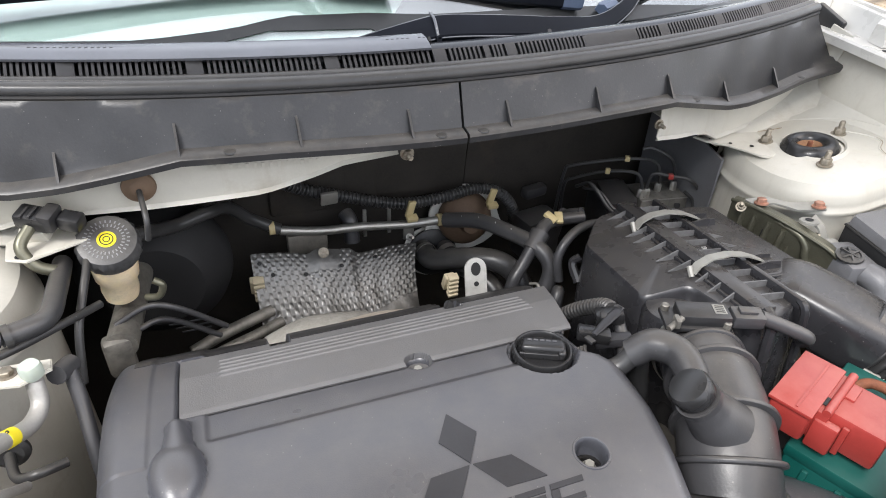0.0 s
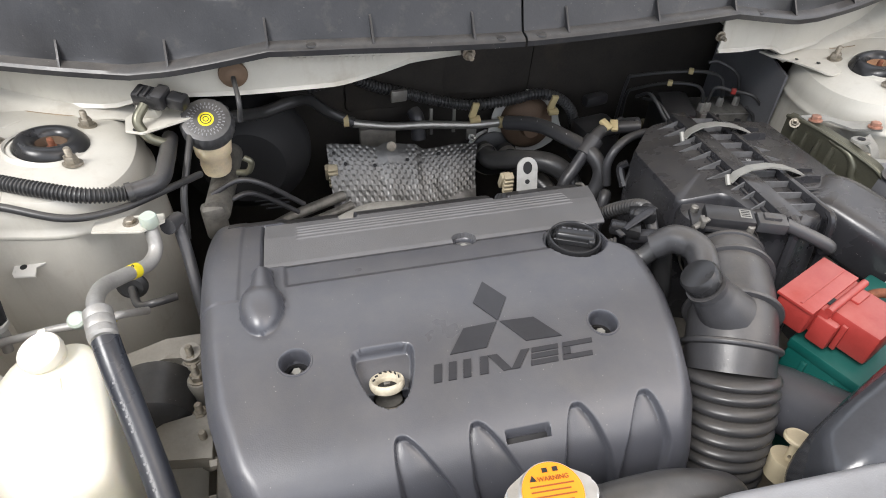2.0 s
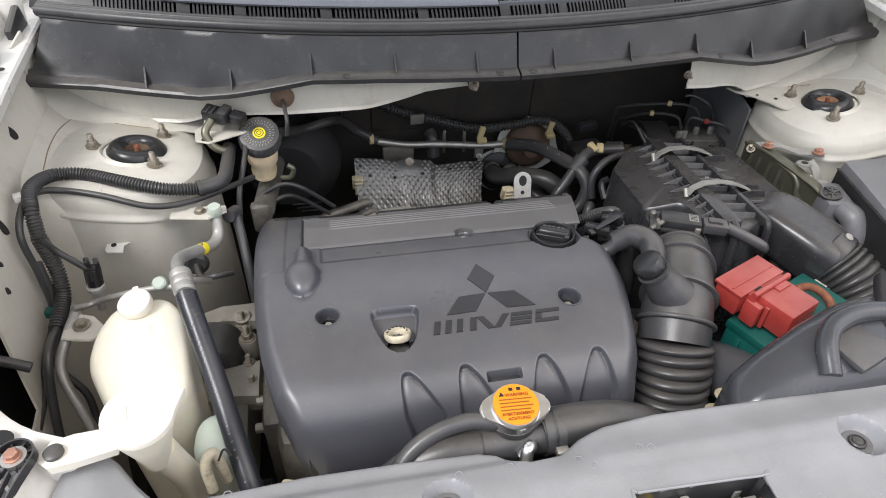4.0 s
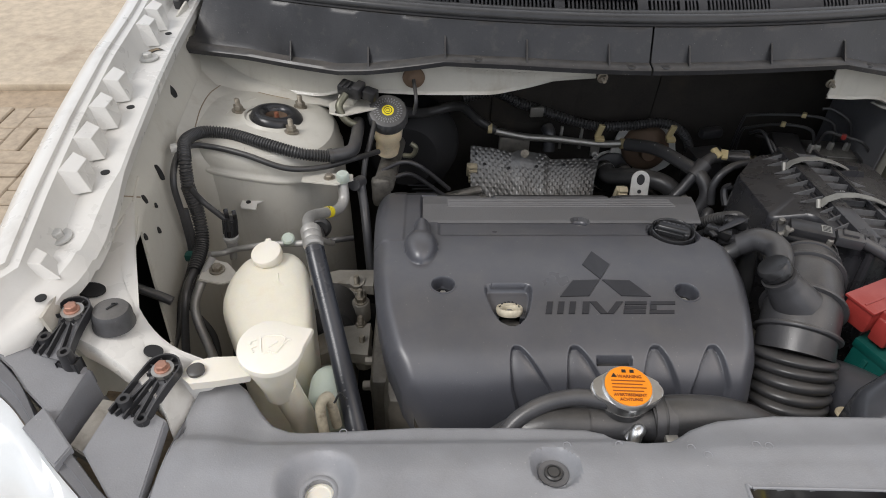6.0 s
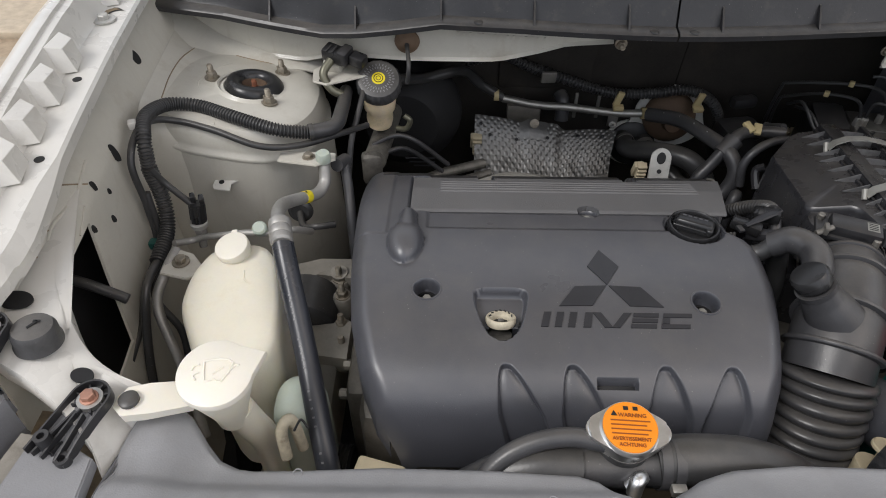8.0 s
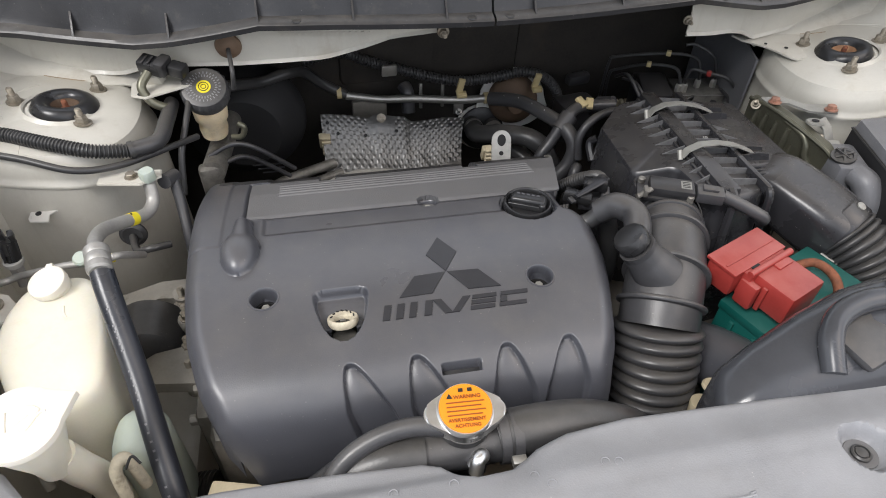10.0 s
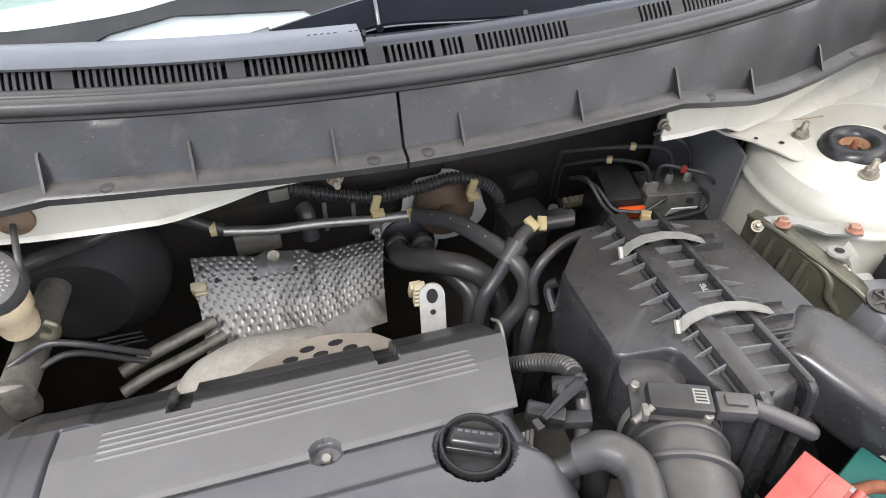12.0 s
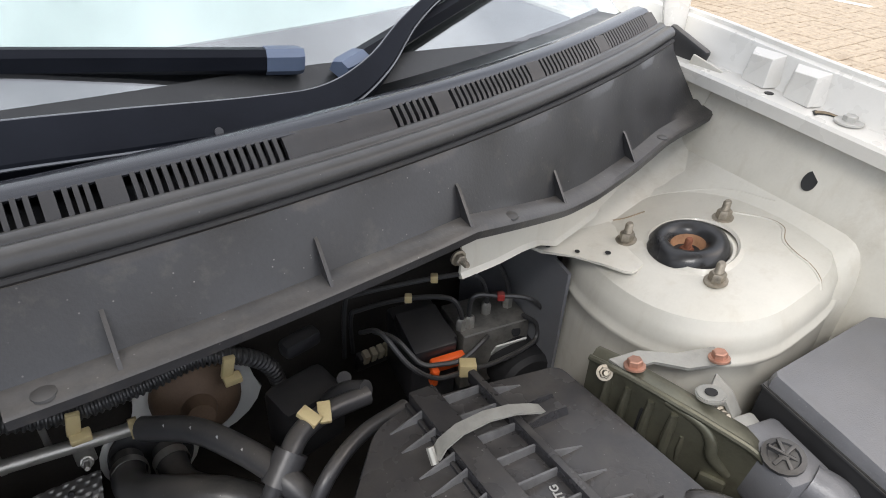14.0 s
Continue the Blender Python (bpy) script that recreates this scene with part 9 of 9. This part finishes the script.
part("joint_end", lt([(0.0016, 0.001), (0.0016, 0.003), (0.0036, 0.003), (0.0036, 0)], pose(0.002, 0.1335, 1.165, 70, 0, 0), 18), "wiper", w1)
part("pivot_cover", tb([(-0.172, 0.152, 1.138), (-0.150, 0.152, 1.145), (-0.120, 0.1515, 1.1525), (-0.095, 0.151, 1.158)], [0.009, 0.0165, 0.0172, 0.0172], flat=0.55, sides=20), "lidgloss", w1, "pale grey pivot cover")
part("hole", lt([(0.0028, 0), (0.0028, 0.0015), (0.0012, 0.0015)], pose(0.15, 0.1375, 1.163, 62, 0, 0), 14), "gloss", w1)
w2 = thing("windscreen_wiper", (-0.62, 0.27, 1.17), "black windscreen wiper lying along the foot of the glass", "wiper", group="windscreen wipers")
blade(w2, screen(-0.45, 0.146), screen(0.240, 0.050))
c1 = screen(-0.064, 0.104)
d1 = (screen(0.24, 0.05) - screen(-0.45, 0.146)).normalized()
arm(w2, [(-0.62, 0.28, 1.186), (-0.52, 0.28, 1.205), (-0.38, 0.272, 1.212), (-0.24, 0.264, 1.212), c1 - d1 * 0.085 + NG * 0.027, c1 - d1 * 0.055 + NG * 0.036, c1 - d1 * 0.02 + NG * 0.037, c1 + d1 * 0.005 + NG * 0.036], [0.013, 0.012, 0.010, 0.0085, 0.0075, 0.0075, 0.0075])
part("adapter", tb([c1 - d1 * 0.040 + NG * 0.016, c1 - d1 * 0.036 + NG * 0.019, c1 + d1 * 0.015 + NG * 0.020, c1 + d1 * 0.036 + NG * 0.018, c1 + d1 * 0.043 + NG * 0.014], [0.011, 0.0140, 0.0150, 0.0135, 0.010], sides=16), "cover", w2, "grey arm adapter")
part("adapter_bow", tb([c1 + d1 * 0.004 + NG * 0.033, c1 + d1 * 0.02 + NG * 0.034, c1 + d1 * 0.036 + NG * 0.028, c1 + d1 * 0.043 + NG * 0.018], [0.0075, 0.0080, 0.0075, 0.005], flat=0.5), "cover", w2)
# raised lid on the cowl shelf
part("access_lid", shell([[(x, cowl_top_y(x) + 0.035 + d, 1.167 + 0.006 * math.sin(min(1, d / 0.02) * 1.5)) for d in (0, 0.008, 0.02, 0.034)] for x in np.linspace(-0.5, -0.02, 16)], 0.003), "lidgloss", gr, "raised grey access lid")

# ---- yard: kerb, pavers, line, bollard ----
pav = bpy.data.meshes.new("paver")
bm = bx((0, 0, -0.02), (0.194, 0.094, 0.045), bevel=0.005, seg=1)
bm.to_mesh(pav)
bm.free()
pav.materials.append(M["stone"])
rng = random.Random(5)


def pavement(name, x0, x1, y0, y1, skip, limit):
    """Block pavers in a basket of pairs; the near ones as pieces, the rest as one mesh."""
    base = thing(name, ((x0 + x1) / 2, (y0 + y1) / 2, -0.01), "worn brown interlocking block paving", "pavement", kind="structure")
    rest = bmesh.new()
    made = 0
    nx, ny = int((x1 - x0) / 0.2), int((y1 - y0) / 0.2)
    for i in range(nx):
        for j in range(ny):
            for k in range(2):
                flip = (i + j) % 2
                x = x0 + 0.2 * i + (0.05 + 0.1 * k if flip else 0.1)
                y = y0 + 0.2 * j + (0.1 if flip else 0.05 + 0.1 * k)
                if skip(x, y):
                    continue
                m = pose(x - base.location.x, y - base.location.y, 0.01 + rng.uniform(-0.004, 0.002), rng.uniform(-1, 1), rng.uniform(-1, 1), (90 if flip else 0) + rng.uniform(-1.5, 1.5))
                if made < limit:
                    ob = new("paver", pav)
                    ob.parent = base
                    ob.matrix_basis = m
                    made += 1
                else:
                    k0 = len(rest.verts)
                    rest.from_mesh(pav)
                    rest.verts.ensure_lookup_table()
                    bmesh.ops.transform(rest, matrix=Matrix.Translation(base.location) @ m, verts=rest.verts[k0:])
    if rest.verts:
        tagged(part("more_pavers", rest, "stone", base), kind="stuff")
    else:
        rest.free()
    return base


pavement("pavement_left", -3.6, -0.8, -1.2, 2.1, lambda x, y: y > 2.15, 290)
pavement("pavement_right", 1.3, 8.1, -0.6, 4.8, lambda x, y: y > 3.6 + 0.1 * x, 280)
kb = thing("kerb", (-2.2, 2.25, -0.01), "worn concrete kerb strip beside the paving", "kerb", kind="structure")
for i in range(5):
    part("kerb_stone", bx((-4.0 + 0.85 * i, 2.24 + 0.02 * i, 0.0), (0.84, 0.16, 0.05), (0, 0, 1.5), 0.012), "slab", kb)
sl = thing("yard_slab", (-2.5, 4.5, -0.01), "stained concrete slab beyond the kerb", "slab", kind="structure")
part("slab", shell([[(x, y, 0.01) for y in (2.33, 3.2, 4.5, 7)] for x in (-7, -4, -2, -0.9)], 0.02), "slab", sl)
ln = thing("road_line", (4.1, 2.4, 0.0), "worn white painted parking line", "road marking")
for y in np.arange(0.6, 2.3, 0.2):
    part("stripe", bx((4.26 + 0.004 * math.sin(31 * y), y + 0.1, 0.0035), (0.088 + 0.008 * math.sin(57 * y), 0.192, 0.003), (0, 0, 1.2 * math.sin(43 * y)), 0.001), "line", ln)
mk = thing("road_marking", (5.0, 2.6, 0.0), "worn patches of white road paint on the paving", "road marking")
for x, y, w, h, a in ((5.04, 2.95, 0.07, 0.26, 3), (7.15, 3.15, 0.09, 0.62, 8), (4.0, 1.26, 0.16, 0.22, 25)):
    part("patch", bx((x, y, 0.0035), (w, h, 0.003), (0, 0, a), 0.001), "line", mk)
wl_ = thing("wheel_stop", (5.3, 3.75, 0.0), "yellow and black painted steel wheel stop bar", "wheel stop")
E2 = [(4.55, 3.55, -0.02), (4.57, 3.56, 0.09), (4.72, 3.6, 0.12), (5.6, 3.85, 0.12), (6.4, 4.05, 0.12)]
part("bar", tb(E2, 0.045, sides=16), "rubber", wl_, "black steel bar")
for i in range(4):
    a, b = Vector((4.75, 3.608, 0.12)), Vector((6.4, 4.05, 0.12))
    k = 0.05 + 0.25 * i
    part("yellow_band", tb([a.lerp(b, k), a.lerp(b, k + 0.12)], 0.0465, sides=16, n=2), "yellow", wl_, "yellow painted band")
